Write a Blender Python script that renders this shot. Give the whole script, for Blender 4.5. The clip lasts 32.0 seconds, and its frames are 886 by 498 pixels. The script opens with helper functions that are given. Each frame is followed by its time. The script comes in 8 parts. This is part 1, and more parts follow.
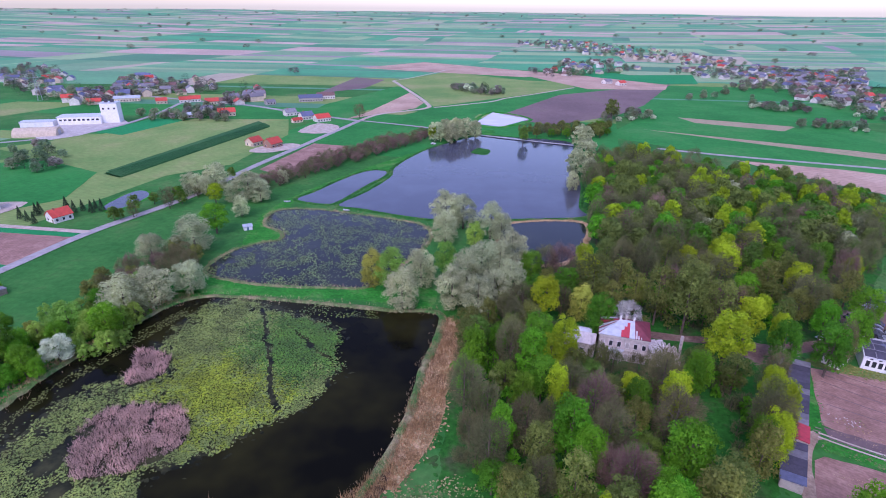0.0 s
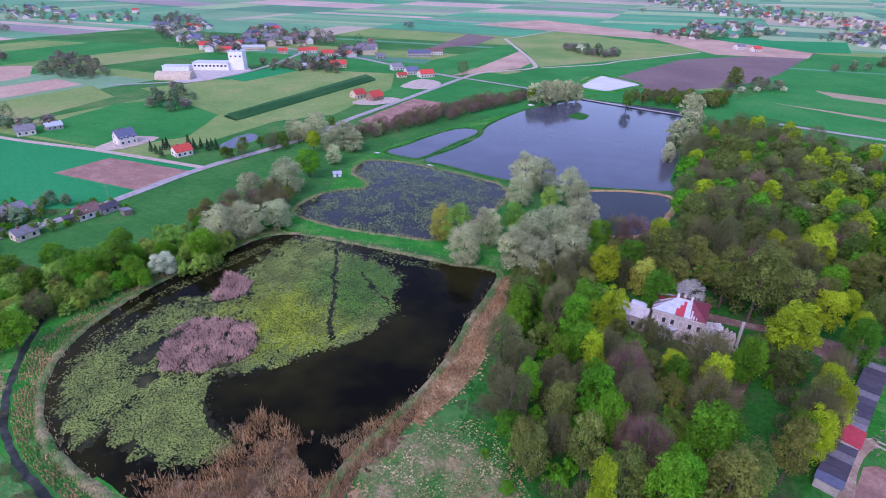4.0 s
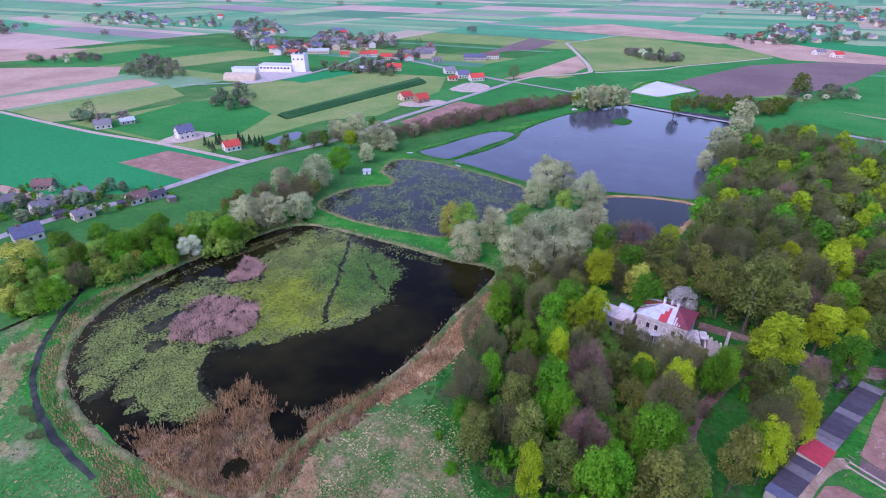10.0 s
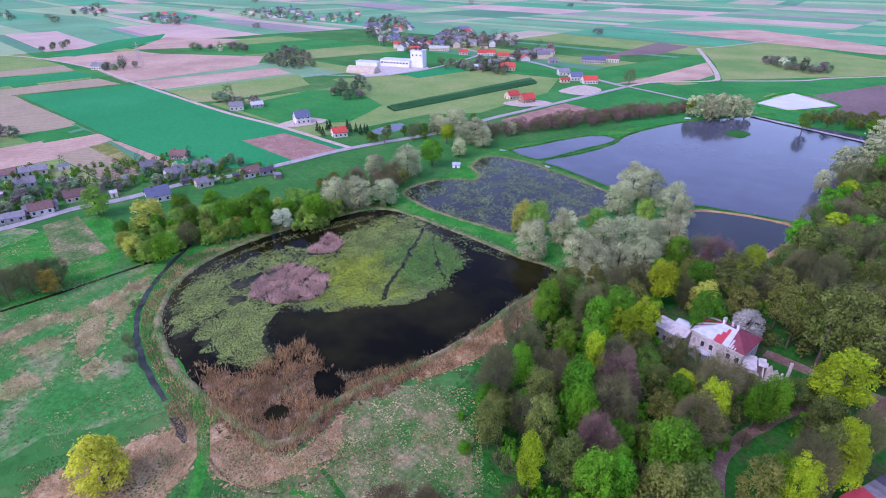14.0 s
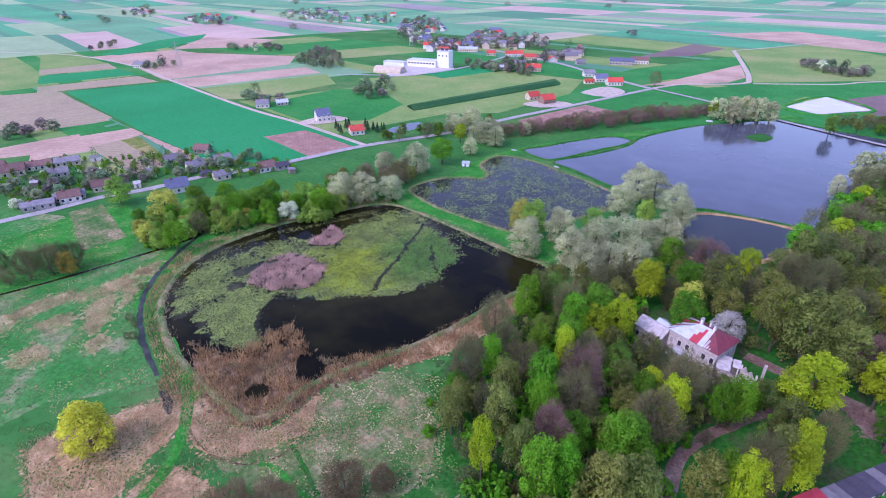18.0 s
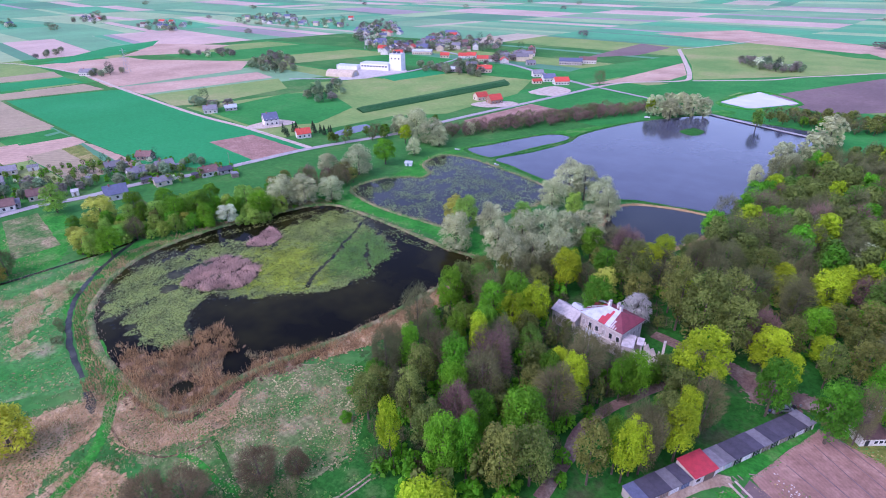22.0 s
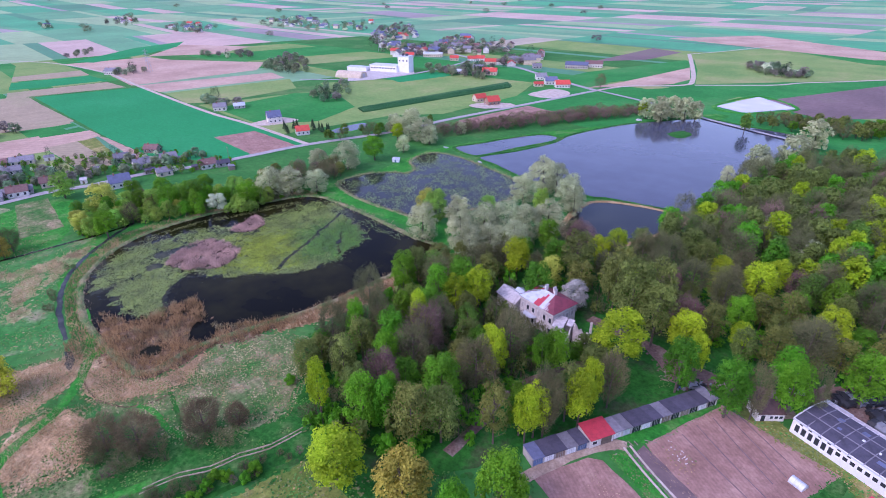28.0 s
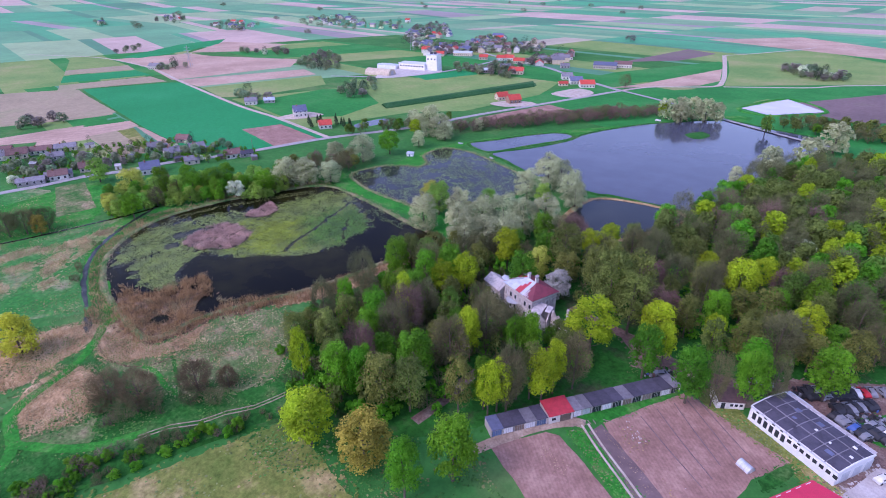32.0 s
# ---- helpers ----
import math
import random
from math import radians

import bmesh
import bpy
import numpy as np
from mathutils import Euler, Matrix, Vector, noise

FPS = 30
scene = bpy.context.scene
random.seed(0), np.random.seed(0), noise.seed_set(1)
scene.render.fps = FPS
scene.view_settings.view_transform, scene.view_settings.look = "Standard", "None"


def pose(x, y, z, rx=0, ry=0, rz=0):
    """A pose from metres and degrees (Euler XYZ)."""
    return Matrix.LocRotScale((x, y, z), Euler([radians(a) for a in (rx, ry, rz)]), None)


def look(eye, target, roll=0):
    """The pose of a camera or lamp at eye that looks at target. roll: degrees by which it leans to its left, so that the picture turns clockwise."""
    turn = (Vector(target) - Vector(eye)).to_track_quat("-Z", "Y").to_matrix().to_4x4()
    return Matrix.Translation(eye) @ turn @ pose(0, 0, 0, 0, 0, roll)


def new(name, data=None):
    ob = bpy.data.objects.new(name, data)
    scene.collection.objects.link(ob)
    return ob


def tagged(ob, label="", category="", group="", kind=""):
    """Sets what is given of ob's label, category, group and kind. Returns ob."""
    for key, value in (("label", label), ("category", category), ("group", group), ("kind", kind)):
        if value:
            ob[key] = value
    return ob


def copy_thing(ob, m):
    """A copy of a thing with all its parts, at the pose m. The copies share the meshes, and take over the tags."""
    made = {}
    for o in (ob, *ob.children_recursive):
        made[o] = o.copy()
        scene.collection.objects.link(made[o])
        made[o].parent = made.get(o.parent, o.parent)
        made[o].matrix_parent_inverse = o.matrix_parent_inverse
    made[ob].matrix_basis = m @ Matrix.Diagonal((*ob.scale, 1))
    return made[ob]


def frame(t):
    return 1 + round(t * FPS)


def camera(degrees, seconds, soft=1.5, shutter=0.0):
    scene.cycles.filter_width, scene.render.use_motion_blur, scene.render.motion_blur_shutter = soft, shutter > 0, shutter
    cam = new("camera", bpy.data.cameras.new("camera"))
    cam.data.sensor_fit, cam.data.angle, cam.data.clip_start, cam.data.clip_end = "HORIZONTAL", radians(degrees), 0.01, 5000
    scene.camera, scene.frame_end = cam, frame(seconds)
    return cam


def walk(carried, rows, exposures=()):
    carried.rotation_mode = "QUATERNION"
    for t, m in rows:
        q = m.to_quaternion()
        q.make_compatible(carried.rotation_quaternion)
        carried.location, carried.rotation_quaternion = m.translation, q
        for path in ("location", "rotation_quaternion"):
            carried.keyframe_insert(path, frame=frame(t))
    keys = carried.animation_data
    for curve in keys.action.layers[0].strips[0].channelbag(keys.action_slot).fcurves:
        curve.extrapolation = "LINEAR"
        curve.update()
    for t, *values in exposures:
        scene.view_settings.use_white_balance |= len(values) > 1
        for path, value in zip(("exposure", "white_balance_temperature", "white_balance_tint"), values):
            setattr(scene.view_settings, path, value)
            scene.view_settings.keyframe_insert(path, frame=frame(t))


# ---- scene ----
cam = camera(78.80, 32.0, 1.0)
PATH = [
    (0, (1.384, 0.388, 98.44), (1.365, 2.215, 97.627), 0.6),
    (0.5, (3.143, -0.168, 98.373), (3.115, 1.644, 97.526), 0.7),
    (1, (4.907, -0.69, 98.539), (4.869, 1.106, 97.658), 0.8),
    (1.5, (6.711, -1.251, 98.759), (6.666, 0.532, 97.855), 0.8),
    (2, (8.568, -1.729, 98.912), (8.516, 0.04, 97.98), 0.8),
    (2.5, (10.234, -2.11, 99.031), (10.16, -0.342, 98.098), 0.8),
    (3, (11.873, -2.56, 98.995), (11.66, -0.807, 98.058), 1.0),
    (3.5, (13.762, -3.185, 99.231), (13.443, -1.45, 98.29), 1.0),
    (5.5, (21.441, -4.361, 99.307), (20.961, -2.663, 98.365), 0.9),
    (6, (23.363, -4.507, 99.373), (22.862, -2.814, 98.432), 0.9),
    (6.5, (25.296, -4.543, 99.426), (24.778, -2.855, 98.487), 0.8),
    (7, (27.309, -4.52, 99.498), (26.776, -2.835, 98.56), 0.6),
    (7.5, (29.233, -4.443, 99.757), (28.689, -2.762, 98.819), 0.5),
    (8, (31.372, -4.412, 99.85), (30.814, -2.735, 98.914), 0.4),
    (8.5, (33.544, -4.348, 100.085), (32.974, -2.675, 99.149), 0.3),
    (9, (35.89, -4.356, 100.245), (35.306, -2.687, 99.311), 0.2),
    (9.5, (38.218, -4.235, 100.362), (37.624, -2.569, 99.428), 0.1),
    (10, (40.632, -4.154, 100.363), (40.01, -2.498, 99.43), 0.0),
    (10.5, (42.864, -4.216, 100.404), (42.213, -2.571, 99.472), 0.0),
    (11, (45.154, -4.181, 100.307), (44.459, -2.553, 99.376), 0.1),
    (11.5, (47.48, -4.092, 100.417), (46.726, -2.491, 99.485), 0.1),
    (12, (49.731, -4.041, 100.412), (48.913, -2.472, 99.48), 0.2),
    (12.5, (52.026, -3.726, 100.401), (51.153, -2.187, 99.468), 0.2),
    (13, (54.241, -3.361, 100.42), (53.327, -1.847, 99.487), 0.2),
    (13.5, (56.317, -3.038, 100.394), (55.366, -1.546, 99.461), 0.2),
    (14, (58.318, -2.606, 100.474), (57.337, -1.135, 99.541), 0.1),
    (14.5, (60.332, -2.13, 100.504), (59.329, -0.673, 99.571), 0.1),
    (16.5, (68.266, 0.13, 100.554), (67.206, 1.546, 99.623), -0.1),
    (17, (70.142, 0.789, 100.589), (69.072, 2.2, 99.658), -0.2),
    (17.5, (72.11, 1.452, 100.581), (71.032, 2.856, 99.651), -0.2),
    (18, (74.03, 1.991, 100.663), (72.943, 3.389, 99.733), -0.2),
    (18.5, (75.961, 2.616, 100.707), (74.866, 4.008, 99.778), -0.3),
    (19, (78.167, 3.174, 100.777), (77.092, 4.582, 99.849), -0.3),
    (19.5, (79.95, 3.672, 100.818), (78.931, 5.122, 99.892), -0.4),
    (20, (82.116, 4.083, 100.909), (81.103, 5.539, 99.983), -0.5),
    (20.5, (84.194, 4.529, 100.911), (83.187, 5.988, 99.987), -0.5),
    (21, (86.34, 4.818, 101.02), (85.336, 6.28, 100.096), -0.5),
    (21.5, (88.555, 5.056, 101.074), (87.549, 6.518, 100.151), -0.6),
    (22, (90.772, 5.38, 101.163), (89.765, 6.841, 100.241), -0.6),
    (22.5, (93.046, 5.6, 101.267), (92.036, 7.06, 100.346), -0.6),
    (23, (95.368, 5.815, 101.281), (94.357, 7.276, 100.362), -0.6),
    (23.5, (97.702, 6.077, 101.258), (96.69, 7.538, 100.341), -0.5),
    (24, (99.926, 6.224, 101.398), (98.914, 7.685, 100.481), -0.6),
    (24.5, (102.279, 6.401, 101.491), (101.264, 7.861, 100.576), -0.6),
    (25, (104.636, 6.57, 101.509), (103.62, 8.031, 100.595), -0.6),
    (25.5, (106.887, 6.686, 101.493), (105.873, 8.149, 100.581), -0.6),
    (27.5, (116.16, 6.986, 101.831), (115.113, 8.426, 100.92), -0.5),
    (28, (118.537, 7.12, 101.994), (117.457, 8.535, 101.083), -0.5),
    (28.5, (120.826, 7.1, 102.043), (119.745, 8.514, 101.133), -0.5),
    (29, (123.086, 7.249, 102.052), (121.996, 8.657, 101.142), -0.4),
    (29.5, (125.517, 7.461, 101.977), (124.413, 8.858, 101.067), -0.4),
    (30, (127.831, 7.612, 102.011), (126.723, 9.006, 101.101), -0.5),
    (30.5, (129.971, 7.897, 102.148), (128.848, 9.278, 101.236), -0.5),
    (31, (132.344, 8.27, 102.144), (131.198, 9.632, 101.233), -0.5),
    (31.5, (134.831, 8.643, 102.116), (133.665, 9.987, 101.205), -0.5),
    (32, (136.975, 8.961, 102.118), (135.795, 10.294, 101.207), -0.5),
]
walk(cam, [(t, look(eye, target, roll)) for t, eye, target, roll in PATH], [(0.0, 0.914, 5900, 44), (8.0, 1.02, 5900, 44), (14.0, 1.11, 5900, 44), (19.0, 1.25, 5900, 44), (24.0, 1.25, 5900, 44), (28.0, 1.17, 5900, 44), (32.0, 1.06, 5900, 44)])

# ---- world and light: an overcast spring day ----
world = bpy.data.worlds.new("overcast_sky")
scene.world = world
world.use_nodes = True
wn = world.node_tree
sky = wn.nodes.new("ShaderNodeTexSky")
sky.sky_type = "NISHITA"
sky.sun_disc = False
sky.sun_elevation = radians(48)
sky.sun_rotation = radians(200)
sky.air_density, sky.dust_density, sky.ozone_density = 1.0, 1.2, 0.6
wn.links.new(sky.outputs[0], wn.nodes["Background"].inputs[0])
wn.nodes["Background"].inputs[1].default_value = 0.15
sun = new("sun", bpy.data.lights.new("sun", "SUN"))
sun.data.energy, sun.data.angle, sun.data.color = 0.5, radians(20), (1.0, 0.97, 0.93)
sun.matrix_world = look((-34, -94, 111), (0, 0, 0))


# ---- materials ----
def nodes_of(name):
    m = bpy.data.materials.new(name)
    m.use_nodes = True
    return m, m.node_tree.nodes, m.node_tree.links, m.node_tree.nodes["Principled BSDF"]


def noise_node(n, l, scale, detail=4.0, rough=0.6, coord="Object"):
    c = n.new("ShaderNodeTexCoord")
    t = n.new("ShaderNodeTexNoise")
    t.inputs["Scale"].default_value, t.inputs["Detail"].default_value, t.inputs["Roughness"].default_value = scale, detail, rough
    l.new(c.outputs[coord], t.inputs["Vector"])
    return t


def ramp(n, l, source, stops):
    r = n.new("ShaderNodeValToRGB")
    e = r.color_ramp.elements
    while len(e) < len(stops):
        e.new(0.5)
    for k, (at, c) in zip(e, stops):
        k.position, k.color = at, (*c, 1)
    l.new(source, r.inputs[0])
    return r.outputs[0]


def mixed(n, l, kind, fac, a, b):
    m = n.new("ShaderNodeMix")
    m.data_type, m.blend_type = "RGBA", kind
    for s, v in ((m.inputs[0], fac), (m.inputs[6], a), (m.inputs[7], b)):
        if isinstance(v, (int, float)):
            s.default_value = v
        elif isinstance(v, tuple):
            s.default_value = (*v, 1)
        else:
            l.new(v, s)
    return m.outputs[2]


def earth(name, cols, big, small, rough=0.95, bump=0.3, coord="Object", furrow=None, grain=0.35, shine=0.15):
    """Ground cover: three tones mixed by a broad and a fine pattern, with relief; furrow: the angle and pitch of plough or drill lines."""
    m, n, l, p = nodes_of(name)
    a = noise_node(n, l, big, 5.0, 0.65, coord)
    b = noise_node(n, l, small, 3.0, 0.7, coord)
    c1 = ramp(n, l, a.outputs[0], [(0.36, cols[0]), (0.52, cols[1]), (0.66, cols[2])])
    c2 = ramp(n, l, b.outputs[0], [(0.3, (1 - grain,) * 3), (0.7, (1 + grain,) * 3)])
    col = mixed(n, l, "MULTIPLY", 1.0, c1, c2)
    if furrow:
        tc = n.new("ShaderNodeTexCoord")
        mp = n.new("ShaderNodeMapping")
        mp.inputs["Rotation"].default_value = (0, 0, radians(furrow[0]))
        l.new(tc.outputs[coord], mp.inputs[0])
        w = n.new("ShaderNodeTexWave")
        w.inputs["Scale"].default_value, w.inputs["Distortion"].default_value, w.inputs["Detail"].default_value = furrow[1], 1.5, 2.0
        l.new(mp.outputs[0], w.inputs[0])
        c3 = ramp(n, l, w.outputs[0], [(0.0, (1 - furrow[2],) * 3), (0.6, (1.06, 1.06, 1.06))])
        col = mixed(n, l, "MULTIPLY", 1.0, col, c3)
    l.new(col, p.inputs["Base Color"])
    p.inputs["Roughness"].default_value = rough
    p.inputs["Specular IOR Level"].default_value = shine
    bp = n.new("ShaderNodeBump")
    bp.inputs["Strength"].default_value, bp.inputs["Distance"].default_value = bump, 0.3
    l.new(b.outputs[0], bp.inputs["Height"])
    l.new(bp.outputs[0], p.inputs["Normal"])
    return m


def paint(name, col, rough=0.6, dirt=0.35, scale=1.2, metal=0.0, spread=0.0):
    """A built surface: a colour with stains and grain, varied a little from thing to thing."""
    m, n, l, p = nodes_of(name)
    a = noise_node(n, l, scale, 6.0, 0.65)
    b = noise_node(n, l, scale * 14, 2.0, 0.6)
    lo = tuple(c * (1 - dirt) for c in col)
    c1 = ramp(n, l, a.outputs[0], [(0.3, lo), (0.58, col)])
    c2 = ramp(n, l, b.outputs[0], [(0.2, (0.85, 0.85, 0.85)), (0.8, (1.1, 1.1, 1.1))])
    c = mixed(n, l, "MULTIPLY", 1.0, c1, c2)
    if spread:
        oi = n.new("ShaderNodeObjectInfo")
        hs = n.new("ShaderNodeHueSaturation")
        mr = n.new("ShaderNodeMapRange")
        mr.inputs[3].default_value, mr.inputs[4].default_value = 1 - spread, 1 + spread
        l.new(oi.outputs["Random"], mr.inputs[0])
        l.new(mr.outputs[0], hs.inputs["Value"])
        l.new(c, hs.inputs["Color"])
        c = hs.outputs[0]
    l.new(c, p.inputs["Base Color"])
    p.inputs["Roughness"].default_value, p.inputs["Metallic"].default_value = rough, metal
    bp = n.new("ShaderNodeBump")
    bp.inputs["Strength"].default_value, bp.inputs["Distance"].default_value = 0.2, 0.03
    l.new(b.outputs[0], bp.inputs["Height"])
    l.new(bp.outputs[0], p.inputs["Normal"])
    return m


def foliage(name, a, b, hue=0.02, through_light=0.38, rough=0.6, shine=0.2):
    """Leaves, twigs or stems: colour varied leaf by leaf and plant by plant, a part of the light passing through."""
    m, n, l, p = nodes_of(name)
    g = n.new("ShaderNodeNewGeometry")
    oi = n.new("ShaderNodeObjectInfo")
    c = ramp(n, l, g.outputs["Random Per Island"], [(0.0, a), (1.0, b)])
    hs = n.new("ShaderNodeHueSaturation")
    for socket, lo, hi, out in (("Hue", 0.5 - hue, 0.5 + hue, "Random"), ("Value", 0.86, 1.16, "Random")):
        mr = n.new("ShaderNodeMapRange")
        mr.inputs[3].default_value, mr.inputs[4].default_value = lo, hi
        if socket == "Value":
            w = n.new("ShaderNodeMath")
            w.operation = "MULTIPLY"
            w.inputs[1].default_value = 7.31
            f = n.new("ShaderNodeMath")
            f.operation = "FRACT"
            l.new(oi.outputs[out], w.inputs[0])
            l.new(w.outputs[0], f.inputs[0])
            l.new(f.outputs[0], mr.inputs[0])
        else:
            l.new(oi.outputs[out], mr.inputs[0])
        l.new(mr.outputs[0], hs.inputs[socket])
    pn = n.new("ShaderNodeTexNoise")
    pn.inputs["Scale"].default_value, pn.inputs["Detail"].default_value = 0.13, 1.0
    l.new(g.outputs["Position"], pn.inputs["Vector"])
    c = mixed(n, l, "MULTIPLY", 1.0, c, ramp(n, l, pn.outputs[0], [(0.32, (0.72, 0.72, 0.72)), (0.68, (1.25, 1.25, 1.25))]))
    l.new(c, hs.inputs["Color"])
    l.new(hs.outputs[0], p.inputs["Base Color"])
    p.inputs["Roughness"].default_value = rough
    p.inputs["Specular IOR Level"].default_value = shine
    if through_light:
        tr = n.new("ShaderNodeBsdfTranslucent")
        mx = n.new("ShaderNodeMixShader")
        mx.inputs[0].default_value = through_light
        l.new(hs.outputs[0], tr.inputs[0])
        l.new(p.outputs[0], mx.inputs[1])
        l.new(tr.outputs[0], mx.inputs[2])
        l.new(mx.outputs[0], n["Material Output"].inputs[0])
    return m


def water_mat(name, deep, shoal, rough=0.05, size=0.03, gloss=0.5):
    m, n, l, p = nodes_of(name)
    a = noise_node(n, l, size, 4.0, 0.6)
    l.new(ramp(n, l, a.outputs[0], [(0.42, deep), (0.68, shoal)]), p.inputs["Base Color"])
    p.inputs["Roughness"].default_value, p.inputs["IOR"].default_value = rough, 1.33
    p.inputs["Specular IOR Level"].default_value = gloss
    b = noise_node(n, l, 1.6, 3.0, 0.6)
    bp = n.new("ShaderNodeBump")
    bp.inputs["Strength"].default_value, bp.inputs["Distance"].default_value = 0.12, 0.03
    l.new(b.outputs[0], bp.inputs["Height"])
    l.new(bp.outputs[0], p.inputs["Normal"])
    return m


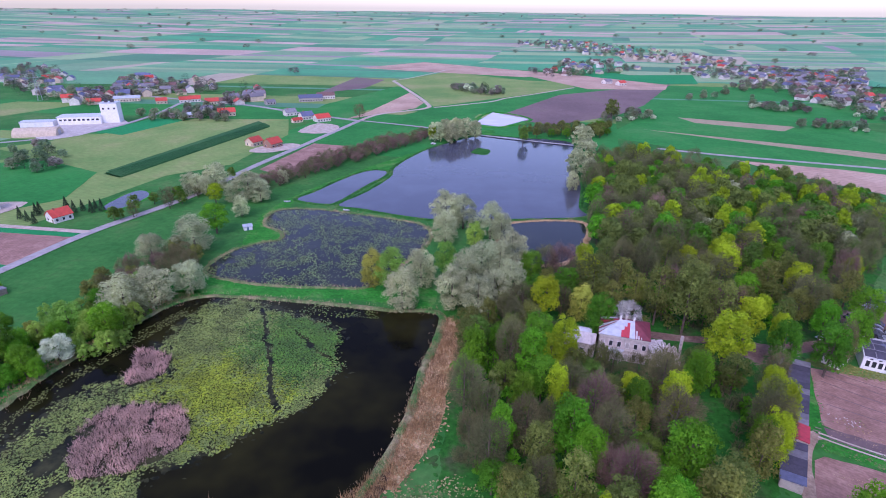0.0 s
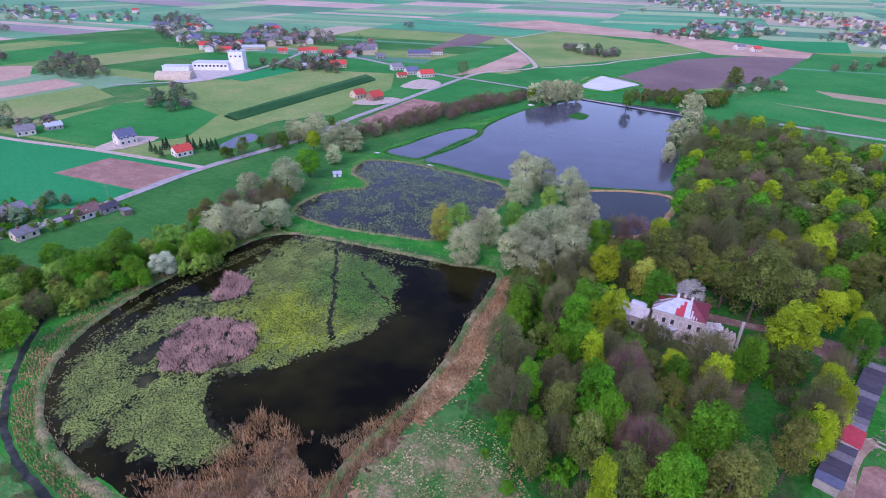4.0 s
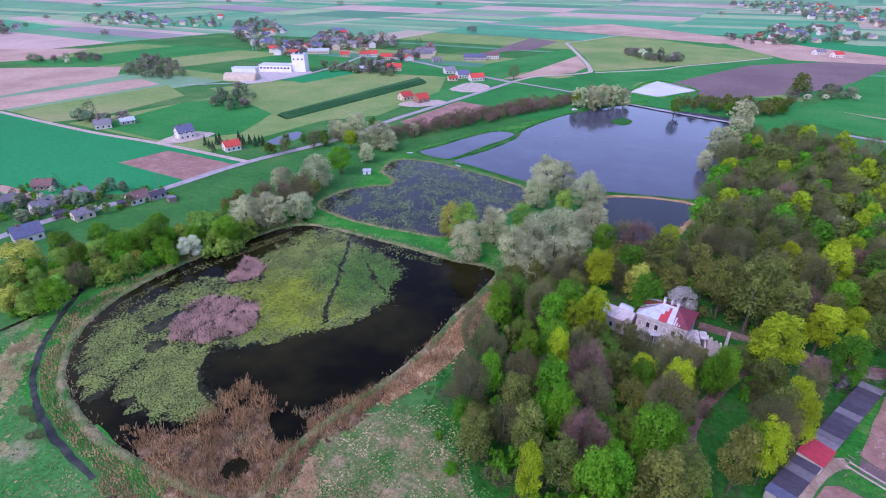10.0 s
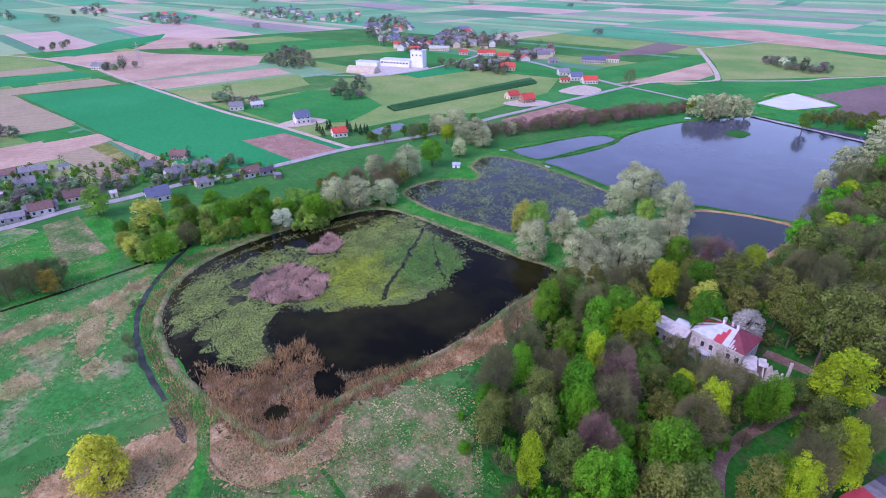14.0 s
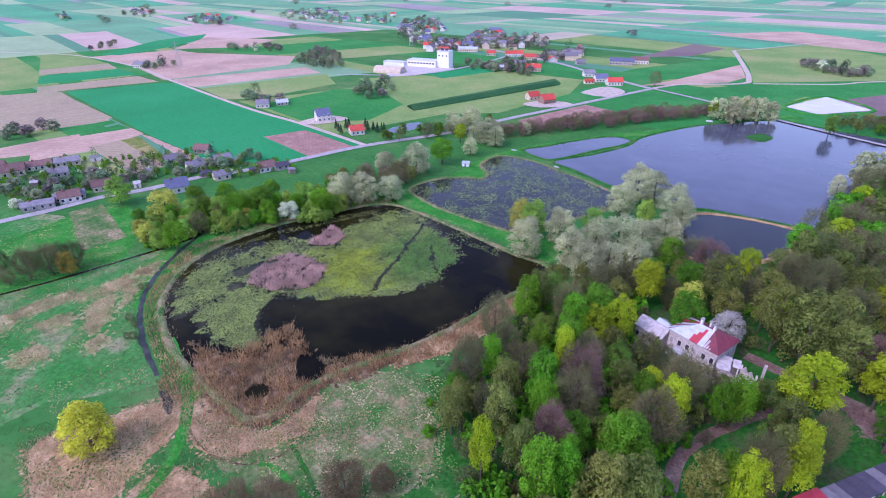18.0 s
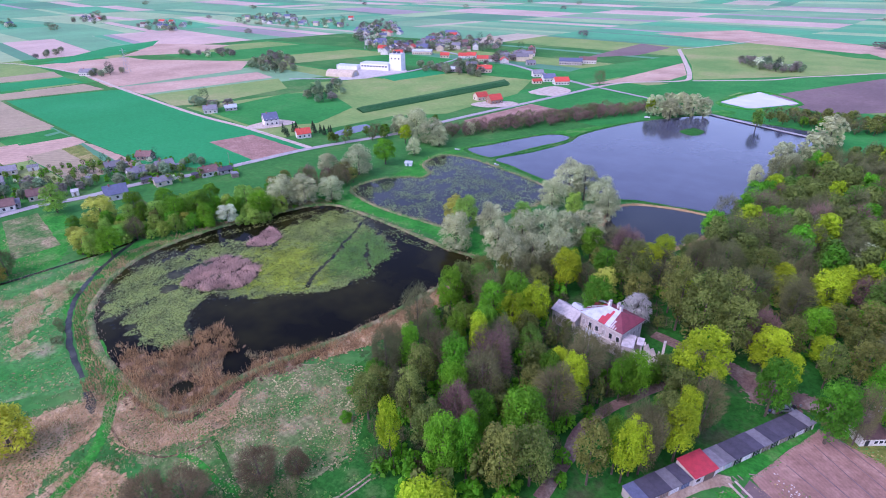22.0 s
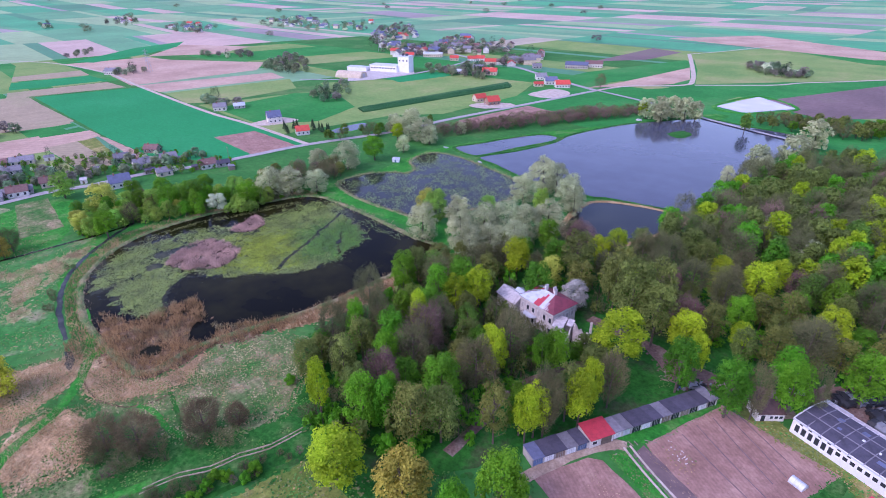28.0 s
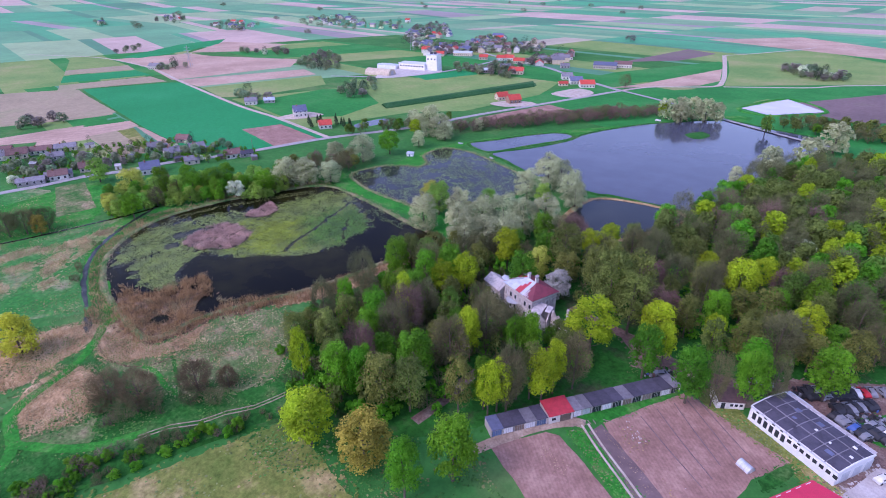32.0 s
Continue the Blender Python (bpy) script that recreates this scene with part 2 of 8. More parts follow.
M = {
    "meadow": earth("meadow_grass", ((0.02, 0.145, 0.028), (0.036, 0.185, 0.038), (0.1, 0.2, 0.06)), 0.02, 0.35, bump=0.15, grain=0.2),
    "bank": earth("bank_grass", ((0.012, 0.16, 0.02), (0.02, 0.23, 0.025), (0.1, 0.24, 0.06)), 0.09, 0.9),
    "wet": earth("marsh_meadow", ((0.015, 0.19, 0.03), (0.06, 0.22, 0.055), (0.3, 0.27, 0.16)), 0.05, 0.6),
    "straw": earth("dry_reed_litter", ((0.29, 0.185, 0.085), (0.44, 0.29, 0.15), (0.56, 0.41, 0.25)), 0.16, 1.3, bump=0.7, grain=0.42),
    "withered": earth("withered_grass", ((0.09, 0.2, 0.05), (0.28, 0.28, 0.12), (0.46, 0.4, 0.22)), 0.16, 0.9, bump=0.4),
    "reedlitter": earth("wet_reed_litter", ((0.045, 0.032, 0.019), (0.16, 0.1, 0.055), (0.29, 0.2, 0.12)), 0.3, 1.6, bump=0.8),
    "rough": earth("rough_grass", ((0.04, 0.15, 0.03), (0.15, 0.19, 0.075), (0.32, 0.26, 0.15)), 0.12, 0.9, bump=0.6, grain=0.42),
    "floor": earth("wood_floor", ((0.011, 0.095, 0.011), (0.018, 0.14, 0.018), (0.06, 0.085, 0.035)), 0.08, 0.7, bump=0.5),
    "lush": earth("lush_grass", ((0.01, 0.09, 0.012), (0.017, 0.135, 0.02), (0.08, 0.16, 0.045)), 0.1, 0.8, bump=0.4),
    "olive": earth("pale_pasture", ((0.1, 0.16, 0.03), (0.18, 0.21, 0.05), (0.38, 0.3, 0.14)), 0.06, 0.7),
    "wheat": earth("winter_wheat", ((0.002, 0.23, 0.07), (0.003, 0.255, 0.08), (0.01, 0.27, 0.09)), 0.01, 0.4, bump=0.1, furrow=(20, 0.25, 0.08), grain=0.14),
    "green": earth("green_crop", ((0.01, 0.18, 0.035), (0.018, 0.225, 0.045), (0.055, 0.235, 0.06)), 0.015, 0.3, bump=0.1, furrow=(70, 0.12, 0.06), grain=0.14),
    "pale": earth("pale_green_crop", ((0.13, 0.26, 0.07), (0.2, 0.3, 0.09), (0.29, 0.31, 0.13)), 0.012, 0.3, bump=0.1, furrow=(65, 0.1, 0.08), grain=0.14),
    "dark": earth("dark_green_crop", ((0.02, 0.11, 0.035), (0.03, 0.13, 0.04), (0.045, 0.15, 0.05)), 0.02, 0.3, bump=0.1, furrow=(72, 0.2, 0.15), grain=0.14),
    "soil": earth("ploughed_soil", ((0.26, 0.15, 0.12), (0.325, 0.19, 0.155), (0.4, 0.25, 0.2)), 0.12, 0.7, bump=0.5, furrow=(130, 0.35, 0.04), grain=0.2),
    "pink": earth("dry_tilled_soil", ((0.38, 0.255, 0.195), (0.46, 0.315, 0.24), (0.51, 0.365, 0.28)), 0.02, 0.3, bump=0.2, furrow=(68, 0.08, 0.02), grain=0.14),
    "brown": earth("dark_tilled_soil", ((0.16, 0.115, 0.115), (0.2, 0.14, 0.14), (0.18, 0.155, 0.125)), 0.012, 0.3, bump=0.2, furrow=(75, 0.07, 0.06), grain=0.14),
    "tan": earth("stubble", ((0.3, 0.25, 0.16), (0.36, 0.29, 0.19), (0.3, 0.28, 0.16)), 0.02, 0.3, bump=0.2, furrow=(66, 0.08, 0.06), grain=0.14),
    "dirt": earth("trodden_dirt", ((0.16, 0.1, 0.085), (0.2, 0.13, 0.11), (0.3, 0.24, 0.2)), 0.15, 1.5, bump=0.4),
    "lane": earth("gravel_lane", ((0.4, 0.33, 0.27), (0.5, 0.42, 0.36), (0.56, 0.5, 0.44)), 0.3, 2.0, bump=0.2, grain=0.14),
    "rut": earth("trodden_track", ((0.2, 0.17, 0.1), (0.32, 0.26, 0.19), (0.42, 0.36, 0.28)), 0.3, 2.0, bump=0.2),
    "asphalt": earth("worn_asphalt", ((0.3, 0.29, 0.29), (0.36, 0.35, 0.35), (0.42, 0.4, 0.4)), 0.2, 2.0, bump=0.1, grain=0.14),
    "concrete": earth("yard_concrete", ((0.42, 0.38, 0.36), (0.5, 0.46, 0.44), (0.55, 0.52, 0.5)), 0.2, 1.5, bump=0.1, grain=0.14),
    "reed": foliage("dry_reed", (0.25, 0.14, 0.062), (0.55, 0.35, 0.185), 0.01, 0.1),
    "reedolive": foliage("olive_reed", (0.3, 0.24, 0.11), (0.52, 0.43, 0.24), 0.01, 0.1),
    "reedpink": foliage("pale_dry_reed", (0.55, 0.35, 0.285), (0.82, 0.58, 0.48), 0.01, 0.1),
    "straws": foliage("straw_stems", (0.37, 0.255, 0.13), (0.59, 0.45, 0.265), 0.01, 0.1),
    "tuftdark": foliage("dark_grass_tuft", (0.02, 0.13, 0.02), (0.05, 0.19, 0.035), 0.02, 0.1),
    "strawdull": foliage("dull_straw", (0.26, 0.168, 0.072), (0.45, 0.31, 0.155), 0.01, 0.1),
    "tuftpale": foliage("pale_grass_tuft", (0.12, 0.18, 0.05), (0.24, 0.25, 0.1), 0.02, 0.1),
    "tuft": foliage("fresh_grass_tuft", (0.05, 0.2, 0.03), (0.12, 0.3, 0.06), 0.02, 0.2),
    "pad": foliage("lily_pad_yellow_green", (0.12, 0.21, 0.007), (0.36, 0.46, 0.018), 0.01, 0.1, 0.42, 0.4),
    "padgreen": foliage("lily_pad_green", (0.035, 0.14, 0.01), (0.14, 0.33, 0.026), 0.01, 0.1, 0.42, 0.4),
    "pad2": foliage("lily_pad_dull", (0.1, 0.18, 0.03), (0.27, 0.36, 0.075), 0.01, 0.1, 0.42, 0.4),
    "weed": foliage("water_weed", (0.1, 0.13, 0.035), (0.2, 0.23, 0.07), 0.01, 0.05, 0.4),
    "bark": paint("bark", (0.13, 0.1, 0.08), 0.95, 0.5, 2.0),
    "palebark": paint("pale_bark", (0.36, 0.33, 0.29), 0.95, 0.5, 2.0),
    "water1": water_mat("pond_water", (0.005, 0.005, 0.003), (0.03, 0.029, 0.008), 0.03, 0.022, 0.09),
    "weedwater": water_mat("weedy_shallow_water", (0.012, 0.014, 0.007), (0.06, 0.062, 0.024), 0.05, 0.16, 0.2),
    "trod": earth("trodden_sandy_lane", ((0.28, 0.2, 0.145), (0.37, 0.275, 0.205), (0.47, 0.37, 0.29)), 0.25, 1.8, bump=0.2, grain=0.2),
    "water2": water_mat("lily_pond_water", (0.018, 0.021, 0.022), (0.036, 0.042, 0.036), 0.05, 0.03, 0.36),
    # Open water: turbid tone lifted to blue-grey, some sky reflection put into it.
    "water3": water_mat("open_water", (0.06, 0.066, 0.098), (0.078, 0.086, 0.122), 0.11),
    "ditchwater": water_mat("ditch_water", (0.03, 0.036, 0.03), (0.07, 0.078, 0.062), 0.12, 0.25, 0.25),
    "basin": water_mat("milky_basin_water", (0.42, 0.38, 0.44), (0.5, 0.46, 0.52), 0.2),
    "wall": paint("plaster", (0.72, 0.68, 0.64), 0.85, 0.3, 0.5, 0, 0.1),
    "wallcream": paint("cream_plaster", (0.66, 0.55, 0.42), 0.85, 0.3, 0.5, 0, 0.1),
    "wallgrey": paint("grey_plaster", (0.46, 0.42, 0.41), 0.9, 0.45, 0.4, 0, 0.1),
    "ruin": paint("crumbling_plaster", (0.66, 0.59, 0.57), 0.95, 0.45, 0.9),
    "white": paint("white_paint", (0.82, 0.82, 0.84), 0.6, 0.15, 0.4),
    "roofred": paint("red_roof_tiles", (0.6, 0.075, 0.05), 0.6, 0.3, 0.6, 0, 0.15),
    "roofpink": paint("red_sheet_roof", (0.72, 0.03, 0.09), 0.45, 0.12, 0.3),
    "roofbrown": paint("brown_roof", (0.2, 0.11, 0.1), 0.8, 0.4, 0.8, 0, 0.2),
    "roofgrey": paint("grey_roof", (0.22, 0.21, 0.24), 0.7, 0.35, 0.8, 0, 0.2),
    "roofdark": paint("bitumen_felt", (0.085, 0.08, 0.115), 0.85, 0.4, 0.5, 0, 0.12),
    "roofblue": paint("blue_grey_roof", (0.13, 0.15, 0.25), 0.7, 0.3, 0.8, 0, 0.15),
    "sheet": paint("galvanised_sheet", (0.62, 0.66, 0.72), 0.42, 0.25, 0.7, 0.25),
    "oldsheet": paint("weathered_sheet", (0.62, 0.57, 0.57), 0.6, 0.45, 0.8, 0.1),
    "sheetred": paint("oxide_red_sheet", (0.55, 0.05, 0.07), 0.5, 0.3, 0.7),
    "sheetdark": paint("dark_red_sheet", (0.24, 0.045, 0.065), 0.55, 0.3, 0.7),
    "glass": paint("dark_window_glass", (0.04, 0.045, 0.055), 0.25, 0.2, 0.5),
    "door": paint("painted_door", (0.26, 0.19, 0.15), 0.7, 0.3, 1.0, 0, 0.4),
    "doorblue": paint("blue_door", (0.12, 0.2, 0.36), 0.6, 0.3, 1.0, 0, 0.3),
    "brick": paint("chimney_brick", (0.36, 0.16, 0.11), 0.9, 0.4, 3.0),
    "rubber": paint("black_rubber", (0.03, 0.03, 0.032), 0.8, 0.2, 3.0),
    "steel": paint("grey_steel", (0.45, 0.46, 0.5), 0.45, 0.25, 2.0, 0.6),
    "wood": paint("grey_wood", (0.3, 0.24, 0.19), 0.9, 0.4, 2.0),
    "gable": paint("timber_cladding", (0.32, 0.2, 0.14), 0.85, 0.3, 1.0),
}
for key, c in {"carblack": (0.03, 0.03, 0.035), "cargrey": (0.25, 0.26, 0.29), "carwhite": (0.75, 0.75, 0.77), "carred": (0.6, 0.03, 0.04), "carblue": (0.06, 0.14, 0.42)}.items():
    M[key] = paint("car_paint_" + key[3:], c, 0.5, 0.15, 1.0)
LEAF = {
    "yellow": foliage("yellow_green_leaves", (0.23, 0.36, 0.007), (0.4, 0.53, 0.014), 0.012),
    "bright": foliage("bright_green_leaves", (0.07, 0.28, 0.007), (0.145, 0.41, 0.018), 0.015),
    "green": foliage("green_leaves", (0.065, 0.205, 0.008), (0.12, 0.295, 0.016), 0.02),
    "light": foliage("pale_green_leaves", (0.1, 0.21, 0.022), (0.17, 0.29, 0.045), 0.02),
    "olive": foliage("olive_young_leaves", (0.125, 0.165, 0.03), (0.21, 0.255, 0.06), 0.025),
    "ochre": foliage("ochre_young_leaves", (0.22, 0.19, 0.025), (0.46, 0.4, 0.07), 0.015),
    "silver": foliage("silver_willow_leaves", (0.34, 0.39, 0.19), (0.56, 0.61, 0.36), 0.015),
    "blossom": foliage("white_blossom", (0.5, 0.58, 0.38), (0.76, 0.82, 0.6), 0.01),
    "bare": foliage("bare_twigs", (0.086, 0.09, 0.036), (0.178, 0.18, 0.078), 0.03, 0.0, 0.9),
    "barewide": foliage("brown_twigs", (0.1, 0.074, 0.036), (0.215, 0.165, 0.085), 0.02, 0.0, 0.9),
    "spring": foliage("spring_green_leaves", (0.16, 0.36, 0.035), (0.33, 0.53, 0.095), 0.025),
    "golden": foliage("golden_green_leaves", (0.31, 0.36, 0.05), (0.5, 0.53, 0.1), 0.015),
    # Leaves of far trees: lightened and greyed, with haze put into the colour.
    "farolive": foliage("hazed_olive_leaves", (0.2, 0.24, 0.13), (0.31, 0.35, 0.21), 0.02),
    "fargreen": foliage("hazed_green_leaves", (0.15, 0.25, 0.13), (0.26, 0.37, 0.21), 0.02),
    "farbare": foliage("hazed_brown_buds", (0.2, 0.175, 0.15), (0.32, 0.285, 0.25), 0.02),
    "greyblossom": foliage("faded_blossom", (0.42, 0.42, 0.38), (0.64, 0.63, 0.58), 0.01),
    "yellowbush": foliage("golden_willow_leaves", (0.38, 0.4, 0.02), (0.62, 0.6, 0.06), 0.01),
    "mauve": foliage("budding_mauve_twigs", (0.14, 0.088, 0.07), (0.235, 0.155, 0.125), 0.015, 0.0, 0.9),
    "conifer": foliage("dark_conifer_needles", (0.012, 0.035, 0.015), (0.035, 0.075, 0.03), 0.01, 0.05),
}


# ---- building helpers ----
def obj(name, verts, faces, mat, parent=None, label="", smooth=False):
    me = bpy.data.meshes.new(name)
    me.from_pydata(verts, [], faces)
    if smooth:
        me.shade_smooth()
    for m in (mat if isinstance(mat, (list, tuple)) else [mat]):
        me.materials.append(m)
    ob = new(name, me)
    ob.parent = parent
    return tagged(ob, label)


def part(name, bm, mat, parent, label=""):
    me = bpy.data.meshes.new(name)
    bm.to_mesh(me)
    bm.free()
    me.materials.append(mat)
    ob = new(name, me)
    ob.parent = parent
    return tagged(ob, label)


def box(name, lo, hi, mat, parent, label="", bevel=0.0):
    bm = bmesh.new()
    bmesh.ops.create_cube(bm, size=1.0)
    for v in bm.verts:
        v.co = Vector([lo[k] + (v.co[k] + 0.5) * (hi[k] - lo[k]) for k in range(3)])
    if bevel:
        bmesh.ops.bevel(bm, geom=bm.edges, offset=bevel, segments=1, affect="EDGES")
    return part(name, bm, mat, parent, label)


def empty(name, m, label="", category="", group="", kind=""):
    ob = new(name)
    ob.matrix_basis = m
    return tagged(ob, label, category, group, kind)


def spline(pts, closed, step):
    """Points along a Catmull-Rom curve through pts, about step metres apart."""
    n, out = len(pts), []
    for i in range(n if closed else n - 1):
        q = [np.array(pts[(i + k) % n] if closed else pts[min(max(i + k, 0), n - 1)], float) for k in (-1, 0, 1, 2)]
        cuts = max(1, int(np.linalg.norm(q[2] - q[1]) / step))
        for k in range(cuts):
            t = k / cuts
            out.append(0.5 * (2 * q[1] + (q[2] - q[0]) * t + (2 * q[0] - 5 * q[1] + 4 * q[2] - q[3]) * t**2 + (3 * q[1] - q[0] - 3 * q[2] + q[3]) * t**3))
    if not closed:
        out.append(np.array(pts[-1], float))
    return np.array(out)


def inside(poly, x, y):
    """Which of the points x, y lie in the polygon."""
    x, y = np.asarray(x, float), np.asarray(y, float)
    hit = np.zeros(x.shape, bool)
    j = len(poly) - 1
    for i in range(len(poly)):
        xi, yi, xj, yj = *poly[i], *poly[j]
        if yi != yj:
            hit ^= ((yi > y) != (yj > y)) & (x < (xj - xi) * (y - yi) / (yj - yi) + xi)
        j = i
    return hit


def rnoise(x, y, s, seed=0.0):
    return noise.noise(Vector((x * s, y * s, seed)))


def sheet(name, pts, z, mat, curve=False, rag=0.0, step=2.0, label="", category="", kind="structure", fray=0.0):
    """A flat piece of ground cover with the outline pts: straight or curved, its edge frayed by rag metres;
    fray: the reach of small patches of the same cover strewn across the edge."""
    p = spline(pts, True, step) if curve else np.array(pts, float)
    if rag and not curve:
        q = []
        for a, b in zip(p, np.roll(p, -1, 0)):
            cuts = max(1, int(np.linalg.norm(b - a) / step))
            q += [a + (b - a) * k / cuts for k in range(cuts)]
        p = np.array(q)
    if rag:
        p = np.array([(x + rag * rnoise(x, y, 0.25, 3.1) + 0.6 * rag * rnoise(x, y, 0.9, 8.2), y + rag * rnoise(x, y, 0.25, 5.7) + 0.6 * rag * rnoise(x, y, 0.9, 1.3)) for x, y in p])
    v, f = [(x, y, z) for x, y in p], [list(range(len(p)))]
    if fray:
        rng = np.random.default_rng(len(p))
        for a, b in zip(p, np.roll(p, -1, 0)):
            for _ in range(max(1, int(np.linalg.norm(b - a) / fray * 2.6))):
                c = a + (b - a) * rng.random() + rng.normal(0, 0.85 * fray, 2)
                r, turn, zz, n0 = fray * rng.uniform(0.1, 0.42), rng.uniform(0, math.tau), z + rng.uniform(0.005, 0.014), len(v)
                long = rng.uniform(1.0, 2.2)
                for k in range(7):
                    q = r * rng.uniform(0.6, 1.3)
                    dx, dy = q * long * math.cos(math.tau * k / 7), q * math.sin(math.tau * k / 7)
                    v.append((c[0] + dx * math.cos(turn) - dy * math.sin(turn), c[1] + dx * math.sin(turn) + dy * math.cos(turn), zz))
                f.append(list(range(n0, n0 + 7)))
    return tagged(obj(name, v, f, mat), label, category, kind=kind)


def ribbon(name, pts, width, z, mat, label="", category="", step=3.0, rag=0.0, crown=0.03, kind="structure"):
    """A strip along a curve: a road, a track or a ditch's water, with a slight crown."""
    p = spline(pts, False, step)
    d = np.gradient(p, axis=0)
    d /= np.linalg.norm(d, axis=1)[:, None] + 1e-9
    n = np.stack([-d[:, 1], d[:, 0]], 1)
    verts, faces = [], []
    for i, (q, m) in enumerate(zip(p, n)):
        w = width / 2 * (1 + rag * rnoise(q[0], q[1], 0.3, 2.2))
        v = width / 2 * (1 + rag * rnoise(q[0], q[1], 0.3, 9.4))
        verts += [(*(q + m * w), z), (*q, z + crown), (*(q - m * v), z)]
        if i:
            k = 3 * i
            faces += [(k - 3, k - 2, k + 1, k), (k - 2, k - 1, k + 2, k + 1)]
    ob = obj(name, verts, faces, mat)
    return tagged(ob, label, category, kind=kind)


def scatter(poly, spacing, rng, keep=1.0):
    """Jittered places inside a polygon."""
    p = np.array(poly)
    (x0, y0), (x1, y1) = p.min(0), p.max(0)
    gx, gy = np.meshgrid(np.arange(x0, x1, spacing), np.arange(y0, y1, spacing))
    gx = gx.ravel() + rng.uniform(-0.5, 0.5, gx.size) * spacing
    gy = gy.ravel() + rng.uniform(-0.5, 0.5, gy.size) * spacing
    ok = inside(poly, gx, gy) & (rng.random(gx.size) < keep)
    return np.stack([gx[ok], gy[ok]], 1)


def height(x, y):
    """The lie of the land: level round the ponds, rising to low hills far off."""
    r = math.hypot(x - 60, y - 60)
    k = min(max((r - 1300) / 3500, 0.0), 1.0)
    return 84 * k * k * (3 - 2 * k) * (0.93 + 0.1 * noise.noise(Vector((x / 900, y / 900, 0.4))))


# ---- the ground, one sheet to the horizon ----
rings = [0, 60, 140, 260, 420, 650, 950, 1300, 1700, 2100, 2500, 2900, 3300, 3700, 4100, 4450, 4750]
SEG = 72
gv, gf = [(60, 60, 0)], []
for i, r in enumerate(rings[1:]):
    for k in range(SEG):
        a = 2 * math.pi * k / SEG
        x, y = 60 + r * math.cos(a), 60 + r * math.sin(a)
        gv.append((x, y, height(x, y) - (1.5 if r > 900 else 0)))
        b = 1 + i * SEG
        if i == 0:
            gf.append((0, 1 + k, 1 + (k + 1) % SEG))
        else:
            gf.append((b - SEG + k, b + k, b + (k + 1) % SEG, b - SEG + (k + 1) % SEG))
tagged(obj("ground", gv, gf, M["meadow"], smooth=True), "green spring grassland reaching to low hills", "ground", kind="structure")

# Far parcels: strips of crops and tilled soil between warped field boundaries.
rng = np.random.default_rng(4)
# Distance haze is put into these crop and soil colours: paler, less saturated.
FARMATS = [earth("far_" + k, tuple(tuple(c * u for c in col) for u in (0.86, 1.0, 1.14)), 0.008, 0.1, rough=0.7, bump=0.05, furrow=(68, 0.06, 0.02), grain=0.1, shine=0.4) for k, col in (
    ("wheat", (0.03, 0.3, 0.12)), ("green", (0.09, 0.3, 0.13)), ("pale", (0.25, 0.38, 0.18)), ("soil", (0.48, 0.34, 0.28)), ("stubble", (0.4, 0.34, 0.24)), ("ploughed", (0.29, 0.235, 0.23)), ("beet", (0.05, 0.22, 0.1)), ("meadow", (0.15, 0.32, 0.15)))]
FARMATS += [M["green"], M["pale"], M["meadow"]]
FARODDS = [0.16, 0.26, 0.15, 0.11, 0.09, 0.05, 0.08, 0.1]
fv, ff, fm = [], [], []
STEP = 165.0


def warp(i, j):
    x, y = -4800 + i * STEP * 1.75, -700 + j * STEP * 0.95
    s = 0.55 if y < 1500 else 0.8
    return np.array((x + 120 * s * rnoise(x, y, 0.0021, 1.0) + 0.28 * (y - 330), y + 110 * s * rnoise(x, y, 0.0019, 6.0) - 0.1 * x))


for i in range(28):
    for j in range(35):
        a, b, c, d = warp(i, j), warp(i + 1, j), warp(i + 1, j + 1), warp(i, j + 1)
        mid = (a + b + c + d) / 4
        if not 380 < math.hypot(mid[0] - 60, mid[1] - 60) < 4600 or mid[1] < 160 + 0.6 * (mid[0] + 330):
            continue
        cuts = int(rng.integers(2, 6))
        if rng.random() < 0.12:
            a, b, c, d = b, c, d, a
        edges = np.r_[0, np.sort(rng.uniform(0.08, 0.92, cuts - 1)), 1]
        for s0, s1 in zip(edges[:-1], edges[1:]):
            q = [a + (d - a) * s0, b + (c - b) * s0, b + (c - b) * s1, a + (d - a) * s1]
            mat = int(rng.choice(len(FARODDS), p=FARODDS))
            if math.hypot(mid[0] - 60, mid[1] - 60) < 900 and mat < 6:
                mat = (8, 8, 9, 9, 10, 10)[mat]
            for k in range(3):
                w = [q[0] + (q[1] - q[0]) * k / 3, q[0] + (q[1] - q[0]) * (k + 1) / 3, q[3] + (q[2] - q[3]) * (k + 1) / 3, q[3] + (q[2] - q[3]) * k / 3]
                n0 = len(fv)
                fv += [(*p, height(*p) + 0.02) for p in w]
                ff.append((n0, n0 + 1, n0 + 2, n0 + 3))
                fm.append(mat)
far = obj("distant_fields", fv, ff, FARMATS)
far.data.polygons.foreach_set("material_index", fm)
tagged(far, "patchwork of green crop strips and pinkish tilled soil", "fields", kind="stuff")

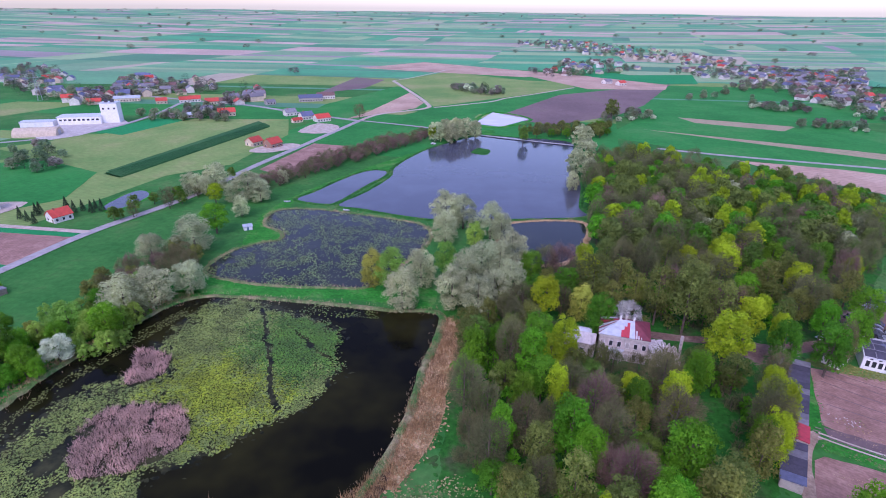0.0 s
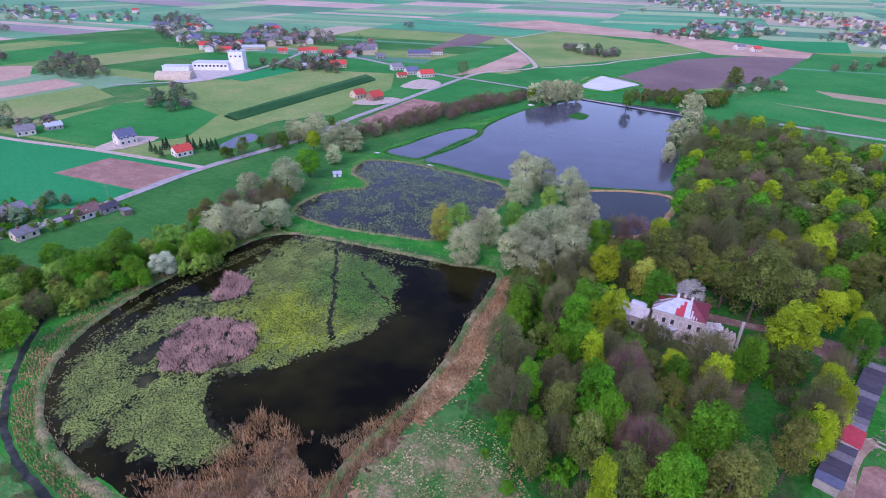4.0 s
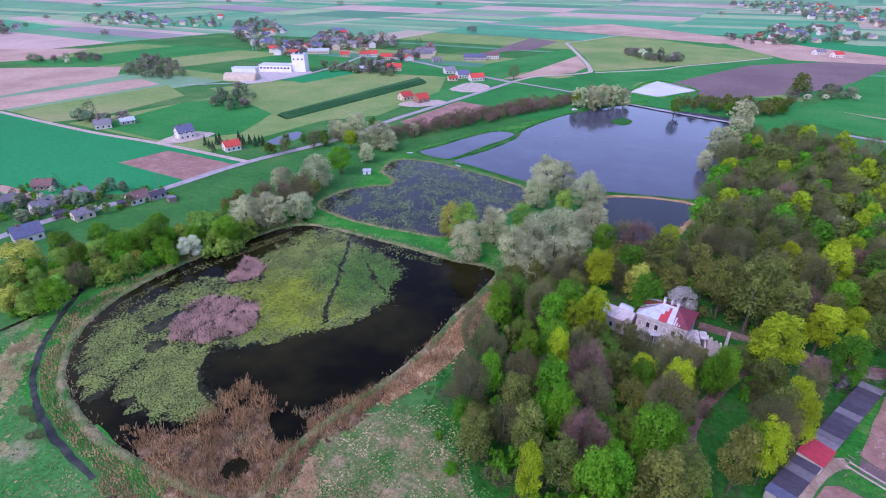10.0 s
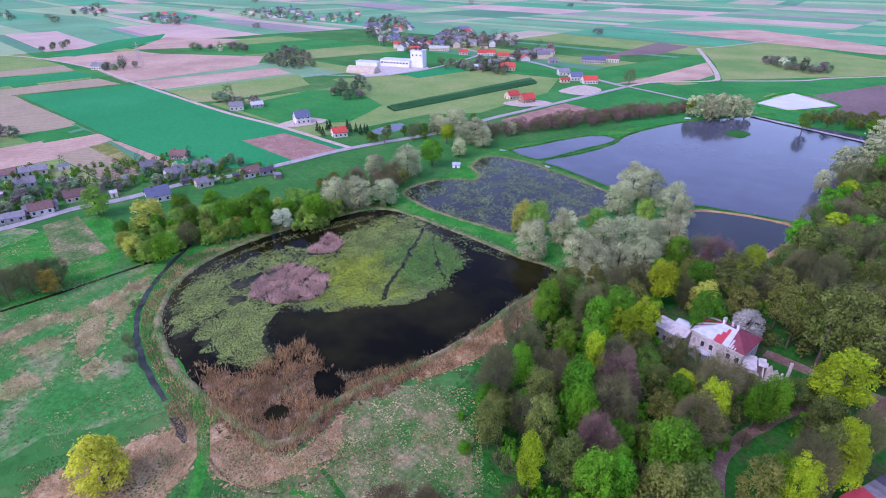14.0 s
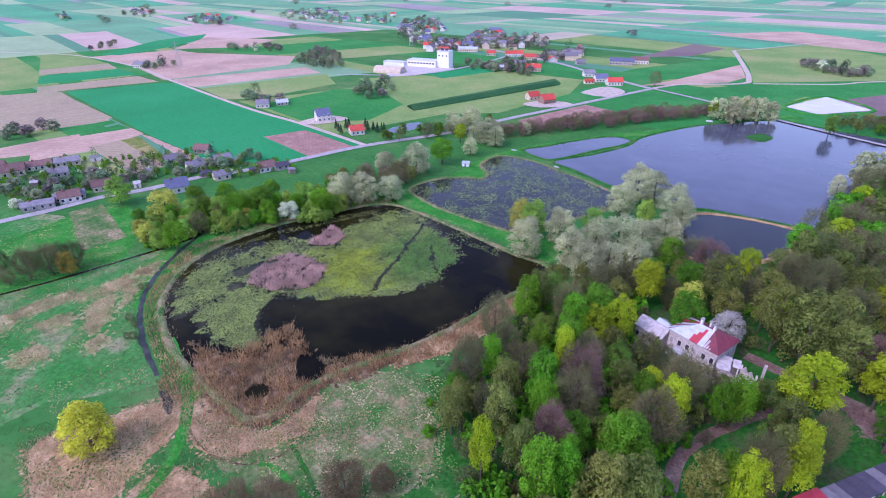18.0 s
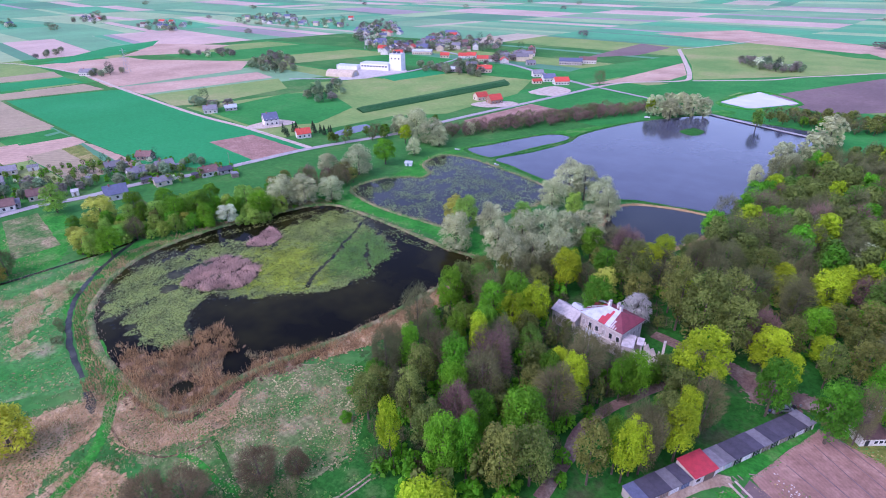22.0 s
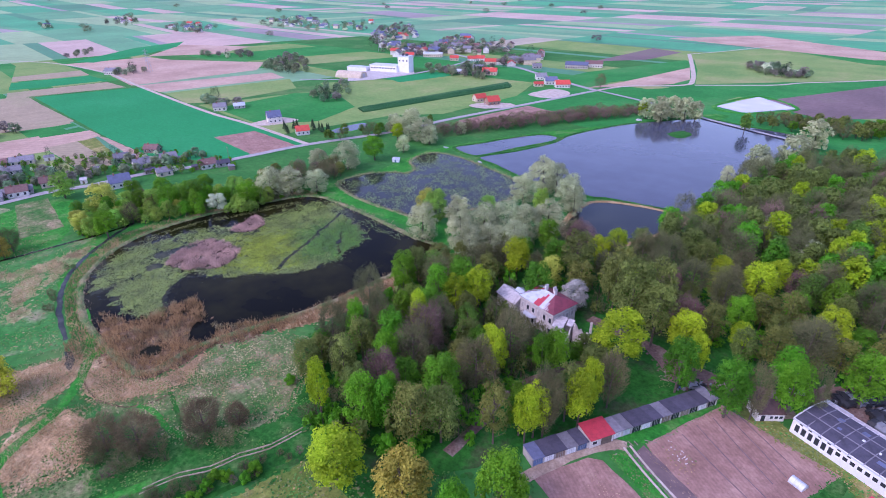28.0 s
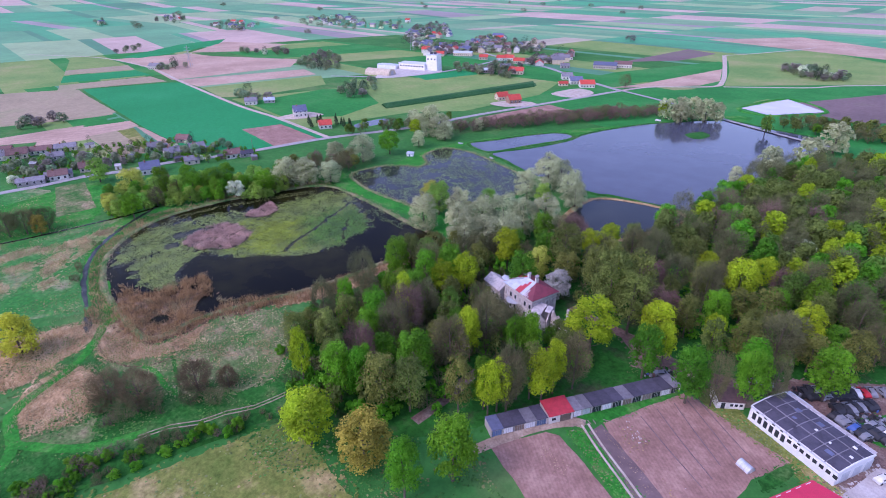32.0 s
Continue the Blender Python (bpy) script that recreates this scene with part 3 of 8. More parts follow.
# Parcels near the ponds and the villages.
FIELDS = [
    ("tan", "broad dry brown stubble field", [(-557.8, 39.4), (-543.9, 127.3), (-514.6, 184), (-370.4, 169.9), (-371.3, 136.3), (-387.9, 92.8), (-406.9, 24.8)]),
    ("pink", "long strip of pinkish dry soil behind the gardens", [(-364.4, 20.7), (-348.8, 84.1), (-346.3, 118.3), (-338.1, 163.4), (-314.4, 159.8), (-310.2, 110.3), (-326.2, 79.1), (-336.8, 18.1)]),
    ("wheat", "smooth vivid green field of winter wheat", [(-506.1, 187.9), (-475.7, 263.9), (-466.1, 270.6), (-169, 234.4), (-177.9, 195.3), (-192.5, 173.3), (-229, 158.7), (-297.7, 162.8)]),
    ("soil", "bare purplish brown ploughed field beside the road", [(-237.2, 207.9), (-228, 235.3), (-171.2, 228.7), (-178.9, 198.3)]),
    ("tan", "dry brown stubble field", [(-517.7, 168.8), (-510.1, 185.1), (-362, 165.2), (-370.4, 136.5), (-376.6, 119)]),
    ("green", "narrow strip of green crop", [(-365.9, 131.3), (-365.2, 166.7), (-354.1, 165.2), (-350.3, 145.4)]),
    ("green", "narrow strip of green crop", [(-342.1, 135.1), (-347.9, 164.2), (-331.3, 163.6), (-329.7, 133.1)]),
    ("pink", "long strip of pinkish dry soil", [(-345.3, 108), (-336.4, 136), (-329.7, 164.7), (-308.5, 163.1), (-296.3, 122), (-303.3, 93.2)]),
    ("tan", "pale stubble plot behind the village gardens", [(-305.6, 126), (-306.2, 149.4), (-230.8, 137.8), (-234, 119.6)]),
    ("olive", "greenish fallow plot behind the village gardens", [(-304.9, 145.9), (-305.1, 157.7), (-244.4, 145.6), (-241.8, 139.2)]),
    ("pink", "bare strip along the edge of the wheat", [(-311.6, 161), (-296.4, 162.2), (-228.1, 158.1), (-232.4, 150.3)]),
    ("wheat", "strip of vivid green crop", [(-613.6, 202.6), (-595.6, 274.1), (-542.1, 271), (-565.2, 185.5)]),
    ("tan", "pale stubble strip", [(-657.8, 218.2), (-644.6, 284.8), (-599.3, 275.8), (-620.6, 205.1)]),
    ("tan", "brownish stubble strip", [(-550.5, 180.3), (-532.7, 266.3), (-485.5, 263.7), (-511.3, 189.9), (-517.7, 168.8)]),
    ("pale", "yellowish green grass field", [(-781, 261.6), (-715.3, 291), (-644.6, 284.8), (-657.8, 218.2)]),
    ("pink", "broad pinkish tilled field", [(-717.4, 295), (-691.9, 389.7), (-637.7, 396.4), (-512.4, 454.6), (-466.8, 408.7), (-489.3, 271.3), (-599.1, 293.4)]),
    ("wheat", "vivid green field", [(-728.7, 309.4), (-817, 433.4), (-837.8, 527.8), (-774.8, 479.7), (-724.7, 400), (-700.9, 323.1)]),
    ("pink", "pinkish tilled field", [(-702.3, 395.4), (-794.5, 501.1), (-676.9, 548.2), (-641.6, 464.9)]),
    ("pink", "pinkish tilled strip", [(-484.8, 274.4), (-436.2, 406.9), (-394.3, 393.5), (-429.9, 270.2)]),
    ("pale", "pale green grass strip", [(-421, 270.3), (-384.6, 392.3), (-335.6, 361.3), (-340.2, 276.3), (-359.7, 257.6)]),
    ("green", "green meadow strip with rough edges", [(-319.8, 261), (-316.4, 343), (-286.3, 370.1), (-226.3, 337.8), (-212.2, 282.3), (-240.9, 249.2)]),
    ("pale", "yellowish green meadow", [(-338.2, 394.2), (-292.4, 444.8), (-243.1, 519.5), (-153.8, 522.6), (-135.1, 454.3), (-147.7, 357.9), (-192.2, 316.4), (-282.9, 366.3)]),
    ("dark", "dark green strip of a berry plantation", [(-221.3, 338.9), (-179.5, 512), (-163.8, 494.3), (-202, 329)]),
    ("wheat", "vivid green field by the factory", [(-300.3, 455), (-282.5, 518.5), (-248.1, 516.1), (-270.9, 444.7)]),
    ("soil", "purplish brown ploughed field along the road", [(-124.6, 347), (-106.3, 423.6), (-77.3, 415.6), (-86.4, 365.8), (-105.4, 332.3)]),
    ("green", "green crop between two roads", [(-98.7, 428.9), (-85, 510), (-38, 499.4), (-57, 414.4), (-79.2, 421)]),
    ("pink", "pinkish tilled field inside the road bend", [(-100.4, 524.9), (-83.6, 567.8), (-50.8, 713.1), (-28.8, 632.2), (-36.3, 593.5)]),
    ("green", "green crop strip", [(-144.6, 559.4), (-137, 615.3), (-72, 773.4), (-54.2, 731), (-86.2, 577), (-102.8, 540.2)]),
    ("brown", "brown tilled strip", [(-165.1, 696.9), (-145.3, 871), (-97.2, 845.3), (-114.1, 749.9)]),
    ("pale", "broad yellowish green field", [(-80.2, 836.6), (-6.4, 968.1), (113.1, 858), (180.4, 845.6), (173.9, 781.1), (109.5, 716.9), (-17.1, 606.8), (-37.3, 693.9)]),
    ("green", "dark green meadow beside the basin", [(-65.2, 530), (-12, 599.9), (55.2, 653.6), (21.2, 527.3), (-6.2, 535.3)]),
    ("brown", "broad brown tilled field", [(45.3, 547.2), (140.8, 709.5), (325.4, 829.7), (222.3, 632.2), (172.6, 565.1), (100.5, 509.8)]),
    ("pink", "pinkish tilled field round a farmstead", [(85.1, 1014.7), (194, 958.3), (318.8, 822.7), (295.4, 767.7), (188.9, 766.5)]),
    ("green", "green crop strips beyond the wood", [(133.6, 464.5), (202, 567.8), (268.2, 636.7), (352, 581.6), (412.9, 445.2), (316.4, 327.6), (209, 394.8)]),
    ("tan", "pale stubble strip", [(176.8, 496), (329.1, 415.2), (366.6, 388.7), (351.3, 370.2), (314.8, 397.5)]),
    ("tan", "pale stubble strip", [(232.8, 558.3), (326.6, 516.2), (304.4, 494.5), (238.3, 529.9)]),
    ("pink", "pinkish tilled field beyond the road", [(209.4, 386.9), (271.4, 364.7), (324.5, 337.4), (285.5, 290), (259.5, 311), (230.5, 346.1)]),
    ("pink", "pinkish tilled strip", [(-165.7, 1016.5), (-51.3, 1145.7), (184.4, 957), (121.2, 900.4)]),
    ("wheat", "vivid green crop", [(204.7, 1072.5), (303.6, 948.4), (411.1, 962.9), (368.2, 834.9), (316.9, 828.7), (230.9, 915)]),
    ("dark", "dark green rows of a berry plantation", [(-219.4, 331.4), (-172, 504.7), (-161, 489.8), (-204.6, 323.4)]),
]
for k, (mat, label, pts) in enumerate(FIELDS):
    sheet("field", pts, 0.05 + 0.004 * k, M[mat], rag=0.5, step=6.0, label=label, category="field")

# ---- ground cover round the ponds ----
sheet("meadow_patch", [(-244.1, 31.9), (-206.2, 71.5), (-142.7, 73.1), (-131.1, 86.5), (-103, 60.1), (-79.6, 48.9), (-57.2, 44), (-71.9, 23.4), (-90.5, -3.7)], 0.05, M["wet"], True, 1.0, label="bright green wet meadow with pale withered patches", category="meadow")
sheet("dry_reed_ground", [(-48.9, 48.5), (-32.1, 47.6), (-19.5, 52.1), (-17.3, 61), (-19.9, 76.1), (-11.3, 84.7), (-1.3, 86.4), (14.8, 74.8), (19.7, 60.2), (-0.7, 41.4), (-21.9, 38.3), (-29.3, 38.6)], 0.07, M["rough"], True, 1.5, label="rough grass and withered reed beside the pond", category="rough grass", fray=1.0)
sheet("dry_reed_ground", [(-50.6, 51), (-32.9, 48.1), (-19.9, 50.8), (-17, 57), (-19.1, 66.7), (-11.2, 56.8), (-17.5, 43.9), (-25.1, 37.8), (-34.9, 40.5)], 0.085, M["straw"], True, 1.2, label="trampled pale reed litter on the pond shore", category="reed litter", fray=1.0)
sheet("dry_reed_ground", [(-54.8, 28), (-48.9, 43.4), (-40.5, 42.3), (-33.2, 28.1), (-30.2, 16.2), (-34.2, 6.9), (-59.6, 14.4)], 0.07, M["straw"], True, 2.2, label="withered reed patch beside the track", category="reed litter", fray=1.0)
sheet("dry_reed_ground", [(-25.1, 17.6), (-29, 28.4), (-22.1, 34.3), (-11.6, 32.3), (-2.8, 24.5), (-7.1, 15.6), (-11, 12.3)], 0.07, M["straw"], True, 2.2, label="withered reed patch inside the track's bend", category="reed litter", fray=1.0)
sheet("lush_strip", [(-23.2, 8.6), (-10.3, 11.4), (-2.1, 24.4), (-2.1, 32), (-1.9, 44.5), (8, 47.4), (15.1, 59.2), (24.4, 68.7), (37.5, 59.8), (28.5, 41.5), (24.8, 30.4), (20.1, 15.7), (16.6, 6.1), (12.9, 1.3)], 0.0615, M["lush"], True, 1.0, label="deep green grass between track and pasture", category="grass", fray=1.4)
sheet("pasture", [(37.1, 58.9), (33.9, 45), (29.4, 33.3), (26.8, 21.9), (23.1, 7.7), (79.1, 38), (89.8, 57.4), (67.9, 55.6), (52, 58.4)], 0.06, M["olive"], True, 0.7, label="pale olive pasture with worn patches", category="pasture", fray=1.2)
sheet("bank_grass", [(-113.4, 179.2), (-92.9, 176.3), (-70.1, 176.5), (-28.3, 173.7), (-5.3, 169.1), (-6, 184.3), (-35.2, 186.3), (-64.2, 185.9), (-92.8, 189.1), (-109.3, 196.1)], 0.06, M["bank"], True, 0.6, label="bright green grass on the dam between two ponds", category="grass", fray=1.1)
sheet("bank_grass", [(-94.2, 159.7), (-92.3, 219.1), (-93.6, 272), (-63.1, 339.3), (-15.3, 412.6), (26.1, 478.5), (40.6, 472.7), (2.1, 413.9), (-33.2, 352.2), (-68.9, 314.4), (-84.1, 281.9), (-82.3, 259.6), (-75.3, 213.8), (-82.7, 181.5)], 0.055, M["bank"], True, 1.0, label="bright green mown grass along the ponds", category="grass", fray=1.1)
sheet("bank_grass", [(-130.4, 81.6), (-128.1, 112.1), (-116, 144.7), (-104, 177), (-86.6, 172.7), (-101.1, 137.4), (-115.7, 108.4), (-112.3, 84), (-95.5, 65.2), (-92.7, 56.2), (-103.7, 59.5)], 0.06, M["bank"], True, 0.8, label="green grass on the pond's embankment", category="grass", fray=1.1)
sheet("wood_floor", [(1.1, 167.3), (-3.9, 128.5), (1.5, 105), (-0, 89.8), (16.9, 76.3), (26.9, 62), (48, 53.1), (87.8, 107.2), (109.2, 140), (131.5, 222.1), (85.1, 259.6), (29.4, 208.8)], 0.045, M["floor"], True, 2.0, 4.0, label="shady woodland floor with herbs and leaf litter", category="woodland floor", fray=2.2)
sheet("wood_floor", [(88, 325), (100, 362), (118, 378), (155, 358), (184, 336), (208, 298), (227, 266), (206, 235), (160, 180), (130, 156), (86, 140), (40, 150), (20, 180), (60, 215), (72, 260)], 0.04, M["floor"], True, 2.0, 4.0, label="shady woodland floor under old trees", category="woodland floor", fray=2.2)
sheet("garden_ground", [(-189.9, 35.2), (-193.7, 54.5), (-197, 74.4), (-190, 97.2), (-140.9, 74.3), (-140.7, 52.7), (-144.6, 37.2), (-149.9, 16.7)], 0.06, M["bank"], True, 0.8, label="green garden meadow behind the village road", category="grass", fray=1.2)
sheet("garden_plot", [(-203.7, 76.8), (-201.9, 90.6), (-155.6, 80.8), (-156.7, 63.4)], 0.075, M["rough"], False, 0.5, label="dug brown garden plot", category="garden plot")

WITHERED = [
    [(-128.1, 33.2), (-129.2, 40.6), (-127.7, 48.7), (-121.3, 45.8), (-121.7, 37.6), (-122.1, 31)],
    [(-124.1, 49.6), (-122.8, 61.1), (-124.3, 77), (-117.5, 74.6), (-115.2, 58.6), (-116.9, 48.8)],
    [(-117.9, 62.8), (-123.8, 72), (-118.6, 72.1), (-106.9, 61.1), (-103.4, 55.1)],
    [(-114.7, 33.7), (-114.1, 41.4), (-108.7, 43.8), (-106.3, 36.9), (-110.3, 33)],
    [(-92.2, 38.5), (-92, 44.2), (-86.2, 43.6), (-84.7, 39.3), (-87.6, 37.4)],
    [(-102, 23.6), (-102.1, 29.7), (-94.4, 30.7), (-92.7, 26), (-97.4, 21.9)],
    [(-112.3, 49.2), (-112.7, 57.3), (-100.1, 49.5), (-95, 43.3), (-100.1, 42.2)],
    [(-126.1, 18), (-129.6, 27.2), (-125.7, 32.3), (-118.5, 27.6), (-117.6, 17.3)],
]
for k, q in enumerate(WITHERED):
    sheet("withered_patch", q, 0.068 + 0.001 * k, M["withered"], True, 1.6, 1.0, "pale withered grass in the wet meadow", "withered grass", fray=1.7)
sheet("rough_patch", [(-10.9, 13.2), (-5.3, 24.1), (0.5, 26.6), (6.8, 23.9), (1.2, 17.4), (-6.2, 12.7)], 0.066, M["rough"], True, 1.2, 1.0, "tussocky olive grass inside the track's bend", "rough grass", fray=1.2)
sheet("rough_patch", [(-5.4, 52.2), (-6.7, 56.1), (4.2, 62.1), (9.9, 62.2), (12.9, 57.3), (10.3, 50.8), (5.4, 47.9)], 0.09, M["rough"], True, 1.2, 1.0, "withered tussocks under bare trees", "rough grass", fray=1.2)
ribbon("grassy_ditch", [(-10.9, 52.4), (-4.1, 50.2), (4.9, 46.8)], 1.1, 0.1, M["floor"], "narrow ditch grown with dark grass", "ditch", step=1.0, rag=0.5)
ribbon("trench", [(-34.4, 40), (-29.5, 39), (-25, 39)], 0.7, 0.1, M["reedlitter"], "short dark trench in the reed litter", "ditch", step=1.0, rag=0.5)
ribbon("trench", [(-24, 38.6), (-15.8, 41.4), (-12.5, 44.5), (-10.4, 48.2), (-10.3, 51.3)], 0.6, 0.1, M["reedlitter"], "dark line of an old trench in the litter", "ditch", step=1.0, rag=0.8)
ribbon("grassy_ditch", [(18.9, 12.4), (20.1, 15.7), (23, 22.9), (25.2, 30.2), (28.6, 41.4), (32, 49.4), (36.4, 58.1)], 1.5, 0.1, M["floor"], "dark overgrown ditch along the pasture", "ditch", step=1.5, rag=0.6)
ribbon("grass_track", [(-12.5, 44.5), (-6.5, 45.8), (0.3, 45), (7.9, 45.9)], 1.6, 0.11, M["bank"], "narrow green path through the withered grass", "track", step=1.5, rag=0.5)

# ---- water ----
POND = [(-91.1, 62.6), (-103.3, 72), (-112.3, 84), (-117, 99), (-116.3, 117.1), (-111.3, 137.1), (-104.4, 154.3), (-98.5, 166.8), (-90.8, 173.7), (-78.2, 174.6), (-58.2, 172.5), (-36.4, 169.3), (-19.4, 166.4), (-2.3, 165), (-2.3, 150.5), (-6.2, 132.8), (-8.2, 118.1), (-10.8, 106), (-13.9, 95.9), (-17.5, 87.4), (-21.4, 77.7), (-23.4, 71.1), (-24.5, 64.1), (-24.3, 52.9), (-32.1, 50.8), (-44.3, 51.6), (-57.9, 52.5), (-74, 55.9)]
POND2 = [(-96.9, 195.7), (-94.4, 214.6), (-85.2, 224.6), (-76.3, 229.8), (-78.5, 238.8), (-88.6, 247.2), (-91.5, 260.8), (-86.8, 269.7), (-68.8, 270.8), (-43.4, 263.6), (-25, 257.2), (-11.6, 250.1), (-7.3, 238.5), (-9.9, 223.5), (-19.2, 202.3), (-29.6, 185), (-39.3, 183.6), (-61.6, 184.4), (-80.5, 187.4)]
STRIP = [(-84.1, 286.7), (-76.5, 302.7), (-67.4, 323.9), (-54.8, 345.2), (-43, 348.8), (-39.1, 338.4), (-49.6, 312.2), (-59.6, 285.3), (-66.2, 279.2)]
BIG = [(-59.2, 278.7), (-47.9, 301.3), (-36.7, 333.4), (-35.6, 357.7), (-22.8, 394.4), (-6.9, 422.6), (20.5, 455.4), (35, 460.9), (58.3, 454.1), (100, 438.7), (87.3, 378.2), (83.5, 324.2), (73.3, 282), (72, 265.2), (32.8, 259.7), (21.1, 256.6), (-12.2, 259.6), (-44.8, 272.2)]
POND4 = [(29.7, 252.4), (68.6, 256.9), (62, 225.4), (50.3, 208.7), (33.3, 207.8), (26.1, 225.4)]
BASIN = [(23.9, 511.6), (45.7, 574.2), (79.5, 538.2), (48.1, 498.2)]
SMALL = [(-183.8, 271.1), (-182, 296), (-175.1, 298.6), (-168.1, 286.5), (-174.3, 265.4)]
ISLET = [(18.5, 401.2), (24.6, 413.8), (31.7, 407), (27.4, 394.4)]
WATERS = [("pond_water", POND, "water1", "dark still water of a shallow lily pond"), ("pond_water", POND2, "water2", "dark still water of a pond with scattered lilies"),
          ("pond_water", STRIP, "water3", "narrow strip of water behind a dam"), ("pond_water", BIG, "water3", "wide grey-blue water of the large pond"),
          ("pond_water", POND4, "water2", "small dark pond below the wood"), ("basin_water", BASIN, "basin", "milky pale water of a settling basin"),
          ("pond_water", SMALL, "water3", "little garden pond behind a house")]
for name, pts, mat, label in WATERS:
    sheet(name, pts, 0.34 if name == "basin_water" else 0.11, M[mat], name != "basin_water", 0.5 if name != "basin_water" else 0.0, 1.5, label, "water")


def bank(name, pts, wide, tall, mat, label, closed=True, offset=0.0):
    """An earth bank along a shoreline: a rounded ridge that leans into the water."""
    p = spline(pts, closed, 2.0)
    d = np.roll(p, -1, 0) - np.roll(p, 1, 0) if closed else np.gradient(p, axis=0)
    d /= np.linalg.norm(d, axis=1)[:, None] + 1e-9
    n = np.stack([-d[:, 1], d[:, 0]], 1)
    if closed:
        area = 0.5 * np.sum(p[:, 0] * np.roll(p[:, 1], -1) - np.roll(p[:, 0], -1) * p[:, 1])
        n = n if area < 0 else -n
    prof = ((-0.35, 0.02), (-0.05, 0.75), (0.25, 1.0), (0.6, 0.7), (1.0, 0.0))
    verts, faces = [], []
    for i, (q, m) in enumerate(zip(p, n)):
        w = wide * (1 + 0.35 * rnoise(q[0], q[1], 0.15, 4.0))
        j = 0.5 * rnoise(q[0], q[1], 0.5, 7.0)
        for o, h in prof:
            verts.append((*(q + m * (offset + o * w + j)), tall * h * (1 + 0.4 * rnoise(q[0], q[1], 0.4, 11.0)) + 0.04))
        if i or closed:
            a, b = 5 * ((i - 1) % len(p)), 5 * i
            faces += [(a + k, a + k + 1, b + k + 1, b + k) for k in range(4)]
    return tagged(obj(name, verts, faces, mat, smooth=True), label, "bank", kind="structure"), p, n


_, shore, outward = bank("pond_bank", POND, 2.0, 0.55, M["rough"], "pond bank grown with withered grass and reed")
_, shore2, outward2 = bank("pond_bank", POND2, 1.5, 0.45, M["rough"], "low pond bank with dry grass")
bank("pond_bank", STRIP, 2.0, 0.5, M["lush"], "low grassy bank round the strip of water")
_, shore3, outward3 = bank("pond_bank", BIG, 2.2, 0.5, M["lush"], "low grassy bank of the large pond")
_, shore4, outward4 = bank("pond_bank", POND4, 2.2, 0.5, M["straw"], "dry reedy bank of the small pond")
bank("basin_bank", BASIN, 3.0, 0.85, M["bank"], "grassy embankment of the pale basin")
bank("pond_bank", SMALL, 1.5, 0.3, M["bank"], "grassy edge of the garden pond")
mid = np.mean(ISLET, 0)
ring = spline(ISLET, True, 1.5)
v = [(*(mid + (q - mid) * u * (1 + 0.15 * rnoise(q[0] + 3 * u, q[1], 0.4))), z) for u, z in ((1.15, 0.05), (0.9, 0.55), (0.5, 0.8)) for q in ring]
n = len(ring)
f = [(k * n + j, k * n + (j + 1) % n, k * n + n + (j + 1) % n, k * n + n + j) for k in range(2) for j in range(n)] + [tuple(range(2 * n, 3 * n))]
tagged(obj("islet", v, f, M["lush"], smooth=True), "small islet of dull grass in the large pond", "islet", kind="structure")
DITCH = [(-134.1, 101.7), (-120.9, 80.4), (-107.1, 65.2), (-92.9, 56), (-78, 50), (-65, 46.3), (-60.1, 45.2)]
ribbon("ditch_water", DITCH, 1.7, 0.09, M["ditchwater"], "grey water in a narrow ditch", "water", step=1.5, rag=0.75)
sheet("ditch_water", [(-53.7, 42.8), (-52.9, 43.8), (-47.6, 42.3), (-43.3, 40.5), (-44.2, 39.2), (-48.6, 40.5)], 0.12, M["ditchwater"], True, 0.9, 0.7, "grey water in the end of the ditch", "water")
ribbon("ditch_water", [(-149.9, 16.7), (-143.5, 36.8), (-139.5, 52.2), (-136.3, 69.8), (-133.2, 87.7), (-132.8, 99.6)], 1.6, 0.09, M["water1"], "dark water in an overgrown ditch", "water", rag=0.4)

# ---- roads and tracks ----
ROAD = [(-224.4, 19.2), (-218.4, 43.5), (-214.9, 62), (-212.7, 74.1), (-210.8, 94.7), (-203.7, 112.3), (-198.6, 139.2), (-186.6, 165.1), (-178.1, 197.6), (-168.4, 234.8), (-143.2, 294), (-132.1, 347.8), (-113.1, 416.5), (-85.3, 519.2)]
ribbon("road", ROAD, 5.2, 0.24, M["asphalt"], "narrow pale asphalt country road", "road")
ribbon("road", [(-85.3, 519.2), (-69.6, 556.4), (-26, 593.6), (-25.8, 630.4), (-50.8, 723.1), (-84, 833.9)], 5.0, 0.24, M["lane"], "pale gravel farm road round a field", "road")
ribbon("road", [(-84, 833.9), (-51.1, 891.7), (-5.8, 1000.9)], 3.5, 0.24, M["lane"], "pale gravel field track", "road")
ribbon("road", [(-85.3, 519.2), (-27.5, 493.5), (21.2, 464.5), (48.4, 449.9), (82.1, 433.9), (100, 426.6)], 4.0, 0.6, M["asphalt"], "narrow lane along the pond's dam", "road")
ribbon("road", [(-85.3, 519.2), (-141, 550.2), (-223.4, 602.7), (-300.9, 631.5), (-388, 670.9)], 6.0, 0.24, M["asphalt"], "asphalt road into the village", "road")
ribbon("road", [(-168.4, 234.8), (-247.4, 244.7), (-319, 250), (-472.2, 272.9), (-599.1, 293.4), (-730.7, 291.2), (-802.8, 269.3), (-872.7, 232.4)], 3.8, 0.24, M["lane"], "pale dirt road between fields", "road")
ribbon("road", [(-16.1, 600.5), (46.3, 643.9), (68.5, 673.6), (109.4, 713.1), (173.9, 781.1)], 4.0, 0.24, M["lane"], "pale gravel field track", "road")
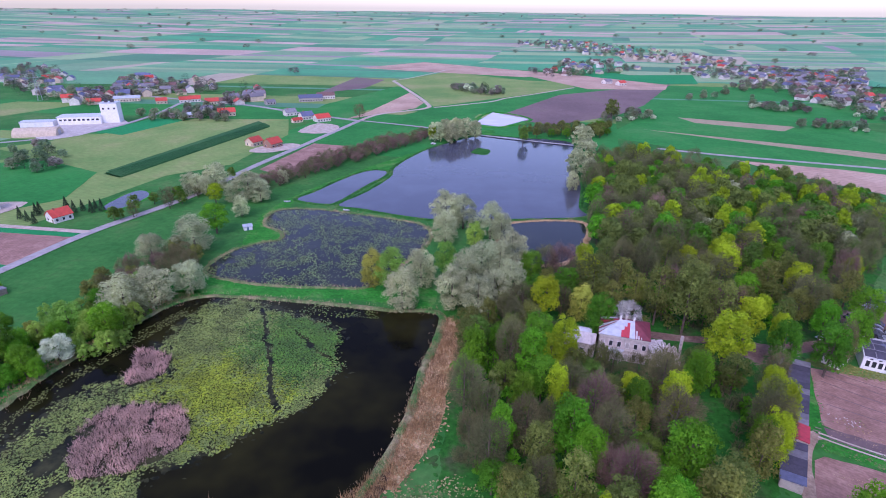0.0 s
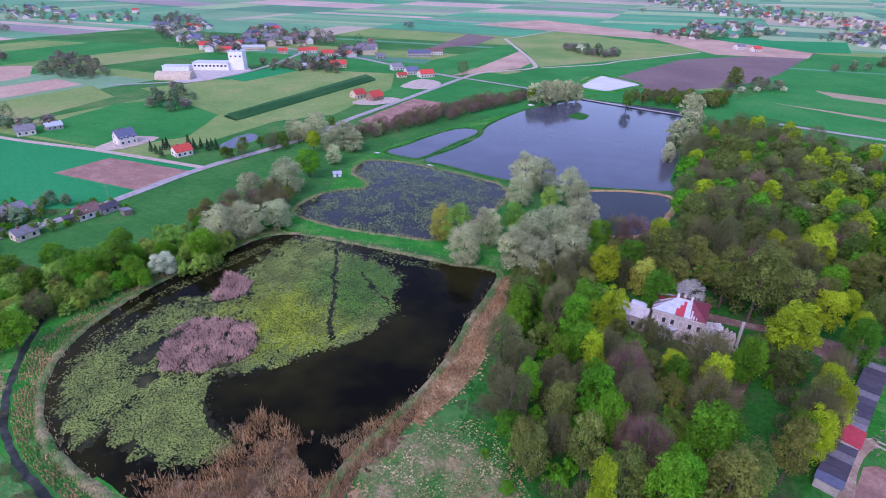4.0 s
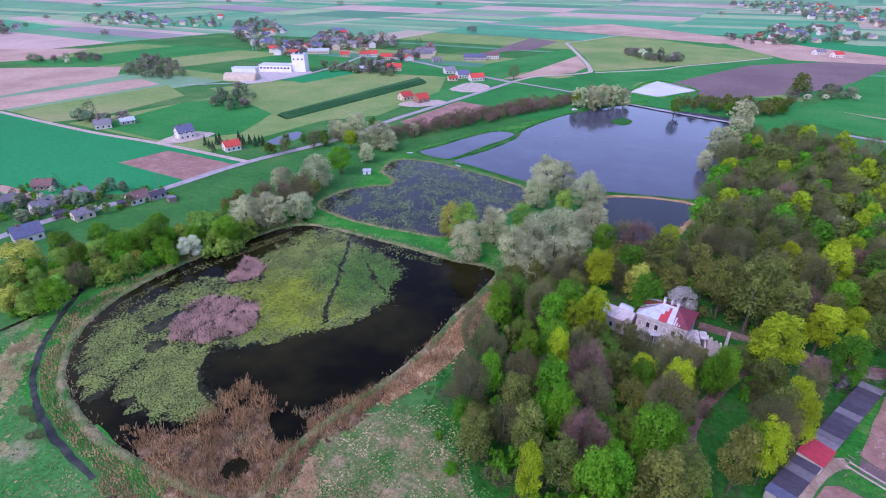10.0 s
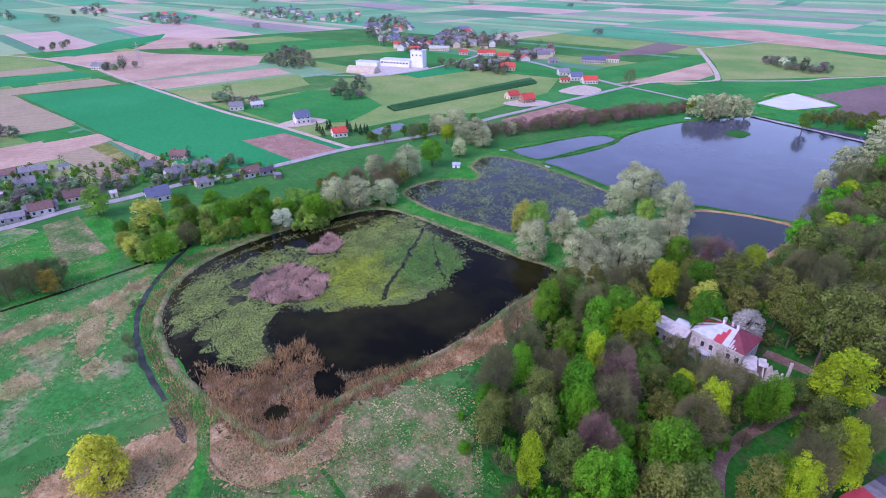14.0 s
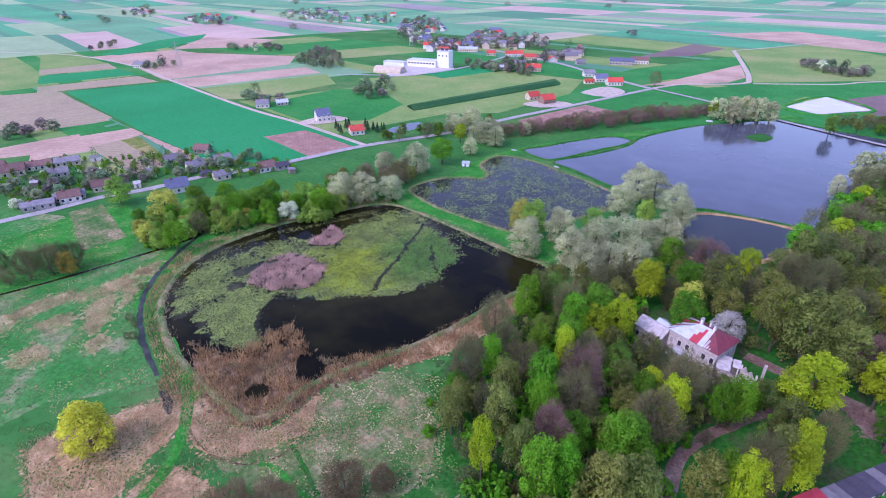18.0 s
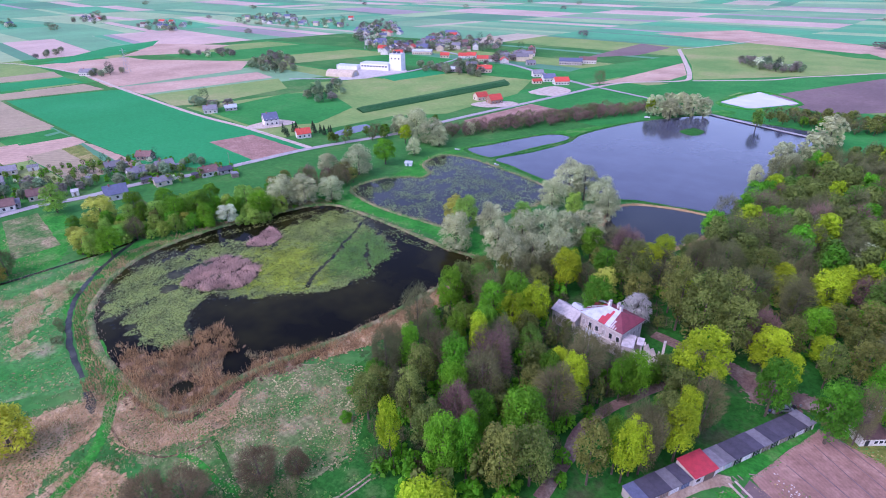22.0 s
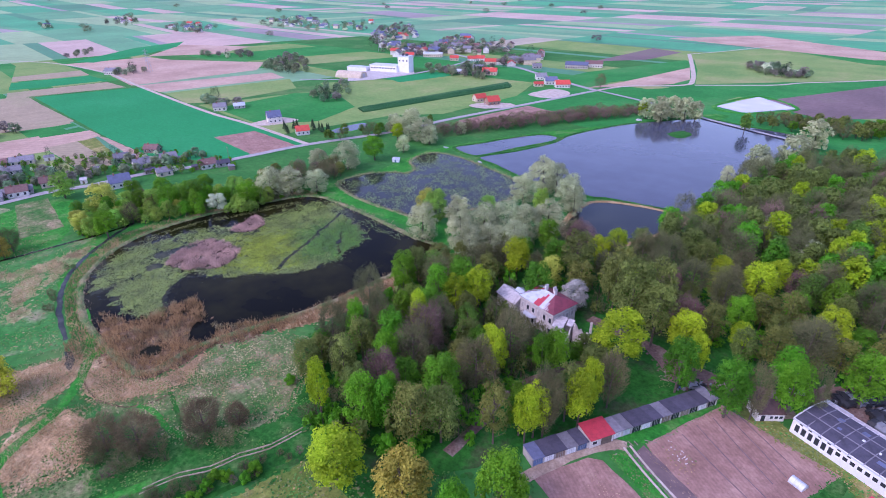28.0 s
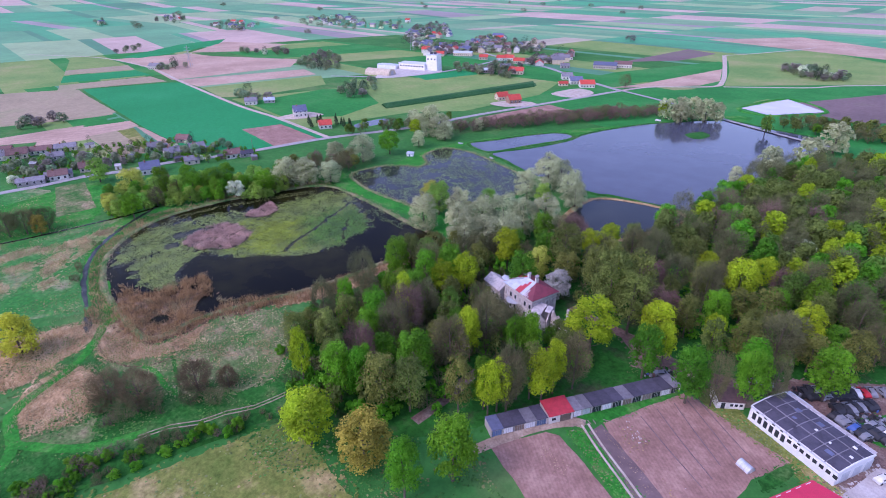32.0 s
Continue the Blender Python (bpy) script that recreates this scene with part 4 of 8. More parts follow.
ribbon("road", [(-372.6, 396.7), (-307.9, 445.7), (-291.4, 526.2), (-300.9, 631.5)], 4.5, 0.24, M["asphalt"], "grey factory access road", "road")
ribbon("road", [(164.3, 420.7), (211.3, 399.9), (300.5, 369.5), (337.4, 353.1)], 5.0, 0.24, M["asphalt"], "asphalt road beyond the wood", "road")
ribbon("grass_track", [(-0, 0.6), (0.1, 6.9), (-5.8, 10.8), (-17.6, 13), (-22.8, 19.7), (-27.9, 31), (-38.9, 41.7), (-52.6, 49.1), (-74, 55.8)], 3.0, 0.14, M["bank"], "grassy farm track with fresh green ruts", "track", rag=0.3)
ribbon("grass_track", [(-5.8, 10.8), (8.7, 22.1), (14.5, 34.3)], 2.6, 0.14, M["bank"], "grassy farm track along the wood", "track", rag=0.3)
for dx in (-0.7, 0.7):
    ribbon("wheel_rut", [(x - 0.6 * dx, y + 0.8 * dx) for x, y in [(14.9, 31.5), (17.4, 38.8), (21.5, 44.1), (23.7, 50.7), (27.4, 56.7), (29.3, 65.1)]], 0.42, 0.15, M["rut"], "pale rut of a dirt track", "track", rag=0.5)
ribbon("dirt_track", [(80.3, 82.8), (82.3, 88), (87.8, 99.6), (94.2, 107.6), (96.5, 108.3)], 3.0, 0.14, M["trod"], "sandy trodden dirt lane before the garages", "track", rag=0.3)
for side in (-0.9, 0.9):
    ribbon("wheel_rut", [(x + side * 0.55, y + side * 0.8) for x, y in [(96.5, 108.3), (102.4, 104.2), (110.5, 99.3), (117.6, 94.9), (127, 88.9)]], 0.6, 0.15, M["lane"], "pale wheel rut of a field lane", "track", rag=0.2)
ribbon("wood_path", [(63.0, 80.8), (64.0, 94.8), (63.1, 100.3), (63.5, 106.5), (66.0, 114.3), (70.0, 121.9), (74.5, 129.9), (81.5, 138.9)], 3.0, 0.12, M["dirt"], "brown earthen path through the wood", "path", rag=0.3)
sheet("dirt_yard", [(84.5, 151.5), (90.5, 151.6), (99.1, 149.6), (106.5, 148.9), (114.5, 149.4), (122.7, 150.5), (126.1, 152.6), (122.0, 146.5), (113.3, 144.3), (107.7, 143.2), (104.7, 144.0), (100.7, 142.6), (97.3, 138.2), (95.0, 142.2), (90.0, 146.4)], 0.11, M["dirt"], True, 0.6, label="bare reddish brown earth yard behind the garages", category="yard", fray=0.9)
ribbon("wood_path", [(125.0, 150.6), (112.0, 147.2), (102.0, 147.0), (90.5, 150.5), (77.1, 152.0), (67.1, 154.1)], 4.0, 0.115, M["dirt"], "brown earthen drive to the manor", "path", rag=0.3)

# ---- plants of the ponds ----
def blades(name, places, tall, wide, mat, rng, label, category, lean=0.25, per=3, spread=0.35):
    """Upright narrow blades in small bunches at the places, joined."""
    n = len(places) * per
    base = np.repeat(np.asarray(places, float), per, 0) + np.c_[rng.normal(0, spread, (n, 2)), np.zeros(n)]
    h = np.repeat(np.broadcast_to(tall, len(places)), per) * rng.uniform(0.55, 1.15, n)
    a = rng.uniform(0, math.tau, n)
    dx, dy = np.cos(a) * wide / 2, np.sin(a) * wide / 2
    tip = base + np.c_[rng.normal(0, lean, (n, 2)) * h[:, None], h]
    v = np.stack([base + np.c_[dx, dy, np.zeros(n)], base - np.c_[dx, dy, np.zeros(n)], tip], 1).reshape(-1, 3)
    f = np.arange(3 * n).reshape(-1, 3)
    return tagged(obj(name, v.tolist(), f.tolist(), mat), label, category, kind="stuff")


def with_z(p, z=0.05):
    return np.c_[p, np.full(len(p), z)]


def rim(poly, p):
    """How far inside the polygon each point lies, negative outside."""
    a = np.asarray(poly, float)
    d = np.roll(a, -1, 0) - a
    best = np.full(len(p), 1e9)
    for q, e in zip(a, d):
        t = np.clip(((p - q) @ e) / (e @ e + 1e-9), 0, 1)
        best = np.minimum(best, np.linalg.norm(p - q - t[:, None] * e, axis=1))
    return np.where(inside(a.tolist(), p[:, 0], p[:, 1]), best, -best)


def pads(name, places, size, mat, rng, label):
    """Floating leaves: notched little discs, some tilted."""
    v, f = [], []
    for x, y in places:
        r, a0 = size * rng.uniform(0.55, 1.3) / 2, rng.uniform(0, math.tau)
        tx, ty = rng.normal(0, 0.16, 2)
        z = 0.17 + abs(rng.normal(0, 0.05))
        n0 = len(v)
        v.append((x, y, z))
        for k in range(6):
            a = a0 + k * 5.6 / 5
            dx, dy = r * math.cos(a), r * math.sin(a)
            v.append((x + dx, y + dy, max(z + dx * tx + dy * ty, 0.13)))
        f += [(n0, n0 + k, n0 + k + 1) for k in range(1, 6)]
    return tagged(obj(name, v, f, mat), label, "water lilies", kind="stuff")


def reedy(poly, spacing, rng, ragged, gaps):
    """Places of reed stools in a polygon with a ragged rim and gaps, each with its own vigour."""
    c = np.array(poly, float)
    p = scatter((c + (c - c.mean(0)) * 0.12).tolist(), spacing, rng)
    n = np.array([rnoise(x, y, 0.3, 5.0) + 0.7 * rnoise(x, y, 0.85, 2.0) for x, y in p])
    n2 = np.array([rnoise(x, y, 0.45, 8.0) for x, y in p])
    keep = (rim(spline(poly, True, 2.0), p) + ragged * (n2 * 2.2 + n * 0.6) > 0) & (n > gaps)
    return p[keep], np.clip(0.75 + 0.8 * n[keep], 0.3, 1.3)


rng = np.random.default_rng(11)
ISL1 = [(-84, 90.5), (-90.9, 104.8), (-86.1, 114.3), (-69.7, 114.3), (-63.3, 101.7), (-71.2, 93.3)]
ISL2 = [(-89.8, 123.5), (-94.4, 140.7), (-83.5, 136.7), (-81.7, 127.9)]
MAT = [(-92.8, 67.8), (-103.4, 78.2), (-107.2, 86.9), (-105.7, 100.7), (-102.5, 115.8), (-92.8, 127.5), (-89.3, 142.9), (-89.4, 161), (-83.9, 171.7), (-73.3, 173.6), (-54.4, 165), (-36, 153.9), (-34.8, 139.3), (-31.3, 128.5), (-38.3, 114.4), (-47.7, 105.6), (-54.8, 98.6), (-60.9, 93.3), (-67.9, 93.4), (-67.3, 88.8), (-63.8, 82), (-59.6, 77.6), (-51.4, 74.9), (-48, 71), (-55.4, 66.6), (-62.5, 63.7), (-71, 63.7), (-79.4, 69.8), (-82.1, 65.9), (-83.3, 62.6)]
DENSE = [([(-62.3, 94.3), (-66.8, 113.3), (-78.8, 119.5), (-77.3, 129.7), (-84.8, 144.4), (-79.4, 156.7), (-70.2, 167.4), (-53.9, 159.7), (-35.7, 152.4), (-31.8, 129.6), (-38.3, 114.4), (-47.9, 105.9)], 1.0), ([(-81.4, 74.7), (-83.3, 82.8), (-78, 88.2), (-67.3, 88.8), (-60.8, 78.1), (-50.6, 73.7), (-48.6, 70.1), (-63, 64.2), (-72.5, 65.3), (-78.9, 70.7)], 0.95), ([(-92.3, 68), (-101.3, 77), (-103.8, 85.9), (-91.7, 85.8), (-86.8, 74.7), (-82.8, 67.9), (-83.8, 63.1)], 0.8)]
HOLES = [[(-95.7, 91.6), (-93.9, 96.5), (-91.4, 103.4), (-89.4, 100.2), (-89.5, 91.5)], [(-86.2, 83.7), (-83.8, 88.3), (-80.9, 86.9), (-83.8, 82.6)]]
CHANNELS = [([(-64.4, 165.5), (-56.7, 147.1), (-50.1, 128.8), (-44, 113.7)], 0.3), ([(-49.2, 152.8), (-41.5, 144.3), (-33.6, 136.3)], 0.1)]
GOLD, GREEN = [(-61.7, 119.9)][0], [(-45.6, 144.5)][0]
pond_line = spline(POND, True, 3.0)
sheet("weedy_water", MAT, 0.118, M["weedwater"], True, 2.0, 1.5, "shallow water thick with olive-brown weed", "water", fray=1.6)
c = np.array(MAT)
p = scatter((c + (c - c.mean(0)) * 0.1).tolist(), 0.36, rng)
p = np.concatenate([p, scatter([(x + 3 * a, y + 3 * b) for (x, y), (a, b) in zip(MAT, rng.normal(0, 1, (len(MAT), 2)))], 0.8, rng, 0.5)])
p = p[rim(pond_line, p) > 0.6]
wob = np.array([(1.6 * rnoise(x, y, 0.2, 6.0) + 0.8 * rnoise(x, y, 0.7, 2.0), 1.6 * rnoise(x, y, 0.2, 1.0) + 0.8 * rnoise(x, y, 0.7, 5.0)) for x, y in p])
clump = np.array([0.5 * rnoise(x, y, 0.13, 2.0) + 0.45 * rnoise(x, y, 0.42, 4.0) + 0.5 * rnoise(x, y, 1.1, 9.0) for x, y in p])
cover = 0.6 * np.clip(rim(spline(MAT, True, 3.0), p + 2.0 * wob) / 5 + 0.55, 0, 1)
for q, full in DENSE:
    cover = np.maximum(cover, full * np.clip(rim(spline(q, True, 3.0), p + 2.2 * wob) / 4.5 + 0.6, 0, 1))
for q in HOLES:
    cover *= np.clip(0.5 - rim(spline(q, True, 2.0), p + wob) / 1.5, 0.05, 1)
for q, half in CHANNELS:
    line = spline(q, False, 0.6)
    near = np.min(np.linalg.norm((p + 0.8 * wob)[:, None] - line[None], axis=2), axis=1)
    cover *= np.clip((near - half) / 1.1 + 0.1, 0.08, 1)
for q in (ISL1, ISL2):
    cover *= rim(spline(q, True, 2.0), p + 0.5 * wob) < -0.2
keep = cover + 0.7 * clump > rng.uniform(0.22, 0.72, len(p))
p, cover, clump = p[keep], cover[keep], clump[keep]
gold = 1.1 - np.hypot(p[:, 0] - GOLD[0], p[:, 1] - GOLD[1]) / 21 + 1.2 * clump
lush = 1.15 - np.hypot(p[:, 0] - GREEN[0], p[:, 1] - GREEN[1]) / 24 + 0.8 * clump
tone = np.where((cover < 0.52) & (rng.random(len(p)) < 0.6), 3, np.where(np.maximum(gold, lush) < rng.uniform(0.1, 0.6, len(p)), 2, np.where(gold + rng.normal(0, 0.2, len(p)) > lush, 0, 1)))
for k, (mat, label) in enumerate((("pad", "yellow-green water-lily leaves in a dense mat"), ("padgreen", "fresh green water-lily leaves in a dense mat"), ("pad2", "dull green water-lily leaves on shallow water"), ("weed", "brownish green weed floating between the lilies"))):
    pads("lily_pads", p[tone == k], 0.48, M[mat], rng, label)


def strewn(poly, per_m2, gaps):
    q = scatter(poly, per_m2**-0.5, rng)
    return q[np.array([rnoise(x, y, 0.11, 2.0) + 0.5 * rnoise(x, y, 0.3, 4.0) > gaps + 0.25 * rng.normal() for x, y in q])]


pads("lily_pads", strewn([(-36.4, 169.3), (-25.3, 168), (-21.5, 161.1), (-39.5, 161.2), (-53.2, 165.2), (-55.2, 172.5)], 1.6, -0.1), 0.6, M["pad2"], rng, "water-lily leaves along the dam")
q = strewn([(-106.9, 80.5), (-114, 99.4), (-110.6, 121.1), (-100.5, 150.3), (-90.4, 169.2), (-89.8, 160.6), (-100.3, 136.6), (-110, 109.5), (-105.5, 88.6)], 2.6, -0.15)
pads("lily_pads", q[rim(pond_line, q) > 0.4], 0.55, M["weed"], rng, "brownish green weed along the far shore")
pads("pond_lily_pads", strewn(spline(POND2, True, 4.0).tolist(), 1.9, -0.02), 0.58, M["pad2"], rng, "thin scatter of young water-lily leaves")

REEDS = [(-71.7, 61.3), (-60.6, 60.6), (-52.6, 63.1), (-52.1, 76.8), (-47.3, 82.4), (-34, 77.5), (-27.1, 79.4), (-20.9, 86.6), (-15.7, 95.6), (-11.1, 96.3), (-13.6, 82.6), (-20, 69.7), (-19.3, 59.2), (-22, 51), (-32.6, 47.9), (-46.6, 49.6), (-58.8, 55.2)]
PUDDLE1 = [(-35.7, 74.8), (-28.2, 77.2), (-22.7, 71.5), (-28, 67.9)]
PUDDLE2 = [(-35, 55.7), (-34.9, 60.1), (-30.3, 60.8), (-30.2, 56.2)]
sheet("reed_litter", [(-58, 54.7), (-57.2, 60), (-48.1, 61.5), (-44.5, 70.3), (-41.1, 75.6), (-30.9, 74.5), (-25.2, 77.3), (-19.3, 84.7), (-14.2, 93.6), (-11.1, 96.3), (-13.6, 82.6), (-20, 69.7), (-19.3, 59.2), (-22, 51), (-32.6, 47.9), (-46.6, 49.6)], 0.135, M["reedlitter"], True, 2.0, label="brown reed litter over the shallow water", category="reed litter", fray=1.2)
for q in (PUDDLE1, PUDDLE2):
    sheet("pond_water", q, 0.15, M["water1"], True, 0.8, 0.8, "open dark water inside the reed bed", "water")
p, lush = reedy(REEDS, 0.6, rng, 1.6, -0.3)
wet = np.array([any(rim(spline(q, True, 1.0), xy[None])[0] > 0 for q in (PUDDLE1, PUDDLE2)) for xy in p])
p, lush = p[~wet], lush[~wet]
pale = np.array([rnoise(x, y, 0.12, 14.0) + 0.4 * rnoise(x, y, 0.6, 3.0) for x, y in p]) + rng.normal(0, 0.12, len(p)) > 0.22
blades("reed_bed", with_z(p[~pale]), 2.1 * lush[~pale], 0.15, M["reed"], rng, "brown withered reed bed in the pond's shallow end", "reeds", 0.32, 5)
blades("reed_bed", with_z(p[pale]), 1.5 * lush[pale], 0.15, M["reedolive"], rng, "pale olive tufts of reed in the shallow water", "reeds", 0.4, 5)
for q, label in ((ISL1, "pale pinkish withered reed island"), (ISL2, "small pale withered reed island")):
    p, lush = reedy(q, 0.5, rng, 1.3, -0.42)
    blades("reed_island", with_z(p), 1.5 * lush, 0.15, M["reedpink"], rng, label, "reeds", 0.45, 5)
for q in WITHERED + [[(-54.8, 28), (-48.9, 43.4), (-40.5, 42.3), (-33.2, 28.1), (-30.2, 16.2), (-34.2, 6.9), (-59.6, 14.4)], [(-25.1, 17.6), (-29, 28.4), (-22.1, 34.3), (-11.6, 32.3), (-2.8, 24.5), (-7.1, 15.6), (-11, 12.3)], [(-50.6, 51), (-32.9, 48.1), (-19.9, 50.8), (-19.1, 66.7), (-13.0, 58.0), (-17.5, 43.9), (-25.1, 37.8), (-34.9, 40.5)]]:
    t2 = scatter((np.array(q) + (np.array(q) - np.mean(q, 0)) * 0.15).tolist(), 0.7, rng)
    t2 = t2[np.array([rnoise(x, y, 0.2, 3.0) > -0.2 for x, y in t2])]
    blades("dry_grass", with_z(t2, 0.08), 0.8, 0.13, M["straws"], rng, "pale matted straw of last year's grass", "dry grass", 0.7, 4)
blades("reed_fringe", with_z(scatter([(-66.2, 41.5), (-39.9, 42.2), (-18.8, 51.6), (-18.4, 66), (-7, 61.8), (-16.9, 43.4), (-25.1, 37.8), (-34.9, 40.5)], 0.8, rng, 0.8), 0.08), 0.8, 0.14, M["straws"], rng, "pale bent straw of last year's reed", "reeds", 0.8, 4)
fr = []
for line, nn, wide in ((shore, outward, 2.6), (shore2, outward2, 1.4), (shore4, outward4, 2.0)):
    for q, m in zip(line, nn):
        for _ in range(6):
            o = rng.uniform(-0.5, 1.0) * wide
            fr.append((q[0] + m[0] * o + rng.normal(0, 0.8), q[1] + m[1] * o + rng.normal(0, 0.8), 0.2))
blades("reed_fringe", fr, 0.9, 0.13, M["straws"], rng, "withered reed and grass fringing the ponds", "reeds", 0.35, 3)
EASTREED = [(1.1, 162.3), (8.7, 149.4), (2.7, 127.5), (-0.4, 108.3), (-5.7, 95.5), (-10.2, 88.2), (-14.3, 91.1), (-10.5, 105.5), (-7.6, 120.4), (-3.9, 140.6)]
sheet("dry_reed_ground", EASTREED, 0.075, M["straw"], True, 0.8, label="withered reed along the wood's edge", category="reed litter", fray=1.0)
p, lush = reedy(EASTREED, 0.65, rng, 1.4, -0.35)
blades("reed_bed", with_z(p), 1.7 * lush, 0.15, M["reed"], rng, "withered reed belt between pond and wood", "reeds", per=4)
tufts = scatter([(-195.2, 36.8), (-128.6, 82.8), (-103, 60.1), (-79.6, 48.9), (-40.9, 38.3), (-11.1, 79.6), (-0, 89.8), (23.6, 62.9), (-19.7, 21.2), (-72.5, -3.4)], 1.6, rng, 0.8)
tufts = tufts[~inside(POND, tufts[:, 0], tufts[:, 1])]
blades("grass_tufts", with_z(tufts), 0.45, 0.14, M["tuft"], rng, "fresh green grass tufts in the meadow", "grass", 0.5, 3)
dry = tufts[np.array([rnoise(x, y, 0.08, 9.0) > 0.1 for x, y in tufts])] + 0.5
blades("grass_tufts", with_z(dry), 0.55, 0.14, M["straws"], rng, "withered pale grass tufts in the meadow", "grass", 0.6, 4)


def tussocks(name, poly, spacing, size, tall, mats, rng, label, category, gaps=-0.2, away=(), line=None):
    """Low uneven hummocks of grass, strewn in drifts over a polygon; one slot for each of the mats."""
    p = scatter(poly, spacing, rng)
    drift = np.array([rnoise(x, y, 0.09, 21.0) + 0.6 * rnoise(x, y, 0.33, 4.0) for x, y in p])
    keep = drift > gaps + rng.normal(0, 0.15, len(p))
    for q in away:
        keep &= ~inside(q, p[:, 0], p[:, 1])
    if line is not None:
        keep &= np.min(np.linalg.norm(p[:, None] - spline(line, False, 1.0)[None], axis=2), axis=1) > 1.5
    p, drift = p[keep], drift[keep]
    v, f, slot = [], [], []
    for k, (x, y) in enumerate(p):
        r, turn, n0 = size * rng.uniform(0.4, 1.2) / 2, rng.uniform(0, math.tau), len(v)
        pick = rnoise(x, y, 0.17, 30.0) * 1.6 + 0.5 + rng.normal(0, 0.22)
        for j in range(6):
            q = r * rng.uniform(0.45, 1.6)
            v.append((x + q * math.cos(turn + j * 1.047), y + q * math.sin(turn + j * 1.047), 0.07))
        v.append((x + rng.normal(0, 0.25) * r, y + rng.normal(0, 0.25) * r, 0.08 + tall * rng.uniform(0.4, 1.2)))
        f += [(n0 + j, n0 + (j + 1) % 6, n0 + 6) for j in range(6)]
        slot += [min(max(int(pick * len(mats)), 0), len(mats) - 1)] * 6
    ob = obj(name, v, f, [M[m] for m in mats])
    ob.data.polygons.foreach_set("material_index", slot)
    return tagged(ob, label, category, kind="stuff")


WATERLINE = spline(POND, True, 4.0).tolist()
tussocks("grass_tussocks", [(-198.5, 29.3), (-199.9, 69), (-142.7, 73.1), (-131.1, 86.5), (-103, 60.1), (-79.6, 48.9), (-57.2, 44), (-71.9, 23.4), (-85.3, -0.1)], 0.85, 0.55, 0.15, ("tuftdark", "tuft", "strawdull", "tuftpale"), rng, "uneven tussocks of fresh and withered meadow grass", "grass", 0.0, (), DITCH)
tussocks("grass_tussocks", [(-62, 44.5), (-91.3, 53.7), (-112.7, 69.8), (-125.7, 90.2), (-124.6, 117.9), (-111.8, 147.6), (-104, 177), (-90.3, 177.3), (-98.5, 166.8), (-111.3, 137.1), (-116.3, 117.1), (-117, 99), (-112.3, 84), (-103.3, 72), (-91.1, 62.6), (-74, 55.9), (-57.9, 52.5), (-44.3, 51.6), (-41.2, 44.5), (-51.5, 42)], 0.55, 0.5, 0.8, ("tuft", "strawdull", "tuftpale", "strawdull"), rng, "tussocks of green and withered grass on the embankment", "grass", -0.35, (WATERLINE,), DITCH)
tussocks("grass_tussocks", [(-47.9, 49.2), (-32.1, 47.6), (-19.5, 52.1), (-17.3, 61), (-19.9, 76.1), (-6.9, 89.1), (6.2, 94.1), (23.2, 65.9), (14.7, 47.7), (-0.7, 41.4), (-21.9, 38.3), (-29.3, 38.6)], 0.62, 0.5, 0.22, ("strawdull", "tuftpale", "tuft", "tuftpale", "reedolive"), rng, "matted tussocks of withered reed and young grass", "grass", -0.3, (WATERLINE,))
tussocks("grass_tussocks", [(-69.5, 13.4), (-48.9, 43.4), (-35.2, 42.9), (-16.1, 59.3), (21.4, 73.4), (31.4, 66.4), (24.2, 50.4), (16.3, 32.2), (6.1, 12.1), (-0, 0.6)], 0.7, 0.5, 0.2, ("tuftdark", "tuftpale", "tuft", "tuft"), rng, "tussocks of pale and fresh grass beside the track", "grass", -0.05)
tussocks("grass_tussocks", [(37.1, 58.9), (33.9, 45), (29.4, 33.3), (26.8, 21.9), (23.1, 7.7), (79.1, 38), (89.8, 57.4), (67.9, 55.6), (52, 58.4)], 0.95, 0.55, 0.1, ("tuftpale", "tuft", "strawdull", "tuftpale"), rng, "worn olive tussocks of the pasture", "grass", 0.1)
tussocks("grass_tussocks", EASTREED, 0.65, 0.55, 0.35, ("strawdull", "reed", "reedolive"), rng, "matted reed stools at the foot of the wood", "reeds", -0.3, (WATERLINE,))


# ---- trees ----
def quads(centres, normals, size, rng):
    """Small bent leaf sprays, one at each centre, facing about along its normal."""
    n = len(centres)
    nm = normals + rng.normal(0, 0.4, (n, 3))
    nm /= np.linalg.norm(nm, axis=1)[:, None]
    t = np.cross(nm, rng.normal(0, 1, (n, 3)))
    t /= np.linalg.norm(t, axis=1)[:, None] + 1e-9
    b = np.cross(nm, t)
    s = (size * rng.uniform(0.6, 1.3, n))[:, None] / 2
    v = np.stack([centres - t * s, centres - b * s * 0.7 + nm * s * 0.25, centres + t * s, centres + b * s * 0.7 + nm * s * 0.25], 1)
    return v.reshape(-1, 3)


